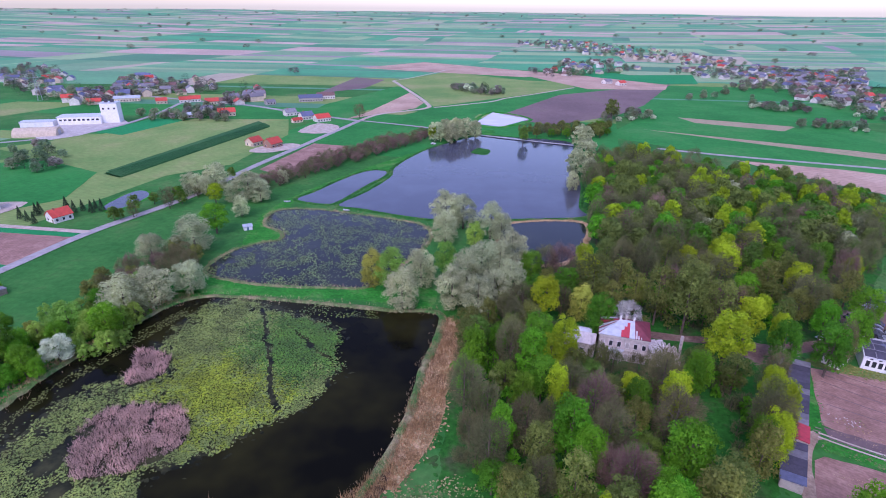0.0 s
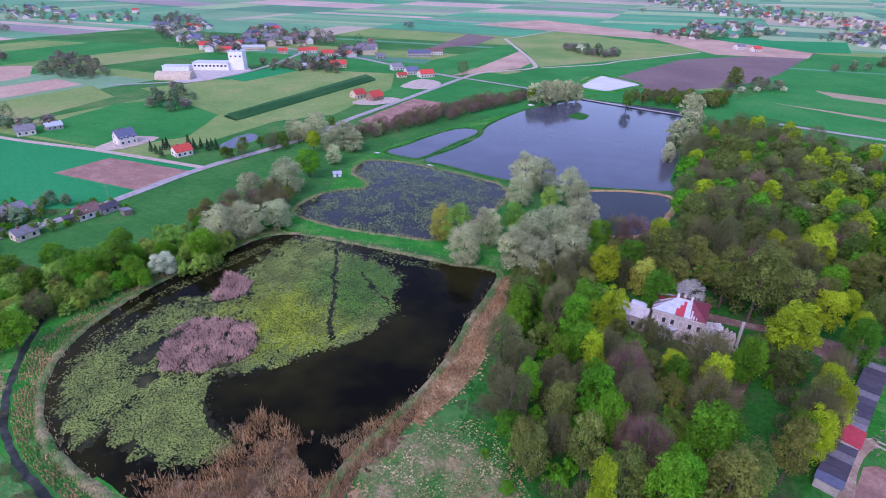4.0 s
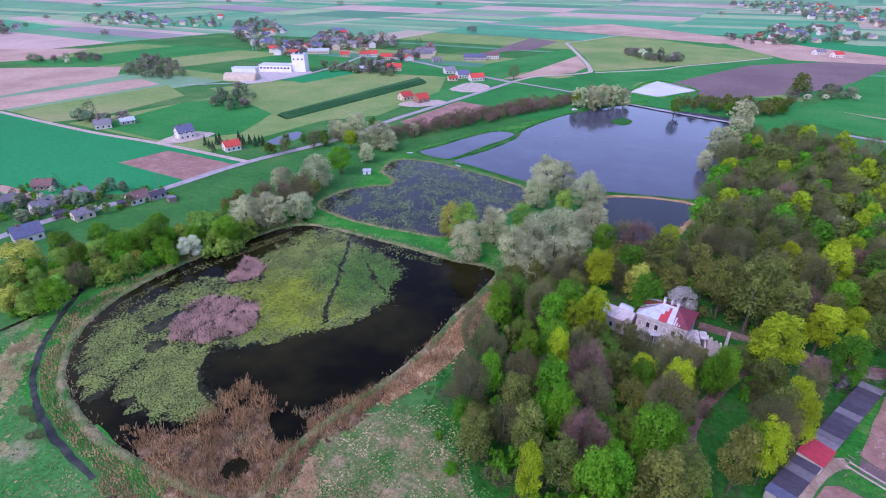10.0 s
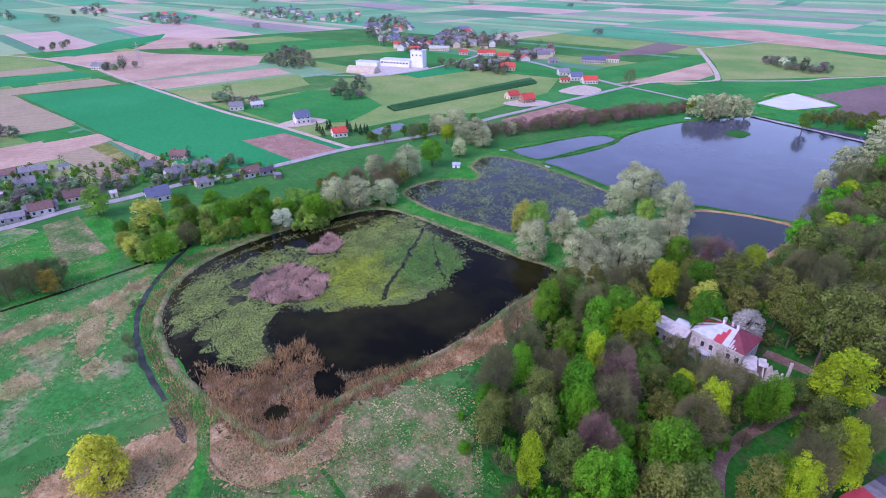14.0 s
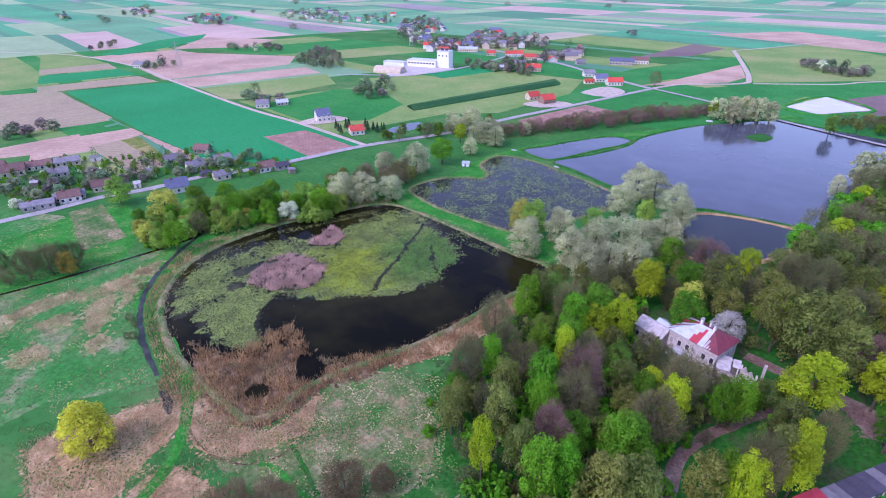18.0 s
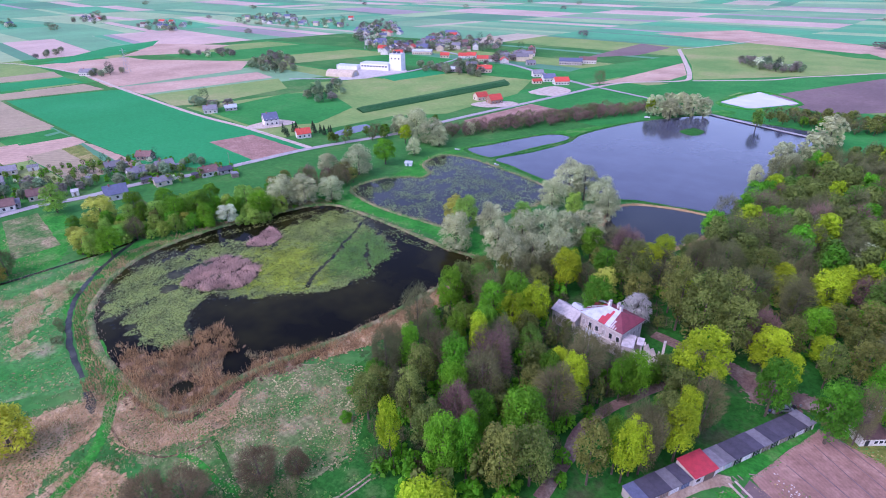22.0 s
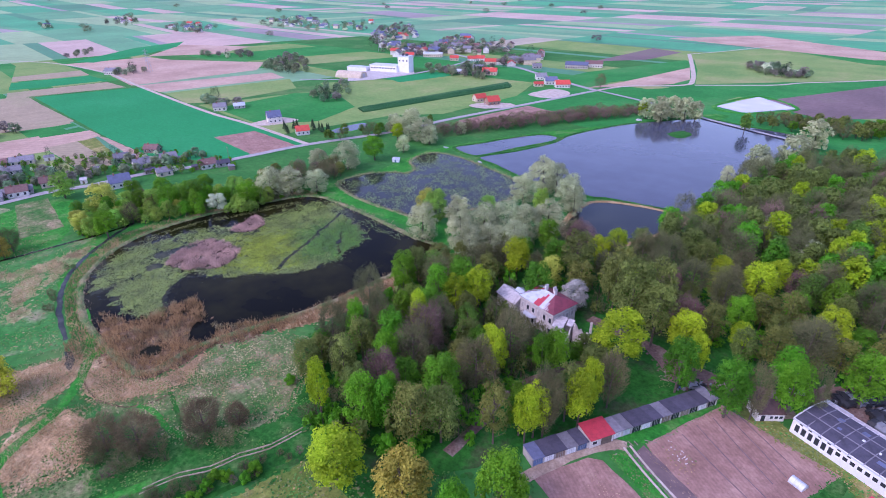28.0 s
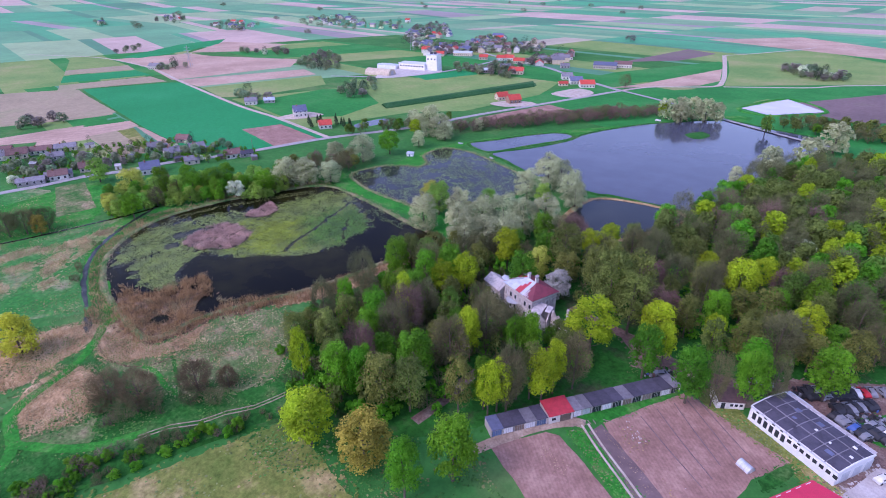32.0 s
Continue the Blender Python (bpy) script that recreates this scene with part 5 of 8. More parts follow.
def crown_leaves(rng, wide, low, high, count, size, lumps, shape):
    """Leaf sprays over a crown made of overlapping boughs; wide: radius; low, high: where it starts and ends."""
    mid, half = (low + high) / 2, (high - low) / 2
    c, r = [], []
    for k in range(lumps):
        u = (k + 0.5) / lumps
        z = -0.75 + 1.6 * u
        a = k * 2.4 + rng.uniform(-0.4, 0.4)
        rad = math.sqrt(max(0.05, 1 - (0.85 * z) ** 2)) * (1 - shape * 0.45 * max(z, 0))
        rr = rng.uniform(0.24, 0.42) * wide
        d = max(wide * rad - rr, 0) * rng.uniform(0.75, 1.12)
        c.append((d * math.cos(a), d * math.sin(a), mid + z * half * 0.82 + rng.uniform(-0.4, 0.4)))
        r.append(rr)
    c, r = np.array(c), np.array(r)
    pick = rng.choice(lumps, count, p=r**2 / np.sum(r**2))
    d = rng.normal(0, 1, (count, 3))
    d /= np.linalg.norm(d, axis=1)[:, None]
    d[:, 2] = np.where(d[:, 2] < -0.35, -d[:, 2], d[:, 2])
    depth = rng.uniform(0.7, 1.06, count)[:, None]
    size = np.full(count, size)
    deep = rng.random(count) < 0.16
    depth[deep] *= 0.72
    size[deep] *= 1.9
    return quads(c[pick] + d * r[pick][:, None] * depth, d + (0, 0, 0.35), size, rng)


def tube(path, radii, sides=5):
    v, f = [], []
    for i, (p, r) in enumerate(zip(path, radii)):
        for k in range(sides):
            a = math.tau * k / sides
            v.append((p[0] + r * math.cos(a), p[1] + r * math.sin(a), p[2]))
        if i:
            q = (i - 1) * sides
            f += [(q + k, q + (k + 1) % sides, q + sides + (k + 1) % sides, q + sides + k) for k in range(sides)]
    return v, f


def skeleton_of(rng, high, wide, fork, limbs, thick):
    """A tapered trunk with forking limbs, joined."""
    v, f = [], []

    def add(path, radii, sides):
        a, b = tube(path, radii, sides)
        n0 = len(v)
        v.extend(a)
        f.extend([tuple(k + n0 for k in q) for q in b])

    top = high * 0.8
    bend = rng.normal(0, 0.25, 2)
    stem = [(bend[0] * (z / top) ** 2, bend[1] * (z / top) ** 2, z) for z in np.linspace(-0.1, top, 6)]
    add(stem, np.linspace(thick, thick * 0.18, 6), 6)
    for k in range(limbs):
        u = (k + 0.5) / limbs
        z0 = fork + (top - fork) * u * 0.85
        a = k * 2.4 + rng.uniform(-0.5, 0.5)
        reach = wide * rng.uniform(0.6, 0.9) * math.sqrt(max(0.1, 1 - (u - 0.25) ** 2))
        rise = rng.uniform(0.5, 1.1) * reach
        x0, y0 = bend * (z0 / top) ** 2
        path = [(x0 + reach * s * math.cos(a), y0 + reach * s * math.sin(a), z0 + rise * s**1.4) for s in (0, 0.35, 0.7, 1.0)]
        t0 = thick * 0.42 * (1 - 0.5 * u)
        add(path, (t0, t0 * 0.7, t0 * 0.4, t0 * 0.12), 4)
    return v, f


def twigs(rng, wide, low, high, count, long, thin):
    """Fine bare twigs filling a crown, each a sliver that points up and outwards."""
    d = rng.normal(0, 1, (count, 3))
    d /= np.linalg.norm(d, axis=1)[:, None]
    rad = rng.uniform(0.45, 1.0, count) ** 0.6
    rad *= 1 + 0.16 * np.sin(3 * np.arctan2(d[:, 1], d[:, 0]) + 2.0 * d[:, 2])
    mid, half = (low + high) / 2, (high - low) / 2
    c = np.c_[d[:, :2] * wide * rad[:, None], mid + d[:, 2] * half * rad]
    way = d * (1.2, 1.2, 0.6) + (0, 0, 0.45) + rng.normal(0, 0.45, (count, 3))
    way /= np.linalg.norm(way, axis=1)[:, None]
    side = np.cross(way, rng.normal(0, 1, (count, 3)))
    side /= np.linalg.norm(side, axis=1)[:, None] + 1e-9
    L = (long * rng.uniform(0.6, 1.3, count))[:, None] / 2
    return np.stack([c - way * L - side * thin, c - way * L + side * thin, c + way * L], 1).reshape(-1, 3)


# kind: height at 10 m crown width, where the crown starts, lumps, taper, label
KINDS = {
    "yellow": (16, 0.12, 32, 0.3, "maple in yellow-green spring flower", "tree"),
    "bright": (15, 0.08, 30, 0.25, "broad-leaved tree in fresh bright green leaf", "tree"),
    "green": (15, 0.06, 28, 0.3, "broad-leaved tree in green leaf", "tree"),
    "light": (15, 0.06, 28, 0.3, "tree with pale green young leaves", "tree"),
    "olive": (16, 0.1, 28, 0.3, "tree just coming into olive leaf", "tree"),
    "ochre": (15, -0.06, 28, 0.2, "round maple with ochre young leaves", "tree"),
    "silver": (14, -0.14, 30, 0.3, "silvery grey-green willow in catkin", "tree"),
    "blossom": (11, -0.03, 18, 0.2, "cherry tree in white blossom", "tree"),
    "bare": (16, 0.14, 0, 0.3, "bare brown tree before leafing", "tree"),
    "mauve": (15, 0.12, 0, 0.3, "bare tree with mauve-brown buds", "tree"),
    "barewide": (11, 0.06, 0, 0.2, "spreading bare brown tree with dense twigs", "tree"),
    "yellowbush": (13, -0.16, 34, 0.5, "golden-green willow bushy down to the ground", "tree"),
    "spring": (15, -0.07, 26, 0.3, "tree in feathery yellowish green young leaf", "tree"),
    "golden": (14, -0.13, 26, 0.35, "willow in golden-green young leaf", "tree"),
    "farolive": (15, -0.05, 22, 0.3, "tree in olive young leaf", "tree"),
    "fargreen": (15, -0.05, 22, 0.3, "tree in green young leaf", "tree"),
    "farbare": (15, 0.0, 20, 0.3, "grey-brown budding tree", "tree"),
    "greyblossom": (12, -0.02, 20, 0.2, "old cherry tree in faded greyish-white blossom", "tree"),
    "conifer": (24, 0.08, 0, 0.9, "dark green narrow conifer tree", "tree"),
    "bush": (8, -0.14, 9, 0.2, "low green shrub in fresh leaf", "shrub"),
    "barebush": (8, 0.02, 0, 0.2, "low bare brown twiggy shrub", "shrub"),
}
PROTO = {}


def build_tree(kind, fine, seed):
    rng = np.random.default_rng(seed)
    high, start, lumps, shape, label, cat = KINDS[kind]
    leaf = LEAF.get(kind, LEAF["bright" if kind == "bush" else "bare"])
    root = new("shrub" if cat == "shrub" else "tree")
    tagged(root, label, cat)
    low = high * start
    if kind == "conifer":
        obj("trunk", *tube([(0, 0, -0.1), (0, 0, high * 0.9)], (0.35, 0.05), 5), M["bark"], root)
        n = 900 if fine else 300
        u = rng.uniform(0, 1, n) ** 0.7
        a = rng.uniform(0, math.tau, n)
        rad = 5 * (1 - u * 0) * (1 - (1 - u)) * rng.uniform(0.55, 1.0, n)
        c = np.c_[rad * np.cos(a), rad * np.sin(a), high - u * (high - low)]
        v = quads(c, np.c_[np.cos(a), np.sin(a), np.full(n, 0.5)], 1.1 if fine else 1.6, rng)
        obj("crown", v.tolist(), np.arange(len(v)).reshape(-1, 4).tolist(), leaf, root)
        return root
    if fine:
        obj("trunk", *skeleton_of(rng, high, 5, max(low * 0.8, 0.5), 13 if lumps == 0 else 9, 0.34 if cat == "tree" else 0.12), M["bark"], root)
    else:
        obj("trunk", *tube([(0, 0, -0.1), (0, 0, high * 0.6)], (0.34, 0.1), 4), M["bark"], root)
    if lumps == 0:
        v = twigs(rng, 5, low, high, (5600 if kind == "barewide" else 6000) if fine else 1100, 1.15 if fine else 1.8, 0.036 if fine else 0.085)
        if kind == "barebush":
            v = twigs(rng, 5, low, high, 1500, 1.5, 0.05)
        obj("crown", v.tolist(), np.arange(len(v)).reshape(-1, 3).tolist(), leaf, root)
    else:
        v = crown_leaves(rng, 5, low, high, (6000 if kind in ("silver", "blossom", "greyblossom") else 4200) if fine else 900, (0.34 if kind in ("silver", "blossom", "greyblossom") else 0.43) if fine else 1.05, lumps, shape)
        if kind in ("olive", "light"):
            v = v[: len(v) * 3 // 4 // 4 * 4]
        obj("crown", v.tolist(), np.arange(len(v)).reshape(-1, 4).tolist(), leaf, root)
    return root


def plant(kind, x, y, wide, fine=True, tall=1.0, rng=random, group=""):
    """One tree of that kind with a crown of that width, standing at x, y."""
    pick = rng.randrange(3)
    key = (kind, fine, pick)
    s = wide / 10
    k = s ** 0.65 * tall
    m = pose(x, y, 0, 0, 0, rng.uniform(0, 360)) @ Matrix.Diagonal((s, s * rng.uniform(0.88, 1.12), k, 1))
    if key not in PROTO:
        PROTO[key] = build_tree(kind, fine, 100 * list(KINDS).index(kind) + 10 * fine + pick)
        PROTO[key].matrix_basis = m
        return tagged(PROTO[key], group=group)
    first = PROTO[key]
    keep = first.matrix_basis.copy()
    first.matrix_basis = Matrix.Identity(4)
    t = copy_thing(first, m)
    first.matrix_basis = keep
    return tagged(t, group=group)


# Single trees that stand out.
STAND = [
    [("bright", 77.6, 62.8, 8.7), ("bright", 82.2, 73.5, 11.6), ("bright", 45.9, 80.1, 6.8), ("olive", 55.0, 77.3, 10.5), ("yellow", 79.9, 92.1, 7.0)],
    [("olive", 28.1, 81.6, 8.6), ("green", 49.9, 148.5, 10.1), ("green", 100.0, 134.5, 9.8), ("bright", 124.9, 140.7, 9.4), ("green", 112.7, 132.4, 11.3)],
    [("yellow", 102.5, 141.8, 6.5), ("yellow", 108.6, 190.7, 12.8), ("yellow", 96.5, 196.4, 9.1), ("yellow", 112.9, 204.8, 9.3), ("bright", 120.6, 186.8, 9.2), ("light", 123.1, 198.2, 11.4), ("mauve", 40.3, 83.3, 9.6), ("bare", 58.4, 117.0, 10.3), ("bare", 86.4, 94.1, 8.2), ("bare", 118.2, 135.4, 6.8), ("bare", 129.8, 144.8, 6.4)],
    [("yellowbush", -46.3, 22.9, 13.0), ("silver", -109.8, 160.7, 14.3), ("silver", -103.6, 169.2, 13.7), ("silver", -95.5, 179.1, 11.2), ("silver", -109.2, 214.3, 16.2), ("silver", -123.0, 204.7, 11.4), ("bright", -108.4, 236.1, 15.2), ("silver", -110.1, 286.6, 16.0), ("silver", -135.3, 302.7, 15.2), ("blossom", -115.1, 133.7, 11.0)],
    [("spring", -20.4, 184.1, 13.7), ("golden", -27.7, 185.9, 11.7), ("silver", -8.9, 185.5, 11.2), ("silver", -14.8, 167.4, 11.9), ("silver", 0.2, 247.6, 14.9), ("silver", 8.5, 246.2, 13.1), ("silver", -0.0, 227.7, 11.6), ("silver", 20.9, 234.3, 12.8), ("silver", 25.8, 230.1, 9.6), ("spring", 0.3, 195.1, 11.3), ("spring", 13.0, 221.2, 9.6), ("silver", 3.1, 170.2, 11.5), ("silver", 8.3, 179.3, 13.0), ("silver", 14.2, 187.4, 14.1), ("silver", 21.5, 191.3, 13.2), ("silver", 27.5, 200.1, 13.0), ("silver", 12.0, 163.4, 11.0), ("silver", 17.8, 169.9, 11.1), ("silver", 24.5, 177.1, 11.2), ("olive", 53.3, 171.9, 15.1)],
    [("golden", -158.6, 100.5, 16.8), ("spring", -148.8, 107.3, 9.6), ("spring", -141.5, 115.9, 9.7), ("bright", -134.5, 120.8, 12.1), ("green", -131.5, 130.2, 12.4), ("bright", -107.1, 145.6, 12.4), ("spring", -121.4, 148.9, 11.3), ("bright", -127.2, 87.8, 11.5), ("golden", -141.4, 83.7, 9.2), ("spring", -133.3, 83.6, 7.7), ("spring", -194.0, 96.2, 14.3), ("green", -137.9, 141.6, 10.4), ("bright", -153.1, 126.9, 9.3), ("green", -158.8, 115.1, 11.0), ("bare", -145.9, 49.5, 9.7), ("bare", -148.0, 43.5, 9.5), ("bare", -144.3, 57.7, 8.0), ("ochre", -140.3, 53.3, 7.8)],
    [("barewide", -2.9, 32.4, 10.0), ("barewide", 2.6, 37.7, 9.6), ("barewide", 10.2, 50.1, 9.5), ("barewide", 15.3, 56.4, 5.6), ("barebush", -1.4, 29.4, 5.8), ("barebush", 5.8, 32.9, 7.2), ("barebush", 8.1, 39.0, 5.9), ("barebush", 13.3, 46.3, 6.0), ("barebush", 18.4, 50.7, 5.4)],
    [],
    [("silver", 103.3, 414.6, 15.5), ("silver", 83.3, 341.3, 12.3), ("silver", 96.2, 371.1, 14.1), ("silver", 74.8, 309.8, 7.3), ("silver", 88.9, 328.6, 10.5), ("light", 60.2, 432.9, 9.9), ("silver", -9.6, 435.6, 11.8), ("silver", -1.6, 442.7, 12.9), ("silver", 7.1, 445.7, 12.9), ("silver", 15.5, 448.6, 12.1), ("silver", 22.5, 451.4, 10.3), ("silver", 3.1, 430.4, 10.8), ("yellow", -12.8, 435.4, 8.2), ("bare", -86.6, 531.4, 12.0), ("olive", 158.5, 536.2, 16.3), ("yellow", -124.7, 275.9, 10.4), ("silver", -142.6, 295.6, 9.7), ("silver", -149.8, 300.7, 9.2), ("silver", -136.5, 292.7, 9.0), ("silver", -102.3, 282.3, 11.8), ("silver", -104.6, 258.7, 8.7), ("silver", -118.2, 281.3, 8.7), ("silver", -99.7, 315.9, 6.8)],
]
for k, (along, kind, d) in enumerate(((1, "green", 8), (8, "bare", 8.5), (14, "olive", 8), (21, "yellow", 7.5), (27, "bare", 8), (-6, "olive", 9))):
    STAND[0].append((kind, 80.2 + 0.528 * along - 0.849 * 8.2, 90.6 + 0.849 * along + 0.528 * 8.2, d))
STAND.append([("greyblossom", 60.6, 154.7, 10.5), ("olive", 79.5, 154.5, 15.0), ("olive", 88.0, 151.0, 12.5), ("olive", 72.0, 160.0, 13.0), ("olive", 84.5, 163.0, 13.5), ("yellow", 83.5, 134.8, 16.5)])
# Old trees of the manor wood: kind, place, crown width, height.
TALLWOOD = [("yellow", 35.8, 134.6, 9.5, 19), ("yellow", 31.0, 128.5, 10.6, 17), ("yellow", 29.7, 111.3, 6.7, 19.5), ("bright", 25.3, 126.5, 9.2, 20), ("green", 28.4, 135.5, 11.8, 20), ("mauve", 37.6, 104.6, 11.8, 20.5), ("bright", 30.6, 97.6, 11.8, 20), ("bright", 33.8, 92.2, 8.5, 17), ("bright", 54.6, 90.0, 12.9, 20.5), ("yellow", 58.6, 108.8, 7.9, 20), ("yellow", 30.9, 70.4, 6.3, 21), ("bright", 43.3, 73.2, 10.6, 20.5), ("bright", 14.7, 99.1, 7.9, 16.5), ("olive", 17.3, 78.0, 9.2, 16), ("yellow", 76.9, 97.3, 8.8, 18), ("yellow", 84.2, 107.0, 9.8, 19), ("yellow", 49.6, 58.7, 14.6, 17.5), ("ochre", 64.5, 63.0, 14.0, 17.5), ("yellow", 34.8, 161.5, 11.8, 18.5), ("golden", 47.3, 163.0, 10.6, 14), ("yellow", 97.0, 149.0, 11.8, 18.5), ("bright", 123.0, 151.5, 9.5, 15.5), ("bright", 139.9, 156.8, 11.8, 18), ("bright", 70.2, 122.3, 8.5, 16), ("bright", 67.4, 119.0, 7.3, 15), ("olive", 75.6, 133.0, 9.8, 10), ("bright", 47.2, 76.6, 8.5, 18), ("bare", 56, 128.5, 7, 10), ("bare", 50, 131.5, 6.5, 9.5), ("bare", 62, 126.5, 8, 12), ("olive", 65.5, 130.5, 5.5, 8.5), ("bare", 45, 131, 7, 12), ("green", 73.0, 130.0, 5, 8)]
TALL = {"olive": 1.3, "yellow": 0.95}
random.seed(5)
placed = []
for batch in STAND:
    for kind, x, y, d in batch:
        along, back = (x - 80.2) * 0.528 + (y - 90.6) * 0.849, (y - 90.6) * 0.528 - (x - 80.2) * 0.849
        if -3 < along < 57 and -4 < back < 4.9 + 0.1 * d:
            x, y = x - 0.849 * (4.9 + 0.1 * d - back), y + 0.528 * (4.9 + 0.1 * d - back)
        d *= 1.22 if kind == "silver" else 1.0
        old_wood = x > 12 and y < 172 and kind not in ("silver", "barewide", "barebush")
        plant(kind, x, y, d, y < 330, TALL.get(kind, 1.0) if batch is STAND[-1] else 0.8 if x < -60 else min(1.28 * (10 / d) ** 0.4, 1.45) if old_wood else 1.0)
        placed.append((x, y, 22.0 if kind == "blossom" and x < 0 else d))

for kind, x, y, d, tall in TALLWOOD:
    plant(kind, x, y, d, True, tall / (KINDS[kind][0] * (d / 10) ** 0.65))
    placed.append((x, y, d))


def grow(poly, spacing, odds, seed, size=(6.5, 10.5), keep=1.0, clear=0.32, fine_to=210, group="", tall=1.0):
    """Trees of mixed kinds over a polygon, leaving room for those that stand already."""
    rng = np.random.default_rng(seed)
    pr = random.Random(seed)
    kinds, weights = list(odds), list(odds.values())
    for x, y in scatter(poly, spacing, rng, keep):
        d = pr.uniform(*size)
        if any((x - a) ** 2 + (y - b) ** 2 < (clear * (c + d)) ** 2 for a, b, c in placed):
            continue
        placed.append((x, y, d))
        plant(pr.choices(kinds, weights)[0], float(x), float(y), d, y < fine_to, pr.uniform(0.7, 1.12) * tall, pr, group)


MANOR_KEEP = [(50, 130, 11), (57, 127, 11), (43, 134, 9), (64, 126, 9), (67.5, 138, 10), (74, 138, 8), (40, 142.5, 13), (46, 139, 12), (36, 146, 11), (53, 146, 16), (44, 147, 14), (62, 143, 16), (70, 137, 10)]
placed += MANOR_KEEP
PATHKEEP = [(x + 0.22 * off, y - off, 7.0) for off in (0, 5, 10, 15) for x, y in spline([(64.0, 94.8), (63.1, 100.3), (63.5, 106.5), (66.0, 114.3), (70.0, 121.9), (74.5, 129.9)], False, 3.0)] + [(x, y, 6.0) for x, y in spline([(122, 150), (112, 146.5), (102, 145), (96, 140), (98, 134)], False, 3.0)]
placed += PATHKEEP + [(80.2 + 0.528 * k - 1.5, 90.6 + 0.849 * k + 1.0, 7.5) for k in range(0, 58, 4)]
WOOD = [(7.3, 153.1), (3.8, 126.1), (4.8, 106.7), (8.1, 92.0), (14.1, 81.9), (21.5, 74.6), (28.6, 67.0), (43.6, 64.0), (61.1, 76.0), (79.6, 100.6), (85.1, 112.9), (86.8, 132.0), (77.0, 137.1), (62.7, 127.3), (44.2, 133.9), (36.9, 149.0), (37.6, 174.0), (17.8, 174.7)]
grow(WOOD, 5.7, {"bare": 5.6, "mauve": 0.8, "olive": 3.2, "green": 2.0, "light": 1.2, "bright": 0.5, "yellow": 0.1}, 21, (6.5, 11), tall=1.12, group="trees of the manor wood")


def wood_mass(name, poly, spacing, odds, seed, size, label, fine=False, dense=0, clear=0.3, keep=1.0, tall=1.0, ground=False):
    """A stand of trees too many to count, joined: crowns of leaf sprays or twigs on simple stems, one slot a kind."""
    rng = np.random.default_rng(seed)
    kinds = list(odds)
    w = np.array(list(odds.values()), float)
    base = {}
    for kind in kinds:
        high, start, lumps, shape = KINDS[kind][:4]
        for k in range(3):
            r2 = np.random.default_rng(seed * 50 + 7 * k + len(kind))
            if lumps:
                base[kind, k] = crown_leaves(r2, 5, high * start, high, dense or (1700 if fine else 420), (0.72 if fine else 1.35) if not dense else 1.5, lumps, shape), 4
            else:
                base[kind, k] = twigs(r2, 5, high * start, high, 2 * dense or (2600 if fine else 800), 1.3 if fine else 1.9, 0.05 if fine else 0.1), 3
    vs, totals, slots = [], [], []
    for x, y in scatter(poly, spacing, rng, keep):
        d = rng.uniform(*size)
        if clear and any((x - a) ** 2 + (y - b) ** 2 < (clear * (c + d)) ** 2 for a, b, c in placed):
            continue
        placed.append((x, y, d))
        c = int(rng.choice(len(kinds), p=w / w.sum()))
        v, corners = base[kinds[c], int(rng.integers(3))]
        a, s, k = rng.uniform(0, math.tau), d / 10, (d / 10) ** 0.65 * rng.uniform(0.85, 1.1) * tall
        z0 = height(x, y) if ground else 0.0
        rot = np.array(((math.cos(a) * s, -math.sin(a) * s, 0), (math.sin(a) * s, math.cos(a) * s, 0), (0, 0, k)))
        vs.append(v @ rot.T + (x, y, z0))
        totals.append(np.full(len(v) // corners, corners))
        slots.append(np.full(len(v) // corners, c))
        stem = np.array([(x - 0.25, y, z0 - 0.1), (x + 0.25, y + 0.1, z0 - 0.1), (x, y, z0 + 9 * k), (x, y - 0.25, z0 - 0.1), (x, y + 0.25, z0 - 0.1), (x, y, z0 + 9 * k)])
        vs.append(stem)
        totals.append(np.full(2, 3))
        slots.append(np.full(2, len(kinds)))
    vs, totals, slots = np.concatenate(vs), np.concatenate(totals), np.concatenate(slots)
    me = bpy.data.meshes.new(name)
    me.vertices.add(len(vs))
    me.vertices.foreach_set("co", vs.ravel())
    me.loops.add(len(vs))
    me.loops.foreach_set("vertex_index", np.arange(len(vs), dtype=np.int32))
    me.polygons.add(len(totals))
    me.polygons.foreach_set("loop_start", np.r_[0, np.cumsum(totals)[:-1]].astype(np.int32))
    for kind in kinds:
        me.materials.append(LEAF.get(kind, LEAF["bright" if kind == "bush" else "bare"]))
    me.materials.append(M["bark"])
    me.polygons.foreach_set("material_index", slots.astype(np.int32))
    me.update(calc_edges=True)
    return tagged(new(name, me), label, "woodland", kind="stuff")


MIX = {"bare": 4.4, "mauve": 0.9, "olive": 3.8, "yellow": 3.2, "bright": 1.0, "green": 2.2, "light": 0.6, "silver": 0.2}
NEAREAST = [(134, 162), (100, 150), (74, 152), (50, 160), (28, 162), (6, 168), (20, 176), (44, 200), (66, 212), (140, 212), (170, 196)]
grow(NEAREAST, 7.0, {"bare": 4.6, "mauve": 1.4, "olive": 4, "yellow": 1.6, "green": 1.4, "bright": 0.6}, 22, (7.5, 11.5), group="trees of the east wood", clear=0.3, tall=1.12)
EAST = [(86, 320), (100, 358), (118, 374), (153, 355), (182, 333), (206, 297), (225, 266), (206, 235), (170, 197), (140, 213), (66, 213), (74, 262)]
wood_mass("woodland", EAST, 6.0, MIX, 33, (8, 12), "closed canopy of bare brown, olive and yellow-green trees", True, 0, 0.26, tall=1.06)
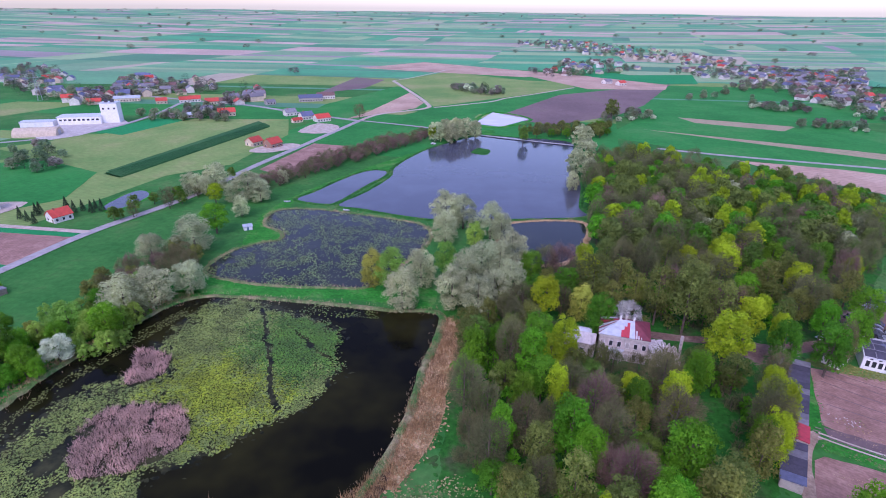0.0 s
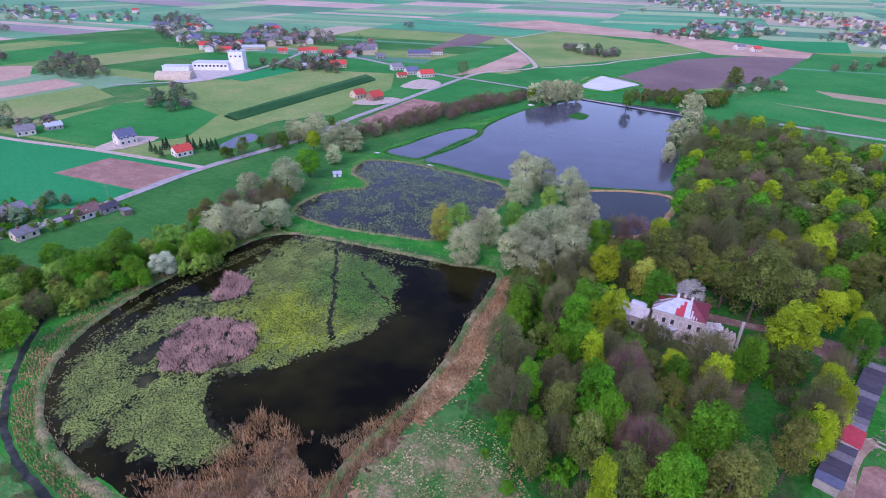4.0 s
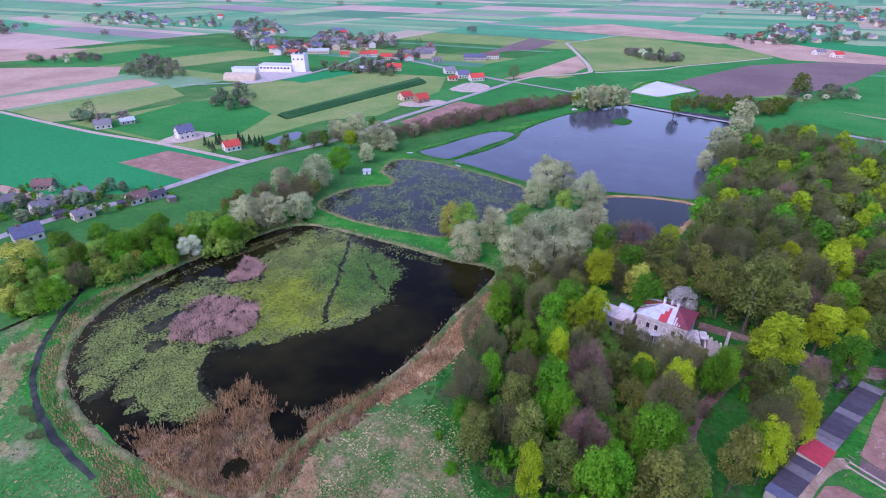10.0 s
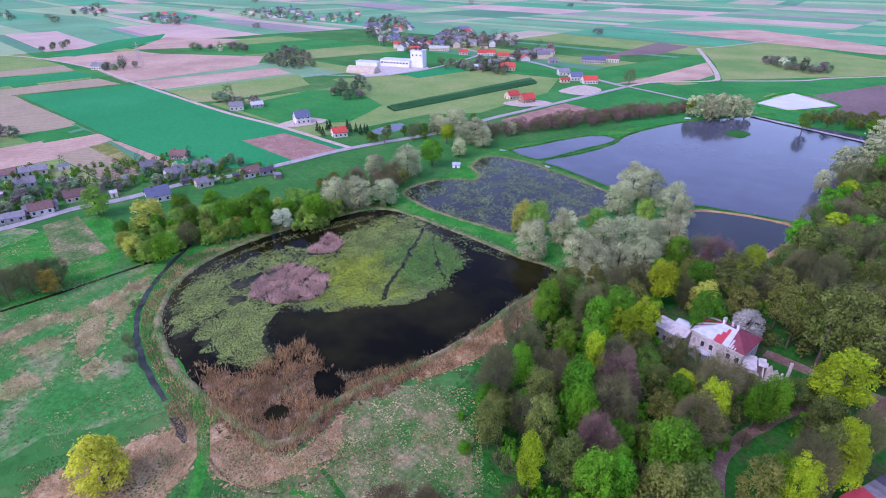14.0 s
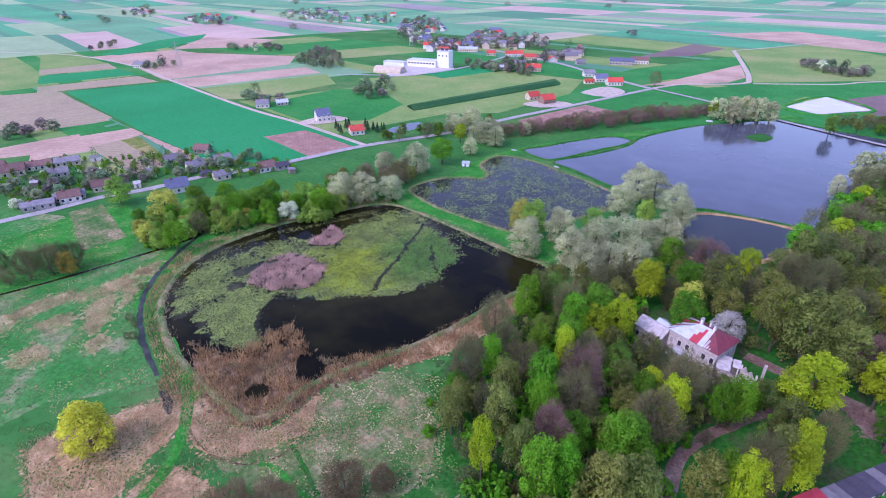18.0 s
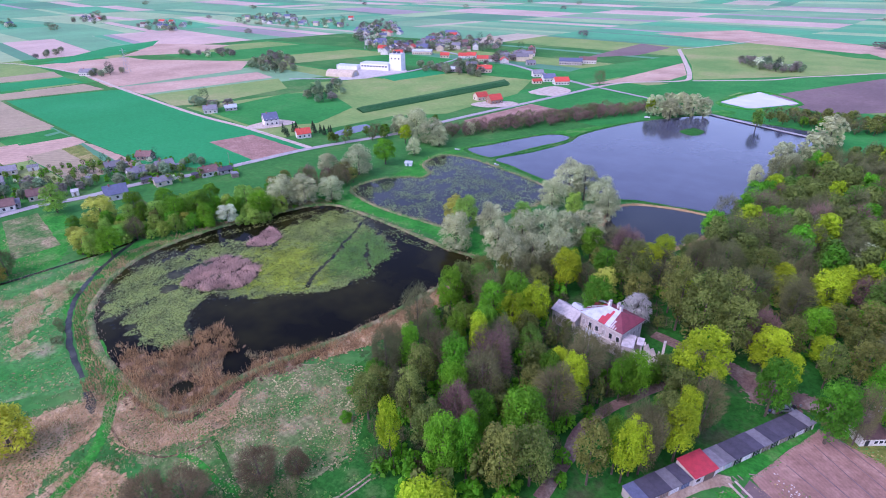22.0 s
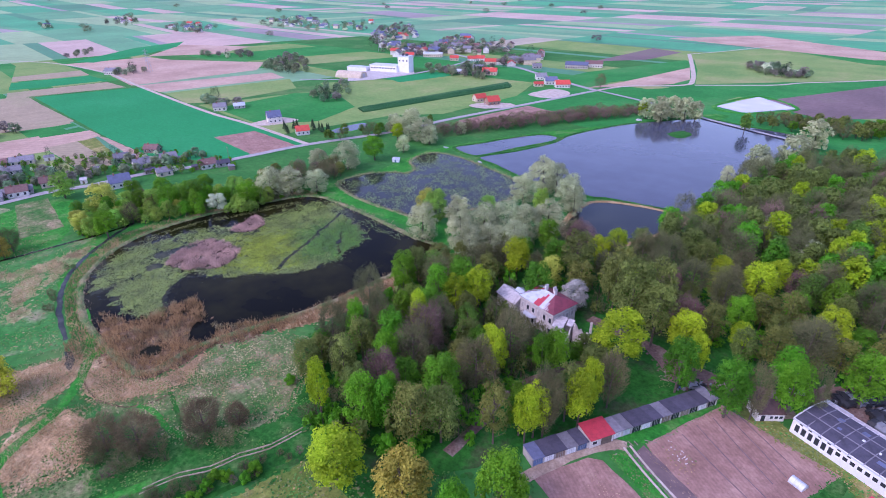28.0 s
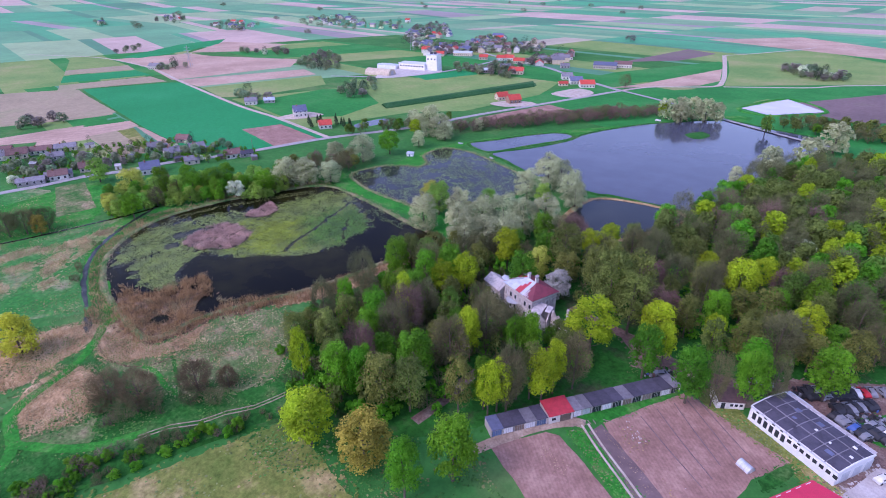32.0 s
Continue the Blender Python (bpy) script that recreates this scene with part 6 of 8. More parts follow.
wood_mass("undergrowth", EAST[:-3] + [(134, 160), (60, 156), (20, 172), (66, 213)], 5.0, {"barebush": 2, "olive": 1, "bush": 2.4}, 34, (4, 6), "brown and green undergrowth of the wood", dense=130, clear=0.0, tall=0.7)
wood_mass("undergrowth", WOOD, 3.4, {"barebush": 3, "bush": 3, "olive": 0.6}, 35, (3.4, 6.0), "brown and green undergrowth of the manor wood", dense=220, clear=0.15, tall=1.05)
WESTROW = [(-163.2, 88.4), (-154.3, 112.1), (-139.6, 146.1), (-124.8, 160.7), (-112.1, 178.4), (-100.4, 173.2), (-101.2, 138.1), (-122, 116.9), (-131.6, 97.6), (-134.3, 78.5)]
grow(WESTROW, 5.2, {"green": 1.0, "bright": 2.0, "spring": 6, "olive": 0.6, "golden": 1.0, "bare": 0.5}, 23, (5.5, 8.5), 1.0, clear=0.26, group="trees along the embankment", tall=0.82)
wood_mass("undergrowth", WESTROW, 3.4, {"bush": 1, "spring": 4, "barebush": 0.6}, 41, (3, 4.8), "fresh green thicket along the embankment", dense=260, clear=0.14, tall=0.6)
wood_mass("tree_belt", [(-132.2, 172.3), (-125, 194.3), (-109.8, 218.2), (-101, 209.5), (-104.3, 180.5), (-113.7, 158.8)], 5.0, {"bare": 4, "mauve": 1, "olive": 1.5}, 24, (5.5, 8), "belt of bare brown trees behind the embankment", True, 0, 0.22, 1.0, 0.8)
wood_mass("tree_belt", [(-110.7, 295.3), (-84.2, 335.3), (-44.1, 398), (-14.4, 441.9), (-15.4, 463.5), (-52.2, 428.8), (-91.4, 365.5), (-116.2, 311.3)], 4.6, {"bare": 3, "mauve": 5}, 25, (5.5, 8), "belt of bare mauve-brown trees between road and pond", False, 0, 0.2, 1.0, 0.62)
wood_mass("tree_belt", [(60.4, 452.1), (103.9, 447.2), (134.4, 458), (147.7, 501), (101.3, 484.8), (60.3, 474.3)], 6.0, {"bare": 3, "olive": 3, "green": 1}, 26, (6, 9), "belt of brown and olive trees beyond the large pond", False, 0, 0.2, 0.8, 0.7)
wood_mass("tree_belt", [(-175.8, 253.6), (-159.4, 274.5), (-144, 305.5), (-142.4, 325), (-129.3, 326.6), (-134.7, 291.6), (-149.9, 262.2), (-161.5, 248.2)], 6.5, {"green": 2, "light": 2, "bare": 3, "silver": 1}, 27, (5, 8), "mixed trees along the country road", False, 0, 0.2, 0.8, 0.75)
grow([(7.2, -0.7), (9.8, 11.2), (14.8, 26.2), (21.2, 41.3), (30.5, 53.2), (32.7, 48.8), (26.9, 34.4), (23.3, 20.8), (21.6, 8.1)], 3.6, {"bush": 3, "barebush": 2}, 28, (2.2, 4.2), 0.75, group="shrubs along the field edge", tall=0.9)
grow([(-162.7, 35.2), (-153.5, 50.7), (-148.7, 63.8), (-145.1, 47.4), (-146.5, 30)], 5.0, {"bare": 3, "olive": 1}, 29, (4, 6), 0.8)
grow([(-0, 89.8), (1.5, 105), (11, 94.8), (19.1, 77.8), (21.7, 68.3), (11.5, 72.5)], 4.2, {"bush": 3, "barebush": 2}, 30, (2.5, 4.5), 0.6, group="shrubs at the wood's edge")
grow([(61.8, 92.5), (64.9, 114.1), (74.4, 136.9), (85.1, 146.1), (90.1, 135.8), (86.2, 116.5), (75.9, 99), (72, 85.2)], 5.2, {"bush": 1, "barebush": 1}, 31, (3, 5), 0.5)
grow([(-110.2, 63), (-112.7, 69.8), (-90.6, 54.2), (-79.6, 48.9), (-82.3, 47.1)], 4.0, {"barebush": 2}, 32, (2, 3.5), 0.6)

# ---- plots and yards by the garages ----
sheet("ploughed_plot", [(99.7, 112.1), (111.7, 137), (116.9, 134.9), (138.5, 128.7), (132.9, 117.6), (131.3, 106.7), (130.2, 95.6), (118.5, 95.7)], 0.08, M["soil"], False, 0.4, 3.0, "bare ploughed plot below the garages", "field")
sheet("ploughed_plot", [(82.8, 86.8), (90.3, 99.5), (93.6, 100.8), (111.5, 92.9), (121.6, 88.2), (107.1, 75.6)], 0.08, M["soil"], False, 0.4, 3.0, "bare ploughed plot beside the lane", "field")
sheet("dug_strip", [(98.4, 106.7), (99.8, 111.2), (119.9, 100.1), (129.3, 94.8), (124.2, 90.4)], 0.084, M["brown"], False, 0.3, 3.0, "dark dug strip beside the lane", "field")
sheet("grass_verge", [(93.7, 103.4), (97.2, 106.9), (115, 98.2), (125.9, 91.9), (121.9, 87.6), (112, 93.3)], 0.076, M["bank"], False, 0.4, 3.0, "green grass strip beside the wheel ruts", "grass", fray=0.5)
sheet("grass_verge", [(93.5, 109.4), (109.2, 137.5), (111.8, 141), (111.1, 136.5), (99.5, 111.9)], 0.09, M["bank"], False, 0.4, 3.0, "green verge in front of the garages", "grass", fray=0.5)
sheet("grass_verge", [(110.7, 140), (117.1, 143.1), (127.2, 137.4), (148.7, 127.4), (156.1, 123), (151.5, 114), (138.9, 126.9), (116.7, 135.3)], 0.072, M["olive"], False, 0.4, 3.0, "yellowish grass strip along the workshop", "grass", fray=0.5)
sheet("grass_verge", [(134.1, 118.3), (138, 127.9), (140.4, 127.4), (135.8, 115.9)], 0.095, M["lush"], True, 0.5, 1.5, label="lush green garden corner", category="grass", fray=0.5)
sheet("yard", [(122.4, 147.7), (131.9, 161.3), (167.6, 186.6), (177.3, 146.6), (156, 124.6), (148, 124.9), (133.4, 154.2)], 0.07, M["dirt"], False, 0.5, 3.0, "trodden brown scrapyard", "yard", fray=0.9)
sheet("yard", [(148.1, 124), (154, 140.5), (168.2, 142.4), (164.2, 125.1), (154.5, 120)], 0.1, M["concrete"], False, 0.3, 3.0, "pale concrete yard before the workshop", "yard", fray=0.9)
sheet("grass_verge", [(146.3, 153.1), (157, 163.6), (161.7, 158.9), (153.7, 148.5)], 0.1, M["bank"], True, 0.5, 1.5, label="green patch in the scrapyard", category="grass", fray=0.5)


for line in ([(110.7, 130.6), (118.7, 123.6), (126.4, 117.2)], [(114.7, 136.4), (122.7, 130.2), (130, 124.8)], [(105.9, 120.3), (116.1, 113.7), (125.4, 108.1)], [(108.1, 125.5), (117.2, 118.4), (126.2, 112)], [(112.8, 134.1), (121.5, 127), (128.6, 120.9)]):
    ribbon("plough_furrow", line, 0.28, 0.1, M["brown"], "dark open furrow across the ploughed plot", "furrow", step=1.5, rag=0.6, crown=0.01)
rng = np.random.default_rng(51)
tussocks("plot_litter", [(101.5, 114.9), (104.1, 117.2), (113.4, 112.3), (122.7, 105.7), (121, 99.6), (113, 103.9), (105.8, 109.6)], 0.75, 0.45, 0.12, ("wall", "strawdull", "tuftpale", "strawdull"), rng, "pale litter and weeds along the plot's edge", "litter", 0.05)
tussocks("grass_tussocks", [(93.7, 103.4), (97.2, 106.9), (115, 98.2), (125.9, 91.9), (121.9, 87.6), (112, 93.3)], 0.6, 0.45, 0.15, ("tuft", "tuftdark", "tuftpale"), rng, "uneven grass beside the wheel ruts", "grass", -0.2)
tussocks("grass_tussocks", [(110.7, 140), (117.1, 143.1), (127.2, 137.4), (148.7, 127.4), (156.1, 123), (151.5, 114), (138.9, 126.9), (116.7, 135.3)], 0.6, 0.5, 0.2, ("tuftpale", "tuft", "strawdull", "tuft"), rng, "weedy grass strip along the workshop", "grass", -0.2)
tussocks("grass_tussocks", [(33.5, 42.4), (38.5, 61.4), (54.8, 70.3), (70.2, 78.8), (82.8, 87.3), (85.8, 81.1), (95.8, 76), (88.2, 59.2), (64.9, 54.9)], 0.8, 0.6, 0.25, ("tuftdark", "tuft", "tuftpale"), rng, "rank grass under the trees' edge", "grass", -0.1)


# ---- buildings ----
def prism(name, outline, x0, x1, mat, parent, label=""):
    """A solid with the outline (y, z) drawn out along x."""
    n = len(outline)
    v = [(x0, y, z) for y, z in outline] + [(x1, y, z) for y, z in outline]
    f = [tuple(range(n))[::-1], tuple(range(n, 2 * n))] + [(k, (k + 1) % n, n + (k + 1) % n, n + k) for k in range(n)]
    return obj(name, v, f, mat, parent, label)


def window(parent, c, along, w, h, out, detail=True, pane="glass"):
    """A framed pane on a wall: c, its middle on the wall; along, the wall's way; out, the way out."""
    a, o, up = np.array((*along, 0.0)), np.array((*out, 0.0)), np.array((0, 0, 1.0))

    def slab(name, half_w, half_h, d0, d1, mat, par):
        v = [tuple(np.array(c) + a * sx * half_w + up * sz * half_h + o * d) for d in (d0, d1) for sx, sz in ((-1, -1), (1, -1), (1, 1), (-1, 1))]
        return obj(name, v, [(0, 1, 2, 3), (7, 6, 5, 4), (0, 4, 5, 1), (1, 5, 6, 2), (2, 6, 7, 3), (3, 7, 4, 0)], mat, par)

    if not detail:
        return slab("window", w / 2, h / 2, -0.05, 0.04, M["glass"], parent)
    f = slab("window", w / 2 + 0.1, h / 2 + 0.1, -0.05, 0.04, M["white"], parent)
    slab("pane", w / 2, h / 2, 0.0, 0.06, M[pane], f)
    return f


def house(x, y, rot, w, d, h, rh, wall, roof, label, group="", category="house", chimneys=1, near=True, hip=0.0, name="house"):
    """A house: gabled walls, a thick roof with eaves, windows, a door and chimneys; w along the ridge."""
    root = empty(name, pose(x, y, height(x, y), 0, 0, rot), label, category, group)
    if hip:
        box("wall", (-w / 2, -d / 2, -0.2), (w / 2, d / 2, h), M[wall], root)
    else:
        prism("wall", [(-d / 2, -0.2), (d / 2, -0.2), (d / 2, h), (0, h + rh), (-d / 2, h)], -w / 2, w / 2, M[wall], root)
    e, s = 0.45, rh / (d / 2)
    t = 0.22
    ex, ey = w / 2 + e, d / 2 + e
    zl = h - s * e
    r = w / 2 - hip * d / 2 if hip else ex
    top = [(-ex, -ey, zl + t), (ex, -ey, zl + t), (ex, ey, zl + t), (-ex, ey, zl + t), (-r, 0, h + rh + t), (r, 0, h + rh + t)]
    low = [(a, b, c - t + 0.02) for a, b, c in top]
    faces = [(0, 1, 5, 4), (2, 3, 4, 5)]
    under = [tuple(k + 6 for k in q[::-1]) for q in faces]
    rim = [(0, 6, 7, 1), (2, 8, 9, 3)]
    if hip:
        faces += [(1, 2, 5), (3, 0, 4)]
        under += [(7, 11, 8), (9, 10, 6)]
        rim += [(1, 7, 8, 2), (3, 9, 6, 0)]
    else:
        rim += [(1, 7, 11, 5), (5, 11, 8, 2), (3, 9, 10, 4), (4, 10, 6, 0)]
    obj("roof", top + low, faces + under + rim, M[roof], root)
    for k in range(chimneys):
        cx = (-0.22 + 0.5 * k) * w
        box("chimney", (cx - 0.35, -0.7, h + rh * 0.5), (cx + 0.35, -0.1, h + rh + 0.9), M["brick"], root)
    if near is None:
        return root
    n = max(2, int(w / 2.8))
    rows = [1.5] if h < 4.4 else [1.5, 4.3]
    for zz in rows:
        for k in range(n):
            u = (k + 0.5) / n * w - w / 2
            window(root, (u, -d / 2, zz), (1, 0), 1.1, 1.3, (0, -1), near)
            if near:
                window(root, (u, d / 2, zz), (1, 0), 1.1, 1.3, (0, 1), near)
        for sx in (-1, 1):
            window(root, (sx * w / 2, 0.2 * d, zz), (0, 1), 1.0, 1.3, (sx, 0), near)
    if near:
        box("door", (-w / 2 - 0.05, -0.32 * d - 0.5, 0.0), (-w / 2 + 0.05, -0.32 * d + 0.5, 2.05), M["door"], root)
        if not hip:
            window(root, (w / 2, 0, h + rh * 0.35), (0, 1), 0.9, 1.0, (1, 0), near)
    return root


# The derelict manor.
manor = empty("manor_house", pose(54.8, 138.95, 0, 0, 0, -16.6), "derelict manor house with patched metal roofs and crumbling plaster", "manor house")
box("wall", (-7.0, 0.0, -0.2), (7.2, 10.4, 8.6), M["ruin"], manor, "crumbling grey plaster wall")
HY, HE, HR, RL, RR = 5.2, 8.7, 11.4, -1.6, 2.8


def slope(name, pts, mat, parent, label="", t=0.14):
    """A roof plane with some thickness."""
    n = len(pts)
    v = [(a, b, c + t) for a, b, c in pts] + list(pts)
    f = [tuple(range(n)), tuple(range(2 * n - 1, n - 1, -1))] + [(k, n + k, n + (k + 1) % n, (k + 1) % n) for k in range(n)]
    return obj(name, v, f, mat, parent, label)


def sheet_strip(x0, x1, u, mat, label, t=0.14):
    """A strip of roofing on the front slope from the eaves up to the part u of the slope."""
    def at(x, v):
        lo, hi = -7.5 + (RL + 7.5) * v, 7.7 + (RR - 7.7) * v
        return (min(max(x, lo), hi), -0.5 + (HY + 0.5) * v, HE + (HR - HE) * v)
    slope("roof", [at(x0, 0), at(x1, 0), at(x1, u), at(x0, u)], M[mat], manor, label, t)


slope("roof", [(-7.5, -0.5, HE), (3.2, -0.5, HE), (RR, HY, HR), (RL, HY, HR)], M["sheet"], manor, "bright galvanised front slope")
slope("roof", [(3.2, -0.5, HE), (7.7, -0.5, HE), (RR, HY, HR)], M["sheetdark"], manor, "dark red hipped roof sheets")
slope("roof", [(7.7, -0.5, HE), (7.7, 10.9, HE), (RR, HY, HR)], M["sheetdark"], manor, "dark red hipped roof end")
slope("roof", [(7.7, 10.9, HE), (-7.5, 10.9, HE), (RL, HY, HR), (RR, HY, HR)], M["sheetdark"], manor, "dark red back slope")
slope("roof", [(-7.5, 10.9, HE), (-7.5, -0.5, HE), (RL, HY, HR)], M["sheetdark"], manor, "dark roof end under pale stripes")
for x0, x1, u in ((-0.9, -0.1, 0.4), (-0.1, 0.7, 0.62), (0.7, 1.5, 0.86)):
    sheet_strip(x0, x1, u, "sheetred", "red painted roof sheet", 0.2)
for x0, x1, u in ((3.3, 3.8, 0.45), (4.0, 4.4, 0.2), (4.8, 5.1, 0.12)):
    sheet_strip(x0, x1, u, "oldsheet", "loose rusty sheet on the hip", 0.22)
for k in range(4):
    y0 = 0.3 + 2.7 * k
    up = [(-7.5 + (RL + 7.5) * v, y0 + (HY - y0) * v * 0.8, HE + (HR - HE) * v) for v in (0.02, 0.88)]
    slope("roof_sheet", [up[0], up[1], (up[1][0], up[1][1] + 0.35, up[1][2]), (up[0][0], up[0][1] + 1.45, up[0][2])], M["sheet"] if k != 2 else M["sheetred"], manor, "pale roof sheet stripe" if k != 2 else "red roof sheet stripe", 0.22)
for cx, cy, hh in ((RL + 0.2, 5.7, 13.0), (RR - 0.3, 5.6, 13.2), (0.4, 7.6, 12.2)):
    box("chimney", (cx - 0.3, cy - 0.55, 9.6), (cx + 0.3, cy + 0.55, hh), M["wall"], manor, "pale plastered chimney", 0.04)
    box("chimney_cap", (cx - 0.4, cy - 0.65, hh), (cx + 0.4, cy + 0.65, hh + 0.14), M["wallgrey"], manor)
for zz in (1.9, 5.8):
    for k in range(6):
        window(manor, (-5.9 + 2.4 * k, 0.0, zz), (1, 0), 1.0, 1.7, (0, -1), True, "glass" if k % 3 else "wallgrey")
    for k in range(4):
        window(manor, (7.2, 1.6 + 2.4 * k, zz), (0, 1), 1.0, 1.7, (1, 0), True, "wallgrey")
box("cornice", (-7.25, -0.25, 8.05), (7.45, 0.0, 8.5), M["wall"], manor, "white cornice moulding")
box("cornice", (7.2, 0.0, 8.05), (7.45, 10.5, 8.5), M["wall"], manor, "white cornice moulding")
box("string_course", (-7.1, -0.12, 4.0), (7.3, 0.0, 4.25), M["wall"], manor, "pale moulding between the storeys")
for k in range(5):
    a = math.pi * (k + 0.5) / 5
    obj("bay_column", *tube([(-2.0 + 2.2 * math.cos(a), -1.9 * math.sin(a), 0), (-2.0 + 2.2 * math.cos(a), -1.9 * math.sin(a), 4.0)], (0.2, 0.2), 8), M["wall"], manor)
bay = [(-2.0 + 2.7 * math.cos(math.pi * k / 10), -2.4 * math.sin(math.pi * k / 10), 4.0) for k in range(11)]
slope("bay_roof", bay, M["sheet"], manor, "pale half-round porch roof", 0.25)
wing = empty("manor_wing", pose(43.6, 144.3, 0, 0, 0, -20), "low western wing of the manor with a weathered sheet roof", "wing")
prism("wall", [(-2.9, -0.2), (2.9, -0.2), (2.9, 5.0), (0, 6.9), (-2.9, 5.0)], -5.0, 4.4, M["ruin"], wing)
slope("roof", [(-5.3, -3.3, 4.8), (4.4, -3.3, 4.8), (4.4, 0, 7.0), (-5.3, 0, 7.0)], M["oldsheet"], wing, "weathered pale roof slope")
slope("roof", [(4.4, 3.3, 4.8), (-5.3, 3.3, 4.8), (-5.3, 0, 7.0), (4.4, 0, 7.0)], M["oldsheet"], wing, "weathered pale roof slope")
prism("gable_annex", [(0.5, 0.0), (6.0, 0.0), (6.0, 4.8), (3.3, 6.4), (0.5, 4.8)], -1.5, 2.5, M["ruin"], wing)
slope("annex_roof", [(-1.8, 0.2, 4.8), (2.8, 0.2, 4.8), (2.8, 3.3, 6.5), (-1.8, 3.3, 6.5)], M["sheet"], wing, "pale metal annex roof")
slope("annex_roof", [(2.8, 6.4, 4.8), (-1.8, 6.4, 4.8), (-1.8, 3.3, 6.5), (2.8, 3.3, 6.5)], M["sheet"], wing, "pale metal annex roof")
for k in range(4):
    window(wing, (-3.9 + 2.3 * k, -2.9, 2.2), (1, 0), 1.0, 1.6, (0, -1))
ruin = empty("ruined_outbuilding", pose(61.9, 137.0, 0, 0, 0, 8), "half-roofed ruined outbuilding with broken pale walls beside the manor", "ruin")
def broken_wall(a, b, tops, thick=0.4):
    """A ruined wall from a to b whose crown steps through the heights in tops."""
    a, b = np.array(a, float), np.array(b, float)
    way = (b - a) / np.linalg.norm(b - a)
    side = np.array((-way[1], way[0])) * thick / 2
    n = len(tops)
    v = []
    for o in (-1, 1):
        v += [(*(a + side * o), -0.2), (*(b + side * o), -0.2)]
        v += [(*(a + (b - a) * k / (n - 1) + side * o), tops[k]) for k in range(n - 1, -1, -1)]
    m = n + 2
    f = [tuple(range(m))[::-1], tuple(range(m, 2 * m))] + [(k, (k + 1) % m, m + (k + 1) % m, m + k) for k in range(m)]
    obj("wall", v, f, M["ruin"], ruin)


broken_wall((0.3, -1.4), (5.4, -1.4), (5.6, 5.6, 5.5, 4.6, 3.2))
broken_wall((5.4, -1.2), (5.4, 2.8), (3.2, 4.8, 5.9, 6.2))
broken_wall((0.3, 2.8), (5.2, 2.8), (6.6, 6.6, 6.5, 6.0))
broken_wall((6.2, 0.8), (10.2, 0.8), (5.6, 6.8, 5.0, 5.7, 4.1, 3.0))
broken_wall((10.2, 1.0), (10.2, 3.4), (3.0, 4.2, 2.6))
broken_wall((6.2, 1.0), (6.2, 3.2), (5.6, 6.3, 4.4))
broken_wall((7.2, -1.2), (10.4, -1.4), (0.9, 2.0, 1.1, 1.7))
slope("roof", [(0.1, -1.9, 5.6), (3.6, -1.9, 5.6), (3.6, 3.2, 6.7), (0.1, 3.2, 6.7)], M["oldsheet"], ruin, "weathered pale lean-to roof")
slope("roof", [(4.0, 0.2, 5.9), (5.9, 0.2, 5.9), (5.9, 3.2, 6.5), (4.0, 3.2, 6.5)], M["oldsheet"], ruin, "remnant of the lean-to roof")
box("chimney", (10.9, 1.0, -0.2), (11.6, 1.7, 8.6), M["ruin"], ruin, "lone standing chimney", 0.05)

# The row of garages, front towards the plots.
GX, GY, GA = 81.2, 89.4, math.degrees(math.atan2(46.3, 28.8))


def garage_row(s0, n, unit, tall, roof, doors, label):
    root = empty("garage_row", pose(GX + s0 * math.cos(radians(GA)), GY + s0 * math.sin(radians(GA)), 0, 0, 0, GA), label, "garages")
    long = n * unit
    box("back_wall", (0, 4.4, -0.2), (long, 4.6, tall - 0.35), M["wallgrey"], root)
    for k in range(n + 1):
        box("side_wall", (k * unit - 0.14, 0.0, -0.2), (k * unit + 0.14, 4.4, tall - 0.3), M["wall" if k % 2 else "wallgrey"], root)
    for k in range(n):
        slope("roof", [(k * unit + 0.01, -0.4, tall), (k * unit + unit - 0.01, -0.4, tall), (k * unit + unit - 0.01, 4.9, tall - 0.3 - 0.05 * (k % 2)), (k * unit + 0.01, 4.9, tall - 0.3 - 0.05 * (k % 2))], M[roof[k % len(roof)]], root, "", 0.16 + 0.03 * (k % 3))
        box("lintel", (k * unit + 0.14, 0.0, tall - 0.55), (k * unit + unit - 0.14, 0.25, tall - 0.12), M["wallgrey"], root)
        d = box("garage_door", (k * unit + 0.3, 0.1, 0.0), (k * unit + unit - 0.3, 0.2, tall - 0.58), M[doors[k % len(doors)]], root)
        for u in (0.34, 0.5, 0.66):
            box("door_seam", (k * unit + unit * u - 0.03, 0.06, 0.05), (k * unit + unit * u + 0.03, 0.13, tall - 0.65), M["steel"], d)
    return root


garage_row(0.0, 5, 3.0, 2.5, ("roofblue", "roofdark", "roofdark", "roofgrey", "roofdark"), ("doorblue", "white", "door", "white", "doorblue"), "row of old garages with blue-grey felt roofs and white posts")
garage_row(22.4, 2, 2.6, 2.6, ("roofgrey",), ("white", "sheet"), "pair of garages with white doors and a grey roof")
# Dark glass fronts are put in for the shade inside open bays.
garage_row(27.8, 9, 3.0, 2.5, ("roofdark", "roofdark", "roofdark", "roofgrey", "roofdark"), ("glass", "white", "glass", "door", "glass", "wood"), "long row of open-fronted garages with dark felt roofs")
red = empty("red_roofed_garage", pose(GX + 18.7 * math.cos(radians(GA)), GY + 18.7 * math.sin(radians(GA)), 0, 0, 0, GA), "small garage building with a raspberry-red roof", "garage")
box("wall", (-3.4, -0.3, -0.2), (3.4, 4.9, 2.7), M["wall"], red)
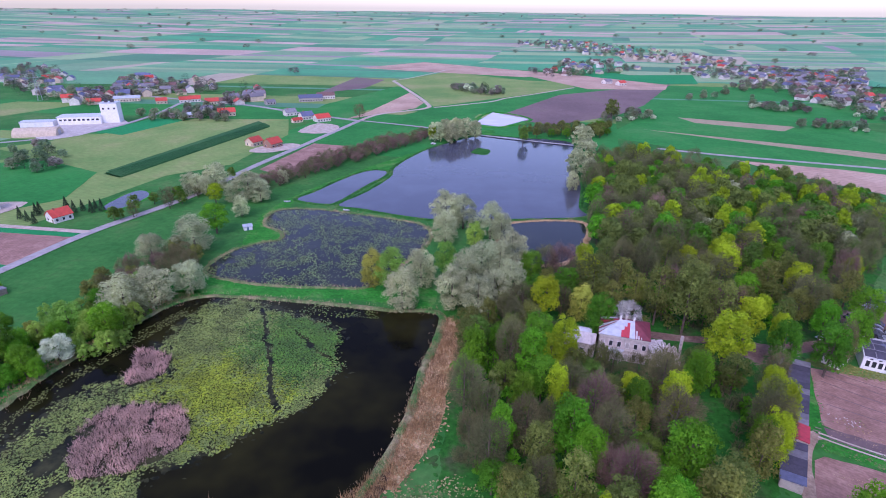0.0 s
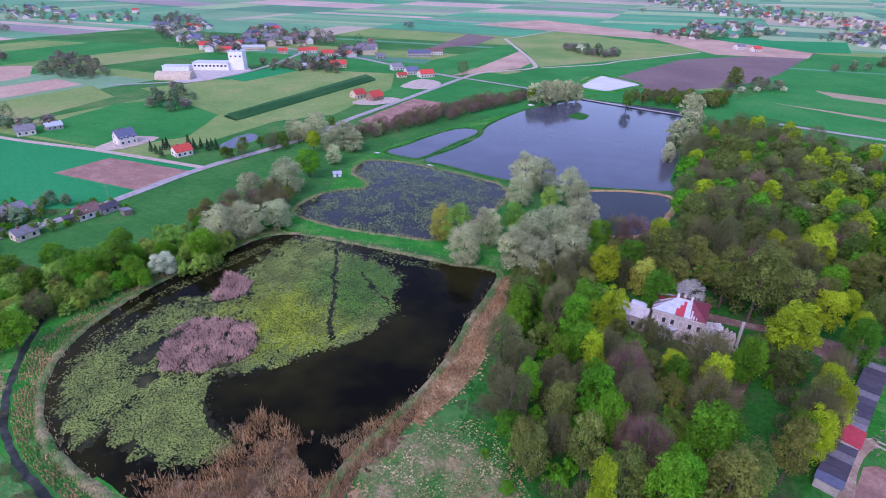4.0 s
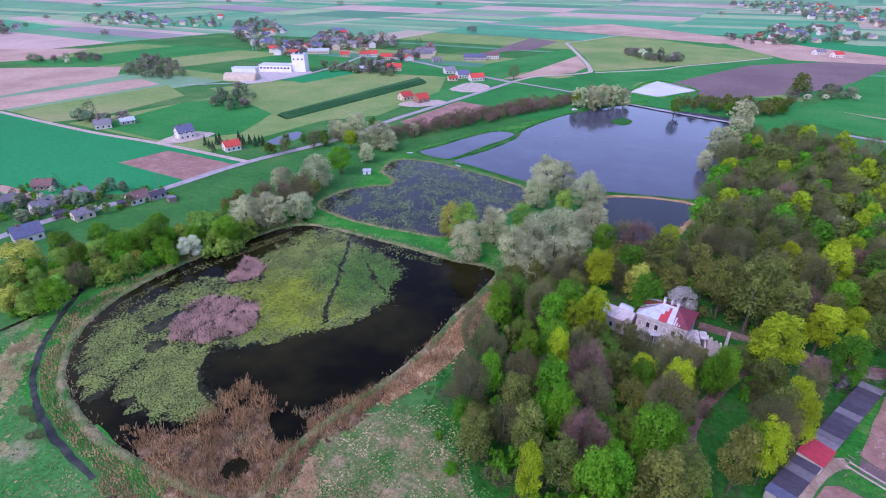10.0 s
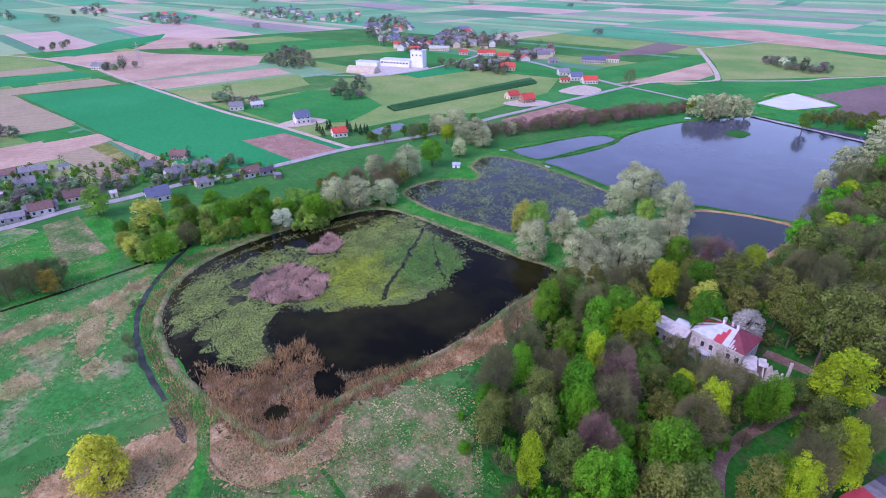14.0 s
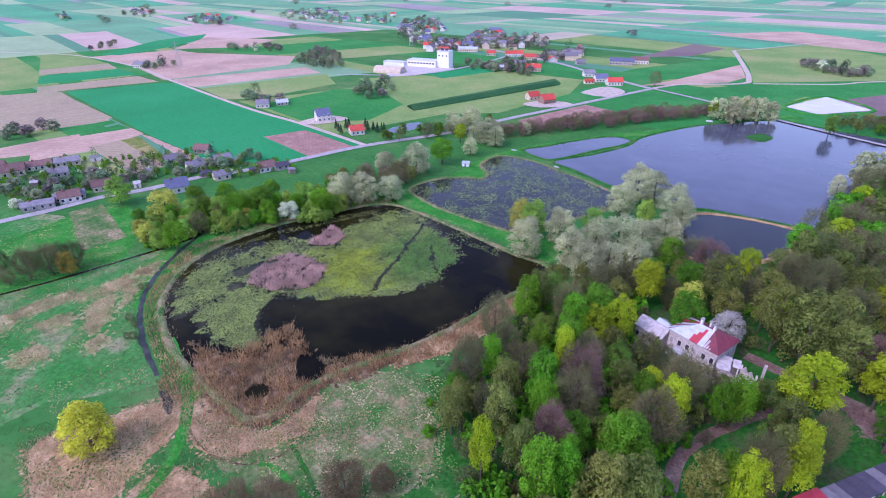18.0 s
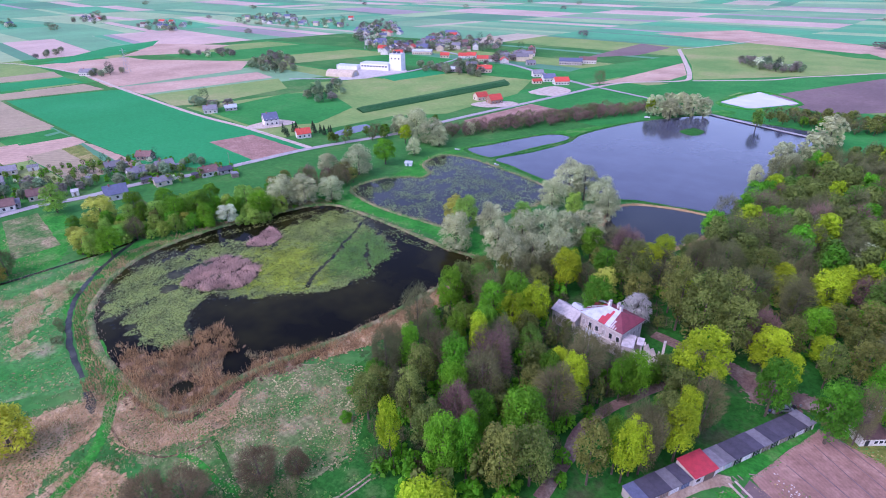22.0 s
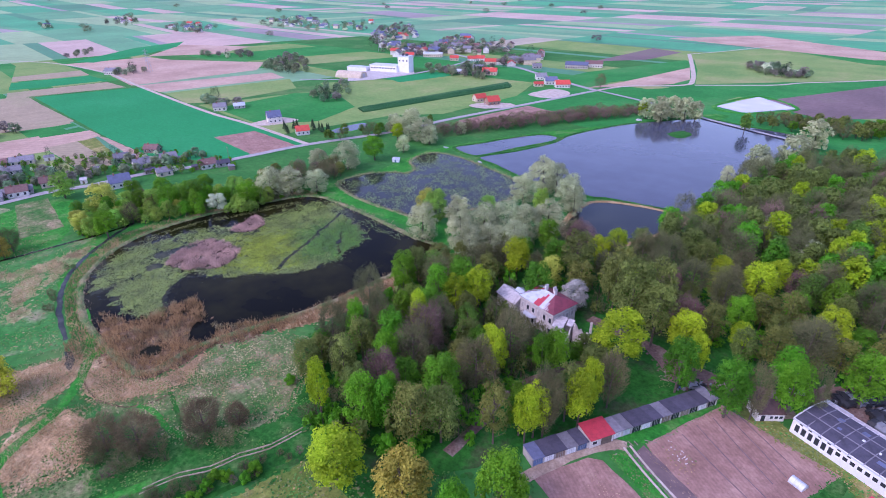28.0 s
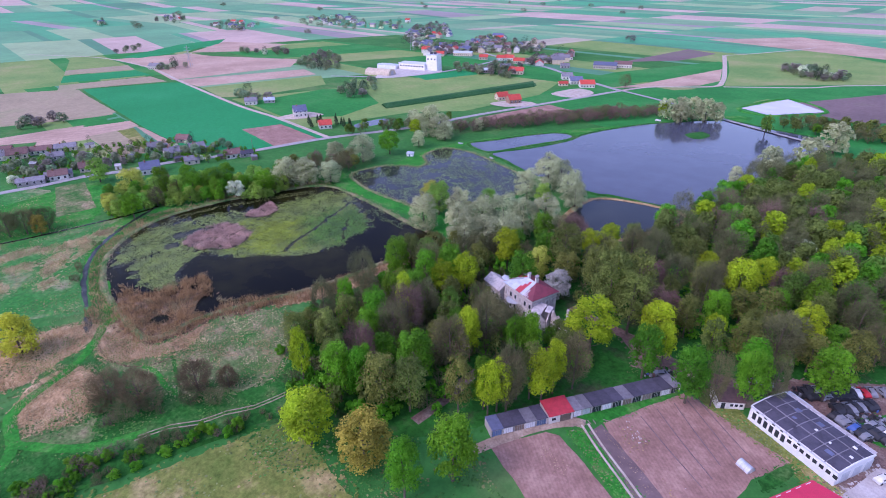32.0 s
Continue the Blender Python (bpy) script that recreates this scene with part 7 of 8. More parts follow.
slope("roof", [(-3.5, -0.7, 2.8), (3.5, -0.7, 2.8), (3.5, 5.0, 3.3), (-3.5, 5.0, 3.3)], M["sheetred"], red, "raspberry-red sheet roof")
box("garage_door", (-0.2, -0.36, 0), (2.8, -0.28, 2.3), M["door"], red)
window(red, (-2.0, -0.3, 1.5), (1, 0), 1.2, 0.9, (0, -1))

# Pale planks and slabs where the lane meets the garages.
for k, (x, y, turn, long) in enumerate(((96.2, 108.6, 150, 2.6), (97.0, 109.6, 155, 2.4), (97.9, 110.6, 148, 2.2), (100.6, 113.2, 20, 4.2), (94.6, 105.6, 70, 1.2), (95.3, 104.4, 75, 1.1), (103.5, 117.8, 52, 3.0))):
    plank = empty("plank", pose(x, y, 0.16, 0, 0, turn), "weathered grey plank lying beside the lane", "plank", "planks by the garages")
    box("board", (-long / 3, -0.13, 0.0), (long / 3, 0.13, 0.09), M["wood"], plank, "", 0.02)

# The workshop hall with its curved felt roof.
hall = empty("workshop_hall", pose(126.9, 137.2, 0, 0, 0, -26.0), "white workshop hall with a low curved dark felt roof", "workshop")
HL, HW = 22.2, 12.4
arc = [(HW * k / 8, 4.3 + 0.7 * math.sin(math.pi * k / 8)) for k in range(9)]
prism("wall", [(0, -0.2)] + arc + [(HW, -0.2)], 0.0, HL, M["white"], hall)
for k in range(7):
    x0, x1 = HL * k / 7, HL * (k + 1) / 7
    prism("roof_panel", [(y, z + 0.14) for y, z in arc[1:-1]] + [(HW - 0.35, arc[-1][1] + 0.16), (HW - 0.35, arc[-1][1] + 0.06)] + [(y, z + 0.03) for y, z in arc[-2:0:-1]] + [(0.35, arc[0][1] + 0.06), (0.35, arc[0][1] + 0.16)], x0 + 0.12, x1 - 0.12, M["roofdark"], hall)
for k in range(1, 7):
    prism("roof_seam", [(y, z + 0.17) for y, z in arc] + [(y, z + 0.02) for y, z in arc[::-1]], HL * k / 7 - 0.1, HL * k / 7 + 0.1, M["roofgrey"], hall, "pale roof joint strip")
for u in (0.33, 0.66):
    yy = HW * u
    zz = 4.3 + 0.7 * math.sin(math.pi * u)
    box("roof_seam", (0.1, yy - 0.12, zz + 0.08), (HL - 0.1, yy + 0.12, zz + 0.24), M["roofgrey"], hall)
for x0, y0, w in ((12.0, 6.0, 0.8), (19.0, 9.0, 1.2), (20.5, 5.5, 1.0), (16.0, 5.2, 0.6)):
    box("roof_hatch", (x0, y0, 4.7), (x0 + w * 0.7, y0 + 0.5, 5.35), M["white"], hall)
for sx in (-0.15, HL - 0.05):
    prism("parapet", [(y, z + 0.3) for y, z in arc] + [(y, z - 0.1) for y, z in arc[::-1]], sx, sx + 0.25, M["white"], hall)
for k in range(14):
    big = k < 6
    window(hall, (1.4 + 1.58 * k, 0.0, 2.2 if big else 2.7), (1, 0), 1.0, 2.0 if big else 1.0, (0, -1))
for k in range(6):
    window(hall, (2.0 + 2.2 * k, 0.0, 3.85), (1, 0), 0.8, 0.35, (0, -1))
for k in range(3):
    box("hall_door", (HL - 0.02, 2.0 + 4.0 * k, 0), (HL + 0.08, 4.6 + 4.0 * k, 3.0), M["sheet"], hall)
box("side_awning", (-0.5, HW - 3.5, 3.6), (6.0, HW + 2.2, 3.8), M["sheet"], hall, "pale sheet lean-to roof")
box("gutter", (-0.1, -0.22, 4.2), (HL + 0.1, -0.02, 4.36), M["sheet"], hall)
for k, (px0, py0, pw, pd) in enumerate(((2.0, 3.0, 1.6, 1.2), (5.4, 7.6, 1.3, 1.7), (8.2, 2.2, 2.0, 1.0), (10.6, 8.4, 1.5, 1.5), (13.8, 4.6, 1.2, 2.0), (17.0, 2.4, 1.8, 1.1), (18.4, 8.8, 1.4, 1.3), (7.0, 4.8, 0.9, 0.9))):
    za, zb = (4.3 + 0.7 * math.sin(math.pi * q / HW) + 0.16 for q in (py0, py0 + pd))
    slope("roof_patch", [(px0, py0, za), (px0 + pw, py0, za), (px0 + pw, py0 + pd, zb), (px0, py0 + pd, zb)], M["roofblue" if k % 2 else "roofdark"], hall, "darker patch of roofing felt", 0.05)
box("back_ledge", (0.5, HW - 0.05, 4.15), (HL - 0.3, HW + 1.2, 4.3), M["oldsheet"], hall, "pale side roof ledge")

px, py = [(140.5, 120.7)][0]
house(px + 3.6, py - 12.0, 62, 20, 13, 4.6, 1.8, "wall", "roofpink", "large building with a vivid raspberry-red roof", category="building", chimneys=2, name="red_roofed_building")
shed = empty("shed", pose(121.0, 139.9, 0, 0, 0, 36), "low pale shed with a rusty brown roof beside the plot", "shed")
box("wall", (-3.5, -2.4, -0.2), (3.5, 2.4, 2.3), M["wall"], shed)
slope("roof", [(-3.7, -2.6, 2.3), (3.7, -2.6, 2.3), (3.7, 2.6, 2.9), (-3.7, 2.6, 2.9)], M["roofbrown"], shed, "rusty brown felt roof")
box("parapet", (-3.75, -2.6, 2.2), (-3.5, 2.6, 2.95), M["wall"], shed, "white end wall coping")
# No opening is cut: a dark panel paints the doorway's inner shade.
box("door", (-2.4, -2.46, 0), (-1.4, -2.36, 1.95), M["glass"], shed, "dark panel put in for the shaded open doorway")
for k in range(3):
    window(shed, (0.2 + 1.2 * k, -2.4, 1.3), (1, 0), 0.8, 0.8, (0, -1))
box("lean_to", (3.5, -1.6, -0.1), (6.6, 1.4, 1.9), M["wood"], shed, "grey board lean-to")
tx, ty = [(130.8, 120.3)][0]
tun = empty("polytunnel", pose(tx, ty, 0, 0, 0, -25) @ Matrix.Diagonal((0.62, 0.7, 0.7, 1)), "small greenhouse of pale blue sheeting beside the plot", "greenhouse")
prism("cover", [(1.7 * math.cos(math.pi * k / 8), 2.1 * math.sin(math.pi * k / 8)) for k in range(9)], -2.6, 2.6, M["sheet"], tun)
for k in range(4):
    prism("hoop", [(1.76 * math.cos(math.pi * q / 8), 2.16 * math.sin(math.pi * q / 8)) for q in range(9)] + [(1.6 * math.cos(math.pi * q / 8), 2.0 * math.sin(math.pi * q / 8)) for q in range(8, -1, -1)], -2.62 + 1.72 * k, -2.54 + 1.72 * k, M["steel"], tun)
box("door", (2.58, -0.5, 0), (2.66, 0.5, 1.8), M["white"], tun)


# ---- cars of the scrapyard and along the roads ----
def build_car(mat):
    root = new("car")
    prof = [(-2.1, 0.35), (2.1, 0.35), (2.12, 0.75), (1.25, 0.92), (0.55, 1.42), (-1.1, 1.45), (-1.75, 0.98), (-2.12, 0.9)]
    n = len(prof)
    v = [(x, -0.82 if z < 1.2 else -0.62, z) for x, z in prof] + [(x, 0.82 if z < 1.2 else 0.62, z) for x, z in prof]
    f = [tuple(range(n)), tuple(range(2 * n - 1, n - 1, -1))] + [(k, n + k, n + (k + 1) % n, (k + 1) % n) for k in range(n)]
    obj("body", v, f, M[mat], root)
    box("windscreen", (0.72, -0.6, 0.98), (1.12, 0.6, 1.3), M["glass"], root)
    box("side_windows", (-1.0, -0.79, 0.98), (0.5, 0.79, 1.3), M["glass"], root)
    for sx in (-1.3, 1.3):
        for sy in (-0.78, 0.78):
            bm = bmesh.new()
            bmesh.ops.create_cone(bm, cap_ends=True, segments=10, radius1=0.32, radius2=0.32, depth=0.22)
            bmesh.ops.rotate(bm, verts=bm.verts, matrix=Matrix.Rotation(math.pi / 2, 3, "X"))
            bmesh.ops.translate(bm, verts=bm.verts, vec=(sx, sy, 0.32))
            part("wheel", bm, M["rubber"], root)
    return root


CARS = {}


def car(x, y, rot, mat, label, group=""):
    m = pose(x, y, 0.1, 0, 0, rot)
    if mat not in CARS:
        CARS[mat] = build_car(mat)
        CARS[mat].matrix_basis = m
        c = CARS[mat]
    else:
        c = copy_thing(CARS[mat], m)
    return tagged(c, label, "car", group)


cr = random.Random(8)
for line, turn, n in (([(134.6, 156.6), (149.8, 169.0)], 125, 11), ([(137.2, 156.0), (146.5, 163.2)], 40, 6), ([(142.6, 154.0), (150.4, 163.4)], 140, 8), ([(143.0, 152.4), (151.2, 148.6)], 65, 6), ([(149.6, 152.6), (158.6, 149.4)], 60, 6), ([(150.6, 155.0), (159.6, 152.0)], 60, 6), ([(151.0, 170.0), (165.0, 181.0)], 125, 9)):
    (x0, y0), (x1, y1) = line
    for k in range(n):
        u = (k + 0.5) / n
        mat = cr.choices(("carblack", "cargrey", "carwhite", "carred", "carblue"), (7, 4, 0.9, 0.5, 0.5))[0]
        car(x0 + (x1 - x0) * u + cr.uniform(-0.4, 0.4), y0 + (y1 - y0) * u + cr.uniform(-0.4, 0.4), turn + cr.uniform(-12, 12), mat, "scrapped %s car without plates in the scrapyard" % mat[3:], "scrapped cars")
for mat, label, q, turn in (("carwhite", "white car parked in the concrete yard", [(154.9, 136.3)][0], 60), ("carwhite", "white car on the village road", [(-222.4, 69.6)][0], 75), ("cargrey", "grey car parked behind the garages", [(103.8, 139.3)][0], 40), ("carwhite", "white car on the dam lane", [(-11.5, 425.5)][0], 20)):
    car(*q, turn, mat, label)


def scrap_heap(places, seed, label):
    """Bent sheets, tyres and broken parts in low heaps, joined."""
    rng = np.random.default_rng(seed)
    v, f, slot = [], [], []
    for x, y, wide, n in places:
        for _ in range(n):
            c = np.array((x, y)) + rng.normal(0, wide, 2)
            r, z, turn, n0 = rng.uniform(0.25, 0.9), rng.uniform(0.1, 0.9), rng.uniform(0, math.tau), len(v)
            for zz, k2 in ((0.08, 1.0), (0.08 + z, rng.uniform(0.4, 0.95))):
                for k in range(4):
                    a = turn + k * math.pi / 2 + rng.uniform(-0.3, 0.3)
                    v.append((c[0] + r * k2 * math.cos(a), c[1] + r * k2 * math.sin(a), zz + rng.uniform(-0.03, 0.12)))
            f += [(n0 + 4, n0 + 5, n0 + 6, n0 + 7)] + [(n0 + k, n0 + (k + 1) % 4, n0 + 4 + (k + 1) % 4, n0 + 4 + k) for k in range(4)]
            slot += [int(rng.choice(6, p=(0.34, 0.24, 0.14, 0.12, 0.1, 0.06)))] * 5
    ob = obj("scrap_heap", v, f, [M[m] for m in ("rubber", "carblack", "cargrey", "roofbrown", "steel", "carblue")])
    ob.data.polygons.foreach_set("material_index", slot)
    return tagged(ob, label, "scrap", kind="stuff")


scrap_heap([(135.0, 154.6, 0.9, 26), (139.5, 160.8, 1.4, 46), (144.6, 165.4, 1.5, 46), (147.0, 156.5, 1.6, 60), (145.0, 152.0, 1.2, 40), (149.2, 150.2, 1.3, 40), (152.5, 158.6, 1.5, 40), (156.0, 151.5, 1.5, 40), (160.5, 176.0, 1.8, 40)], 31, "dark heaps of car parts, tyres and scrap metal")
scrap_heap([(101.0, 137.4, 0.7, 14), (103.4, 140.2, 0.8, 16), (106.0, 142.6, 0.7, 14)], 32, "scrap and old car parts behind the garages")

# ---- the village along the country road ----
for t in (
    ([(-234.1, 143.5)][0], 70, 8, 6.5, 3.0, 2.2, "wallgrey", "roofgrey", "small village house with a dark grey roof"),
    ([(-211.5, 144.7)][0], 80, 9, 7, 3.2, 2.6, "wall", "roofgrey", "white village house with a grey roof"),
    ([(-237.9, 164.7)][0], 30, 9, 6, 2.8, 2.4, "wood", "roofbrown", "brown wooden barn with a dark roof"),
    ([(-208.7, 159.7)][0], 75, 9, 8, 3.2, 2.8, "wallgrey", "roofgrey", "grey village house among garden trees"),
    ([(-187.4, 145.5)][0], 75, 8, 6, 2.8, 2.0, "wallcream", "roofgrey", "small cream house behind the embankment trees"),
    ([(-179.7, 168.1)][0], 72, 9, 7, 3.0, 2.4, "wall", "roofbrown", "white village house with a dark red-brown roof"),
    ([(-175, 175.1)][0], 72, 7, 5, 2.4, 1.4, "wallgrey", "roofdark", "low grey shed with a felt roof"),
    ([(-189.4, 122)][0], 70, 10, 8, 3.4, 3.4, "wall", "roofblue", "white house with a steep blue-grey roof"),
    ([(-283.9, 79.9)][0], 70, 11, 9, 3.4, 3.0, "wallcream", "roofbrown", "cream village house with a brown roof"),
    ([(-296.5, 75.6)][0], 70, 9, 8, 3.2, 2.8, "wall", "roofbrown", "white village house with a brown roof"),
    ([(-283.8, 92.5)][0], 66, 12, 7, 2.8, 2.0, "wall", "roofbrown", "long low farm building with white walls"),
    ([(-278.6, 105)][0], 66, 12, 7, 2.8, 2.0, "wallcream", "roofgrey", "long low farm building with a grey roof"),
    ([(-261.3, 94.1)][0], 66, 9, 6, 2.8, 2.0, "wallgrey", "roofgrey", "grey outbuilding behind the farm"),
    ([(-220.9, 84.1)][0], 72, 13, 6, 2.6, 1.4, "wallgrey", "roofgrey", "long low grey shed by the road"),
    ([(-193.4, 250.9)][0], 60, 9, 8, 3.2, 2.8, "wall", "roofred", "white house with a bright red roof"),
    ([(-239.6, 261.4)][0], 65, 10, 9, 4.6, 4.0, "wall", "roofblue", "tall white house with a steep blue-grey roof"),
    ([(-310.6, 260.4)][0], 50, 10, 8, 3.4, 2.6, "wall", "roofgrey", "white farmhouse among blossoming trees"),
    ([(-304, 274.3)][0], 60, 9, 6, 2.8, 1.8, "wallgrey", "sheet", "low farm shed with a pale sheet roof"),
    ([(-150.8, 415.7)][0], 60, 10, 9, 3.6, 3.0, "wallcream", "roofred", "new house with an orange-red tiled roof"),
    ([(-134.9, 411.3)][0], 60, 11, 9, 3.6, 3.6, "gable", "roofred", "new house with a steep orange-red tiled roof"),
    ([(-287.5, 72.7)][0], 70, 12, 8, 3.2, 2.6, "wall", "roofgrey", "white village house with a grey roof"),
    ([(-220.2, 70.4)][0], 70, 13, 6, 2.6, 1.4, "wallgrey", "roofgrey", "long low grey shed by the road"),
    ([(-218.8, 83.5)][0], 70, 9, 7, 3.0, 2.4, "wall", "roofbrown", "white village house beside the road"),
    ([(-221.7, 99.8)][0], 70, 9, 7, 3.0, 2.4, "wallcream", "roofbrown", "cream village house with a brown roof"),
):
    (x, y), *rest = t
    house(x, y, *rest, group="houses of the roadside village")

# ---- the next village and the factory ----
for t in (
    ([(-287.7, 622.9)][0], 20, 12, 9, 3.6, 3.0, "wall", "roofred", "white village house with a red roof"),
    ([(-261.7, 607.4)][0], 25, 14, 10, 3.6, 3.0, "wallcream", "roofred", "house with a long orange-red roof"),
    ([(-219.9, 540)][0], 25, 16, 11, 4.0, 3.4, "wallcream", "roofred", "large house with an orange-red roof"),
    ([(-296.4, 616.8)][0], 30, 11, 9, 3.4, 2.8, "wall", "roofred", "white village house with a red roof"),
    ([(-318.2, 607.5)][0], 30, 11, 9, 3.4, 2.8, "wallcream", "roofred", "cream house with a red roof"),
    ([(-120.5, 517.6)][0], 40, 14, 10, 3.6, 3.2, "wall", "roofred", "white house with a bright red roof"),
    ([(-137.7, 526.6)][0], 40, 12, 10, 3.8, 3.4, "wall", "roofblue", "white house with a blue-grey roof"),
    ([(-158.7, 545.6)][0], 40, 11, 9, 3.6, 3.0, "wall", "roofgrey", "white house beside the junction"),
    ([(-238.7, 634.3)][0], 40, 11, 9, 3.4, 3.0, "wall", "roofgrey", "white house with a grey roof"),
    ([(-242.7, 672.1)][0], 40, 11, 9, 3.8, 3.4, "wall", "roofgrey", "white house with a steep grey roof"),
    ([(-230.6, 674.5)][0], 40, 11, 9, 3.8, 3.4, "wall", "roofbrown", "white house with a steep brown roof"),
    ([(-159.8, 637.1)][0], 20, 26, 12, 4.2, 3.0, "wallgrey", "roofblue", "long barn with a violet-grey roof"),
    ([(-146.4, 656.4)][0], 20, 20, 11, 4.2, 3.0, "wall", "roofbrown", "long farm building with a dark roof"),
    ([(-246.9, 557.2)][0], 30, 12, 9, 3.6, 3.0, "wall", "roofgrey", "grey-roofed house by the green field"),
    ([(-253.6, 525.2)][0], 30, 14, 8, 3.0, 1.8, "wallgrey", "sheet", "low shed with a pale roof"),
    ([(-362.7, 619.6)][0], 25, 26, 10, 4.0, 2.0, "wallcream", "sheet", "long pale warehouse beside the road"),
    ([(-382.9, 704.8)][0], 25, 14, 11, 6.0, 3.0, "wall", "roofgrey", "tall white village building with grey roof"),
    ([(-198.4, 610.2)][0], 40, 10, 8, 3.0, 2.4, "wallgrey", "roofgrey", "grey village house with a grey roof"),
    ([(-142.2, 509.3)][0], 40, 9, 6, 2.6, 1.8, "wallcream", "roofred", "small outbuilding with a red roof"),
    ([(-584.1, 295)][0], 30, 14, 10, 4.0, 3.0, "wall", "roofgrey", "white farmhouse among fields"),
    ([(231.9, 831)][0], 30, 13, 9, 3.8, 3.0, "wall", "roofgrey", "white farmhouse on the tilled rise"),
    ([(247.7, 814.1)][0], 30, 12, 9, 3.8, 3.0, "wall", "roofred", "white farmhouse with a red roof"),
):
    (x, y), *rest = t
    house(x, y, *rest, group="houses of the second village", near=False)

fx, fy = [(-309.7, 499.5)][0]
factory = empty("factory", pose(fx, fy, 0, 0, 0, 14), "white factory with a tall tower block and low halls", "factory")
box("tower", (-7, -5, -0.2), (7, 7, 17.5), M["white"], factory, "tall white tower block")
box("tower_roof", (-7.3, -5.3, 17.5), (7.3, 7.3, 18.0), M["sheet"], factory)
for k in range(2):
    box("roof_tank", (-4 + 5 * k, -1, 18.0), (-1.5 + 5 * k, 2, 20.2), M["roofdark"], factory, "dark roof vent box", 0.2)
box("hall", (-42, -9, -0.2), (-7.2, 6, 7.0), M["white"], factory, "long white production hall")
box("hall_roof", (-42.4, -9.4, 7.0), (-7.2, 6.4, 7.5), M["sheet"], factory)
for k in range(9):
    window(factory, (-39.5 + 3.7 * k, -9, 4.4), (1, 0), 2.2, 1.6, (0, -1), False)
for k in range(3):
    window(factory, (-4.5 + 4.5 * k, -5, 13.0), (1, 0), 1.6, 1.6, (0, -1), False)
box("annex", (-70, -14, -0.2), (-44, -4, 4.5), M["white"], factory, "low white annex")
box("annex_roof", (-70.3, -14.3, 4.5), (-43.7, -3.7, 4.9), M["sheet"], factory)
bx, by = [(-338.3, 440.7)][0]
barrel = empty("storage_hall", pose(bx, by, 0, 0, 0, 14), "round-roofed pale storage hall beside the factory", "storage hall")
prism("shell", [(8 * math.cos(math.pi * k / 8), 6.5 * math.sin(math.pi * k / 8)) for k in range(9)], -16, 16, M["wallcream"], barrel)
box("gate", (15.95, -2.5, 0), (16.1, 2.5, 4.2), M["steel"], barrel)
sheet("factory_yard", [(-321.3, 417.1), (-303.8, 440.7), (-294.1, 497), (-331.2, 537.8), (-353.6, 502.1), (-354.8, 454.8)], 0.3, M["concrete"], label="pale paved factory yard", category="yard")
sheet("building_plot", [(-247.4, 244.7), (-232, 251.7), (-226.8, 274.1), (-244.2, 274.1), (-249.5, 262.3)], 0.26, M["lane"], True, 0.8, label="pale gravelled yard of a new house", category="yard")
sheet("building_plot", [(-128.8, 464.5), (-102.1, 463.1), (-100.2, 493.3), (-122.6, 502.9)], 0.26, M["lane"], True, 1.0, label="pale stony building plot", category="yard")
sheet("building_plot", [(-148, 394.6), (-129.4, 393.1), (-114.1, 413.3), (-123.1, 422), (-142.3, 413.7)], 0.26, M["lane"], True, 0.8, label="pale bare ground round two new houses", category="yard")


def far_village(poly, spacing, seed, group, size=1.0):
    """Small houses strewn over a far village, gable roofs in red, brown and grey."""
    rng = np.random.default_rng(seed)
    for x, y in scatter(poly, spacing, rng, 0.85):
        roof = ("roofred", "roofbrown", "roofgrey", "roofblue", "roofgrey", "roofblue", "roofgrey", "roofblue", "roofbrown", "roofgrey")[int(rng.integers(10))]
        wall = ("wall", "wall", "wallcream")[int(rng.integers(3))]
        label = "small %s far village house with a %s roof" % ("cream" if wall == "wallcream" else "white", roof[4:])
        house(float(x), float(y), float(rng.choice((20, 32, 110, 122))), float(rng.uniform(10, 15)) * size, float(rng.uniform(8, 10)) * size, float(rng.choice((3.4, 5.5))), 3.0, wall, roof, label, group, near=None, chimneys=int(rng.integers(2)))


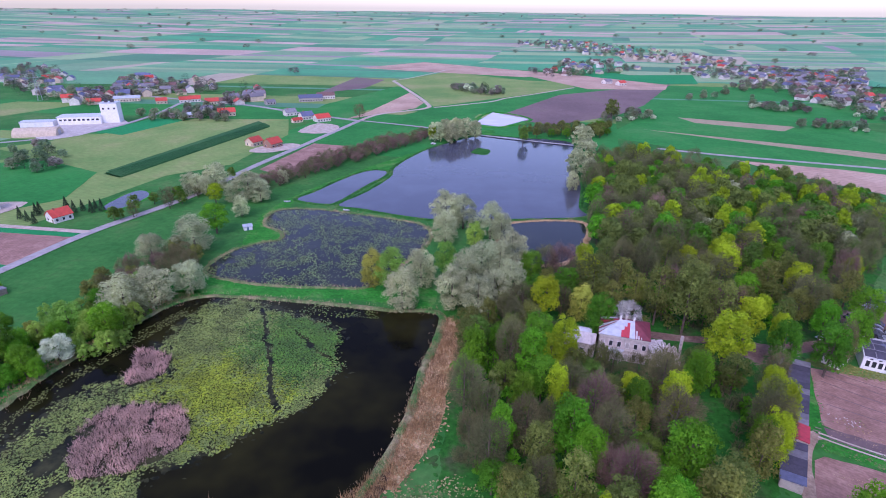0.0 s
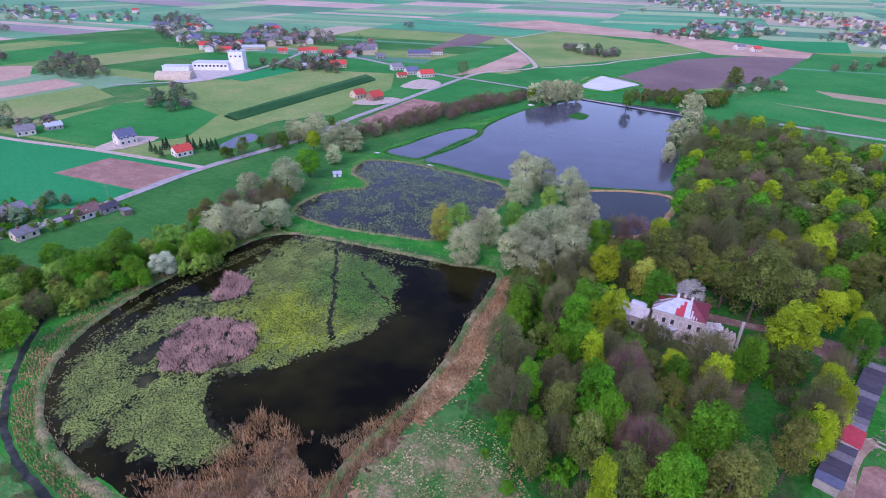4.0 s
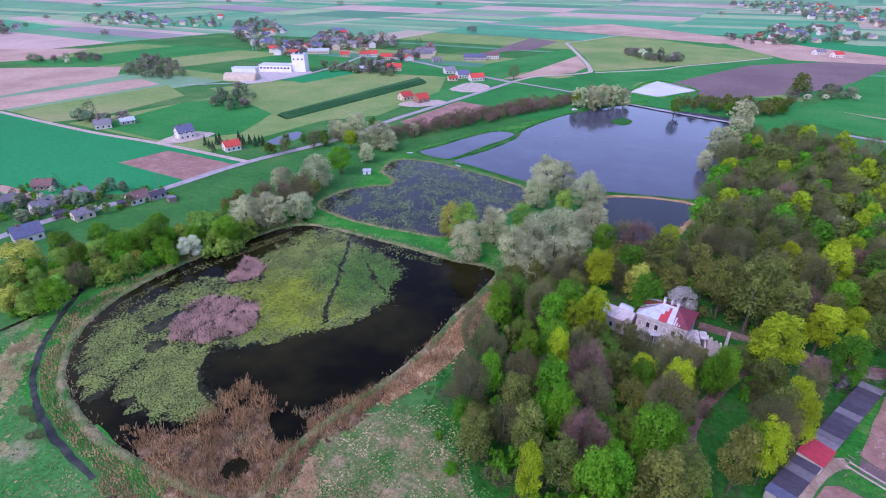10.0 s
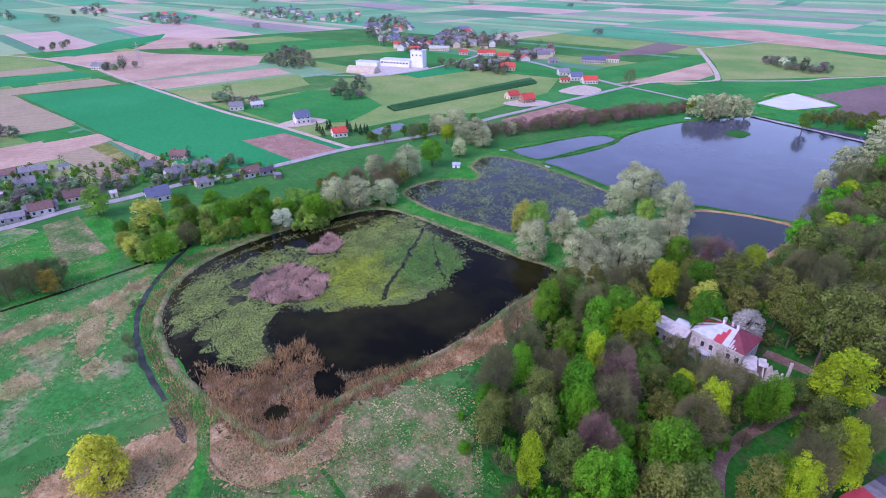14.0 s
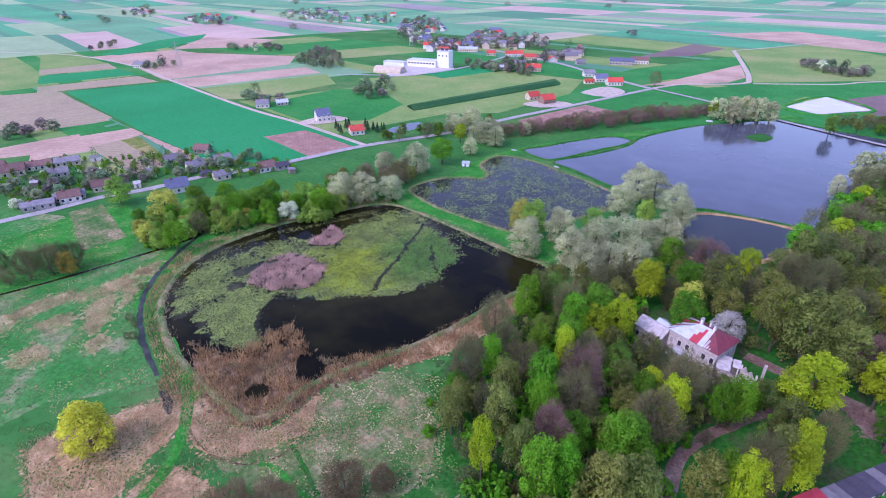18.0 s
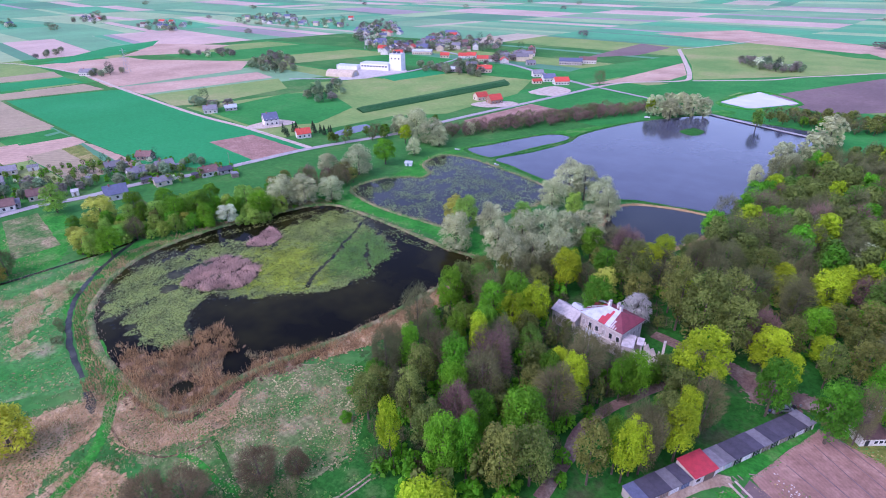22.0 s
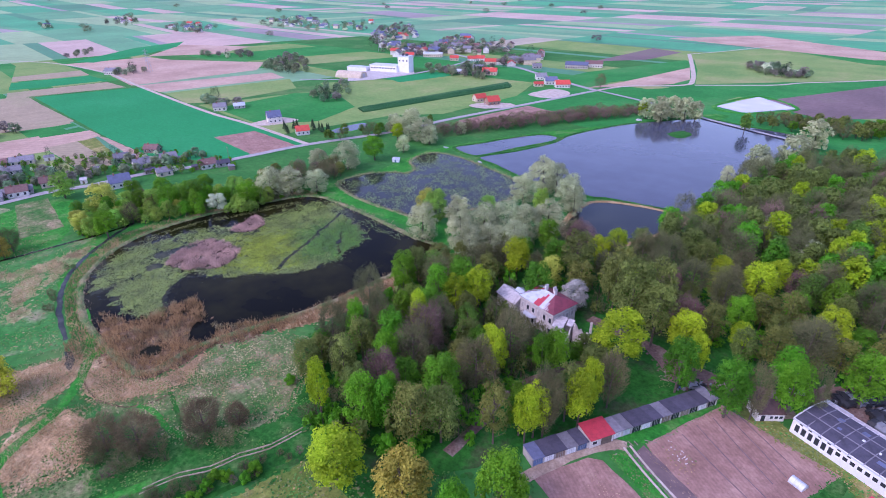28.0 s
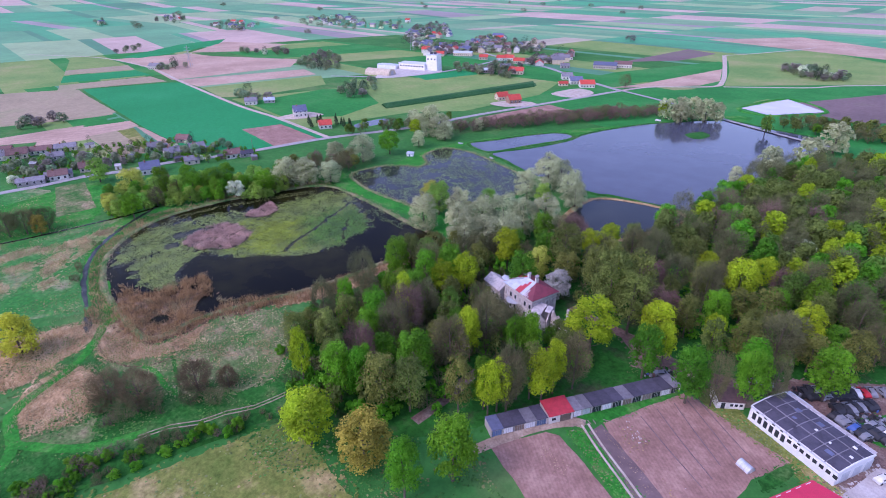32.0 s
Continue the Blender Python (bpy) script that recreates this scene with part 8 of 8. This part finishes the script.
VILL = [[(-596.7, 729.4), (-719.9, 888.2), (-731.1, 979.8), (-603.6, 863.7), (-536.1, 799.6), (-492.9, 687.6), (-500, 639.2)], [(-445.2, 668.4), (-427.5, 750.2), (-374.1, 820.8), (-328.3, 733.5), (-349, 655.8), (-387.2, 617.2)], [(137.2, 887.6), (237.5, 1193.2), (339.4, 1184.7), (352.3, 1044.1), (212.4, 912.5)], [(367.5, 999.7), (540, 1123.2), (619.7, 1035.1), (571.7, 756.7), (554.5, 665.2), (427.9, 499.9), (420.1, 597.7), (434.3, 694.8), (441.9, 870.1)], [(-673.9, 813.4), (-747.7, 988.2), (-611.3, 897.5), (-545.4, 784.7), (-565, 718.8)], [(-412.1, 598.1), (-432.5, 678), (-396.3, 761.9), (-348.3, 713.6), (-374.9, 651.3), (-369.1, 566.1)], [(-1324.4, 453.3), (-1558.2, 570.2), (-1360.4, 522.4), (-1261.1, 468.8)], [(-1028.2, 604.6), (-1068.1, 695.4), (-1011.8, 703.4), (-979.6, 638.8)], [(-975.2, 793.6), (-1007.5, 897.9), (-896.9, 848.8), (-884, 763)], [(-499, 668), (-482, 701), (-425, 678), (-371, 614), (-404, 591), (-456, 612)], [(-455, 749), (-477, 837), (-449, 841), (-387, 758), (-340, 730), (-322, 779), (-288, 706), (-305, 660), (-341, 651), (-393, 654)], [(-258, 627), (-265, 719), (-234, 712), (-217, 640), (-226, 593), (-241, 591)], [(582, 1105), (624, 1019), (764, 1058), (444, 585), (433, 630), (442, 693), (505, 868)], [(200, 1850), (380, 1879), (500, 1678), (585, 1413), (620, 1187), (512, 1094), (418, 1187), (270, 1527)], [(-1372, 624), (-1585, 779), (-1292, 695), (-1249, 601)], [(-1120, 643), (-1220, 746), (-1021, 711), (-956, 655), (-987, 594)], [(-1132, 910), (-1103, 1045), (-872, 897), (-842, 1010), (-706, 856), (-797, 765)]]
for k, (poly, gap) in enumerate(zip(VILL, (34, 34, 40, 36, 55, 32, 60, 55, 60, 24, 27, 21, 23, 48, 50, 46, 50))):
    far_village(poly, gap, 60 + k, "houses of a far village")
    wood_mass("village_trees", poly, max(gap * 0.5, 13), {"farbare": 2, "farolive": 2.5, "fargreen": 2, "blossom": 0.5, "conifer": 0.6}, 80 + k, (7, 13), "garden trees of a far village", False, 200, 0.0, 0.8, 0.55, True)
GARDENS = [[(-220.9, 48), (-216.1, 75.5), (-214.1, 109.5), (-202.3, 141.6), (-190.2, 171.5), (-202.3, 180.9), (-218.5, 151.9), (-239, 137.7), (-249.5, 99), (-273.7, 63.8)], [(-237.9, 510.6), (-211.9, 512.5), (-228.6, 569.9), (-265.5, 583.6), (-277.6, 565)], [(-305.5, 535.6), (-261.3, 537.9), (-203.5, 534.5), (-207.3, 504), (-278.9, 507.6)], [(0.3, 748.7), (20.2, 782.8), (44.9, 751.2), (77, 721.7), (63.2, 688.5), (26.6, 707.4)], [(-580.8, 284.4), (-581, 315.1), (-565.6, 325.8), (-557.5, 296.4)], [(-477.5, 425.6), (-535.8, 511.7), (-466.6, 486.6), (-400.5, 431.8), (-412.2, 401.8)], [(-286.9, 334.7), (-300.1, 369.9), (-270.6, 360.1), (-254.9, 335.5), (-267.5, 321.7)], [(-661.8, 443.9), (-592.6, 492.3), (-549.3, 458.1), (-615.8, 430.1)], [(-801.2, 313.4), (-837.6, 371.5), (-831, 391.5), (-754.8, 320.7)], [(139.9, 500.4), (168.4, 529.3), (212.2, 547.5), (204.4, 594.2), (159.3, 557.7)], [(347.9, 732.2), (420.1, 597.7), (389.6, 496.8), (408.1, 523.2), (412.6, 692.5)], [(-384, 103), (-382.9, 127.8), (-362.8, 133.4), (-350.2, 118.9), (-352.6, 98.8)], [(283, 675), (354, 747), (422, 832), (498, 894), (448, 790), (384, 751), (284, 643)], [(344, 642), (369, 637), (406, 620), (383, 591), (329, 605)], [(337, 534), (396, 514), (379, 489), (325, 512)], [(-349, 268), (-346, 282), (-326, 283), (-303, 284), (-315, 253)], [(-318, 375), (-310, 414), (-245, 343), (-267, 328)]]
for k, (poly, gap, keep) in enumerate(zip(GARDENS, (7.5, 9, 10, 8, 9, 10, 9, 14, 14, 11, 26, 9, 14, 9, 9, 8, 11), (0.55, 0.7, 0.8, 0.85, 0.8, 0.85, 0.7, 0.7, 0.6, 0.7, 0.5, 0.7, 0.7, 0.8, 0.7, 0.8, 0.6))):
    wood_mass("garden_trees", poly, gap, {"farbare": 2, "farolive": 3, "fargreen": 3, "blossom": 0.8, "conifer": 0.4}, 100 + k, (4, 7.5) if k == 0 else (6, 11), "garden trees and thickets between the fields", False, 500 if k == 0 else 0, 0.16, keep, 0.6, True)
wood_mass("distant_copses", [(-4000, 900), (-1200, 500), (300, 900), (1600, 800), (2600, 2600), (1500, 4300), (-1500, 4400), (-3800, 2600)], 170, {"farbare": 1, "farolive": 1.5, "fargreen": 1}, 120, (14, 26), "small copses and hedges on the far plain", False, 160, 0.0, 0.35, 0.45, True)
cg = random.Random(3)
for q in [(-207.5, 247.8), (-202, 244.9), (-213.1, 250.6), (-192.8, 261.3), (-189.7, 263.5), (-183.5, 261.1), (-185, 266.8), (-179.8, 263.7), (-208.5, 255.6), (-208.9, 258.8), (-200.3, 266.5)]:
    plant("conifer", q[0], q[1], cg.uniform(2.8, 4.2), True, 0.55, cg, "conifers round the red-roofed house")


# ---- masts, poles and small things ----
def mast(q, tall, label):
    root = empty("power_mast", pose(q[0], q[1], height(*q), 0, 0, 30), label, "mast")
    for sx in (-1, 1):
        for sy in (-1, 1):
            obj("leg", *tube([(2.2 * sx, 2.2 * sy, 0), (0.3 * sx, 0.3 * sy, tall)], (0.2, 0.12), 4), M["steel"], root)
    for k, z in enumerate((0.62, 0.76, 0.9)):
        box("crossarm", (-5.5 + k, -0.15, tall * z), (5.5 - k, 0.15, tall * z + 0.3), M["steel"], root)
    for k in range(6):
        w = 2.2 - 1.9 * k / 6
        box("brace", (-w, -w, tall * k / 6), (w, -w + 0.15, tall * k / 6 + 0.15), M["steel"], root)


mast([(-461.9, 619.2)][0], 32, "tall grey lattice power mast")
mast([(-562.5, 328)][0], 26, "grey lattice power mast among fields")
for q in [(-210.8, 157.2), (-219.4, 112.2), (-223.9, 85.6), (-186, 183.7)]:
    pole = empty("utility_pole", pose(q[0] + 4, q[1], 0), "grey wooden utility pole beside the road", "pole", "utility poles")
    obj("shaft", *tube([(0, 0, -0.1), (0, 0, 8.5)], (0.14, 0.1), 6), M["wood"], pole)
    box("crossarm", (-0.9, -0.06, 7.7), (0.9, 0.06, 7.85), M["wood"], pole)
cx, cy = [(-95.6, 241.5)][0]
hut = empty("anglers_shelter", pose(cx, cy, 0, 0, 0, 25), "small white and blue anglers' shelter on the pond bank", "shelter")
box("body", (-2.0, -1.3, 0.0), (2.0, 1.3, 1.7), M["white"], hut, "", 0.08)
slope("roof", [(-2.3, -1.6, 1.75), (2.3, -1.6, 1.75), (2.3, 1.6, 2.3), (-2.3, 1.6, 2.3)], M["sheet"], hut, "pale blue sheet roof")
box("door", (-0.5, -1.36, 0.05), (0.4, -1.28, 1.6), M["doorblue"], hut)
for q, turn in (([(-87.8, 281.7)][0], 10), ([(-52.8, 269.1)][0], -20), ([(-11.9, 427.3)][0], 40)):
    boat = empty("rowing_boat", pose(q[0], q[1], 0.35, 0, 0, turn), "small pale rowing boat drawn up at the shore", "boat", "rowing boats")
    hull = [(-1.9, 0.5, 0.0), (-0.8, 0.75, -0.1), (0.9, 0.65, -0.1), (2.1, 0.0, 0.15), (0.9, -0.65, -0.1), (-0.8, -0.75, -0.1), (-1.9, -0.5, 0.0)]
    v = [(x, y, z + 0.55) for x, y, z in hull] + [(x * 0.8, y * 0.6, z) for x, y, z in hull] + [(x * 0.9, y * 0.8, z + 0.5) for x, y, z in hull] + [(x * 0.78, y * 0.56, z + 0.12) for x, y, z in hull]
    f = [(k, (k + 1) % 7, 7 + (k + 1) % 7, 7 + k) for k in range(7)] + [tuple(range(7, 14))] + [(14 + k, 21 + k, 21 + (k + 1) % 7, 14 + (k + 1) % 7) for k in range(7)] + [(k, 14 + k, 14 + (k + 1) % 7, (k + 1) % 7) for k in range(7)] + [tuple(range(27, 20, -1))]
    obj("hull", v, f, M["sheet"], boat)
    for xx in (-0.8, 0.5):
        box("thwart", (xx - 0.15, -0.6, 0.35), (xx + 0.15, 0.6, 0.4), M["wood"], boat)
# Gravestone-like pale stones and rubble in the plots and the yard.
rr = random.Random(12)
for line, n in (([(101, 110.2), (116.8, 99.8)], 26), ([(90.1, 96), (100.4, 91.6)], 16), ([(96.1, 136), (102.4, 143)], 22), ([(103.9, 141.1), (110.2, 137.1)], 14)):
    (x0, y0), (x1, y1) = line
    v, f = [], []
    for k in range(n * 6):
        u = rr.random()
        x, y, r = x0 + (x1 - x0) * u + rr.gauss(0, 0.9), y0 + (y1 - y0) * u + rr.gauss(0, 0.9), rr.uniform(0.05, 0.16)
        n0 = len(v)
        v += [(x + r * rr.uniform(0.6, 1.2) * math.cos(a), y + r * rr.uniform(0.6, 1.2) * math.sin(a), 0.06) for a in (0.3, 1.9, 3.4, 4.9)] + [(x, y, 0.06 + r)]
        f += [(n0 + q, n0 + (q + 1) % 4, n0 + 4) for q in range(4)]
    tagged(obj("rubble", v, f, M["straws"]), "scattered pale rubble and litter on bare soil", "rubble", kind="stuff")

wood_mass("hedge", [(6.3, -2.5), (9.8, 11.2), (14.8, 26.2), (22.1, 40.9), (30.4, 54.9), (32.8, 61.9), (35.4, 60.1), (31.8, 49.3), (26.6, 34.6), (22.9, 20.9), (20.8, 8.3)], 2.6, {"barebush": 3, "bush": 2.2, "mauve": 1}, 140, (2.0, 3.6), "tangled hedge of brown and green shrubs along the pasture", dense=240, clear=0.0, keep=0.7, tall=0.6)
wood_mass("thicket", [(-18.2, 26.6), (-6.3, 46.2), (9.9, 42.1), (13.6, 34.7), (2.7, 25.3)], 3.0, {"barebush": 4, "mauve": 1}, 141, (2.5, 4.0), "brown brushwood under bare trees", dense=160, clear=0.0, keep=0.25, tall=0.5)

sg = random.Random(19)
for q in [(-234.5, 150), (-197.8, 142.6), (-203.6, 165.6), (-182, 161.7), (-165.1, 174.3), (-224.8, 124.5), (-255.3, 80.4), (-248.9, 103), (-260.9, 70.3), (-273.5, 117.6), (-287.6, 61.9), (-210.9, 112)]:
    s2 = empty("garden_shed", pose(q[0], q[1], 0, 0, 0, sg.choice((66, 72, 156))), "small weathered garden shed with a felt roof", "shed", "garden sheds")
    w2, d2, h2 = sg.uniform(3, 5.5), sg.uniform(2.6, 3.6), sg.uniform(2.1, 2.5)
    box("wall", (-w2 / 2, -d2 / 2, -0.1), (w2 / 2, d2 / 2, h2), M[sg.choice(("wood", "wallgrey", "wall"))], s2)
    slope("roof", [(-w2 / 2 - 0.2, -d2 / 2 - 0.2, h2), (w2 / 2 + 0.2, -d2 / 2 - 0.2, h2), (w2 / 2 + 0.2, d2 / 2 + 0.2, h2 + 0.5), (-w2 / 2 - 0.2, d2 / 2 + 0.2, h2 + 0.5)], M[sg.choice(("roofdark", "roofgrey", "oldsheet"))], s2)
    box("door", (-0.45, -d2 / 2 - 0.05, 0), (0.45, -d2 / 2 + 0.03, 1.9), M["door"], s2)
wood_mass("garden_shrubs", [(-230.7, 58), (-229.2, 73.6), (-224, 101.1), (-214.7, 130), (-188, 142.2), (-163.4, 177.2), (-178.4, 186.5), (-246.6, 170.5), (-256.7, 143.7), (-285.4, 107.7), (-308.5, 75.2)], 5.0, {"bush": 3, "barebush": 2, "light": 1, "blossom": 0.5, "conifer": 0.5}, 150, (2.2, 4.5), "shrubs and fruit trees in the village gardens", dense=220, clear=0.25, keep=0.75, tall=0.7)

# Rows of the berry plantation: long low ridges of dark green bushes.
(ax, ay), (bx2, by2), (cx2, cy2), (dx2, dy2) = [(-218, 331.5), (-171.3, 499.3), (-160.4, 484.7), (-203.9, 323.5)]
bv, bf = [], []
for k in range(9):
    u = (k + 0.5) / 9
    p0, p1 = np.array((ax + (dx2 - ax) * u, ay + (dy2 - ay) * u)), np.array((bx2 + (cx2 - bx2) * u, by2 + (cy2 - by2) * u))
    way = (p1 - p0) / np.linalg.norm(p1 - p0)
    nn = np.array((-way[1], way[0]))
    for i in range(61):
        q = p0 + (p1 - p0) * i / 60
        w, h = 0.8 + 0.25 * rnoise(q[0], q[1], 0.3, k), 1.1 + 0.3 * rnoise(q[0], q[1], 0.4, k + 5)
        bv += [(*(q + nn * w), 0.1), (*(q + nn * w * 0.5), h), (*(q - nn * w * 0.5), h), (*(q - nn * w), 0.1)]
        if i:
            m = len(bv) - 8
            bf += [(m + c, m + c + 1, m + c + 5, m + c + 4) for c in range(3)]
tagged(obj("berry_rows", bv, bf, M["dark"]), "long rows of dark green berry bushes", "plantation", kind="stuff")
tq = [(126, 153.1)][0]
trailer = empty("flatbed_trailer", pose(tq[0], tq[1], 0, 0, 0, 20), "pale steel frame of an old flatbed trailer", "trailer")
for yy in (-0.9, 0.9):
    box("side_rail", (-3.2, yy - 0.1, 0.75), (3.2, yy + 0.1, 1.0), M["sheet"], trailer)
for k in range(7):
    box("cross_member", (-3.1 + k, -0.8, 0.78), (-2.9 + k, 0.8, 0.92), M["sheet"], trailer)
for xx in (-1.6, 1.8):
    for yy in (-0.85, 0.85):
        obj("wheel", [(xx + 0.4 * math.cos(math.tau * k / 10), yy + o, 0.4 + 0.4 * math.sin(math.tau * k / 10)) for o in (-0.12, 0.12) for k in range(10)], [tuple(range(10))[::-1], tuple(range(10, 20))] + [(k, (k + 1) % 10, 10 + (k + 1) % 10, 10 + k) for k in range(10)], M["rubber"], trailer)
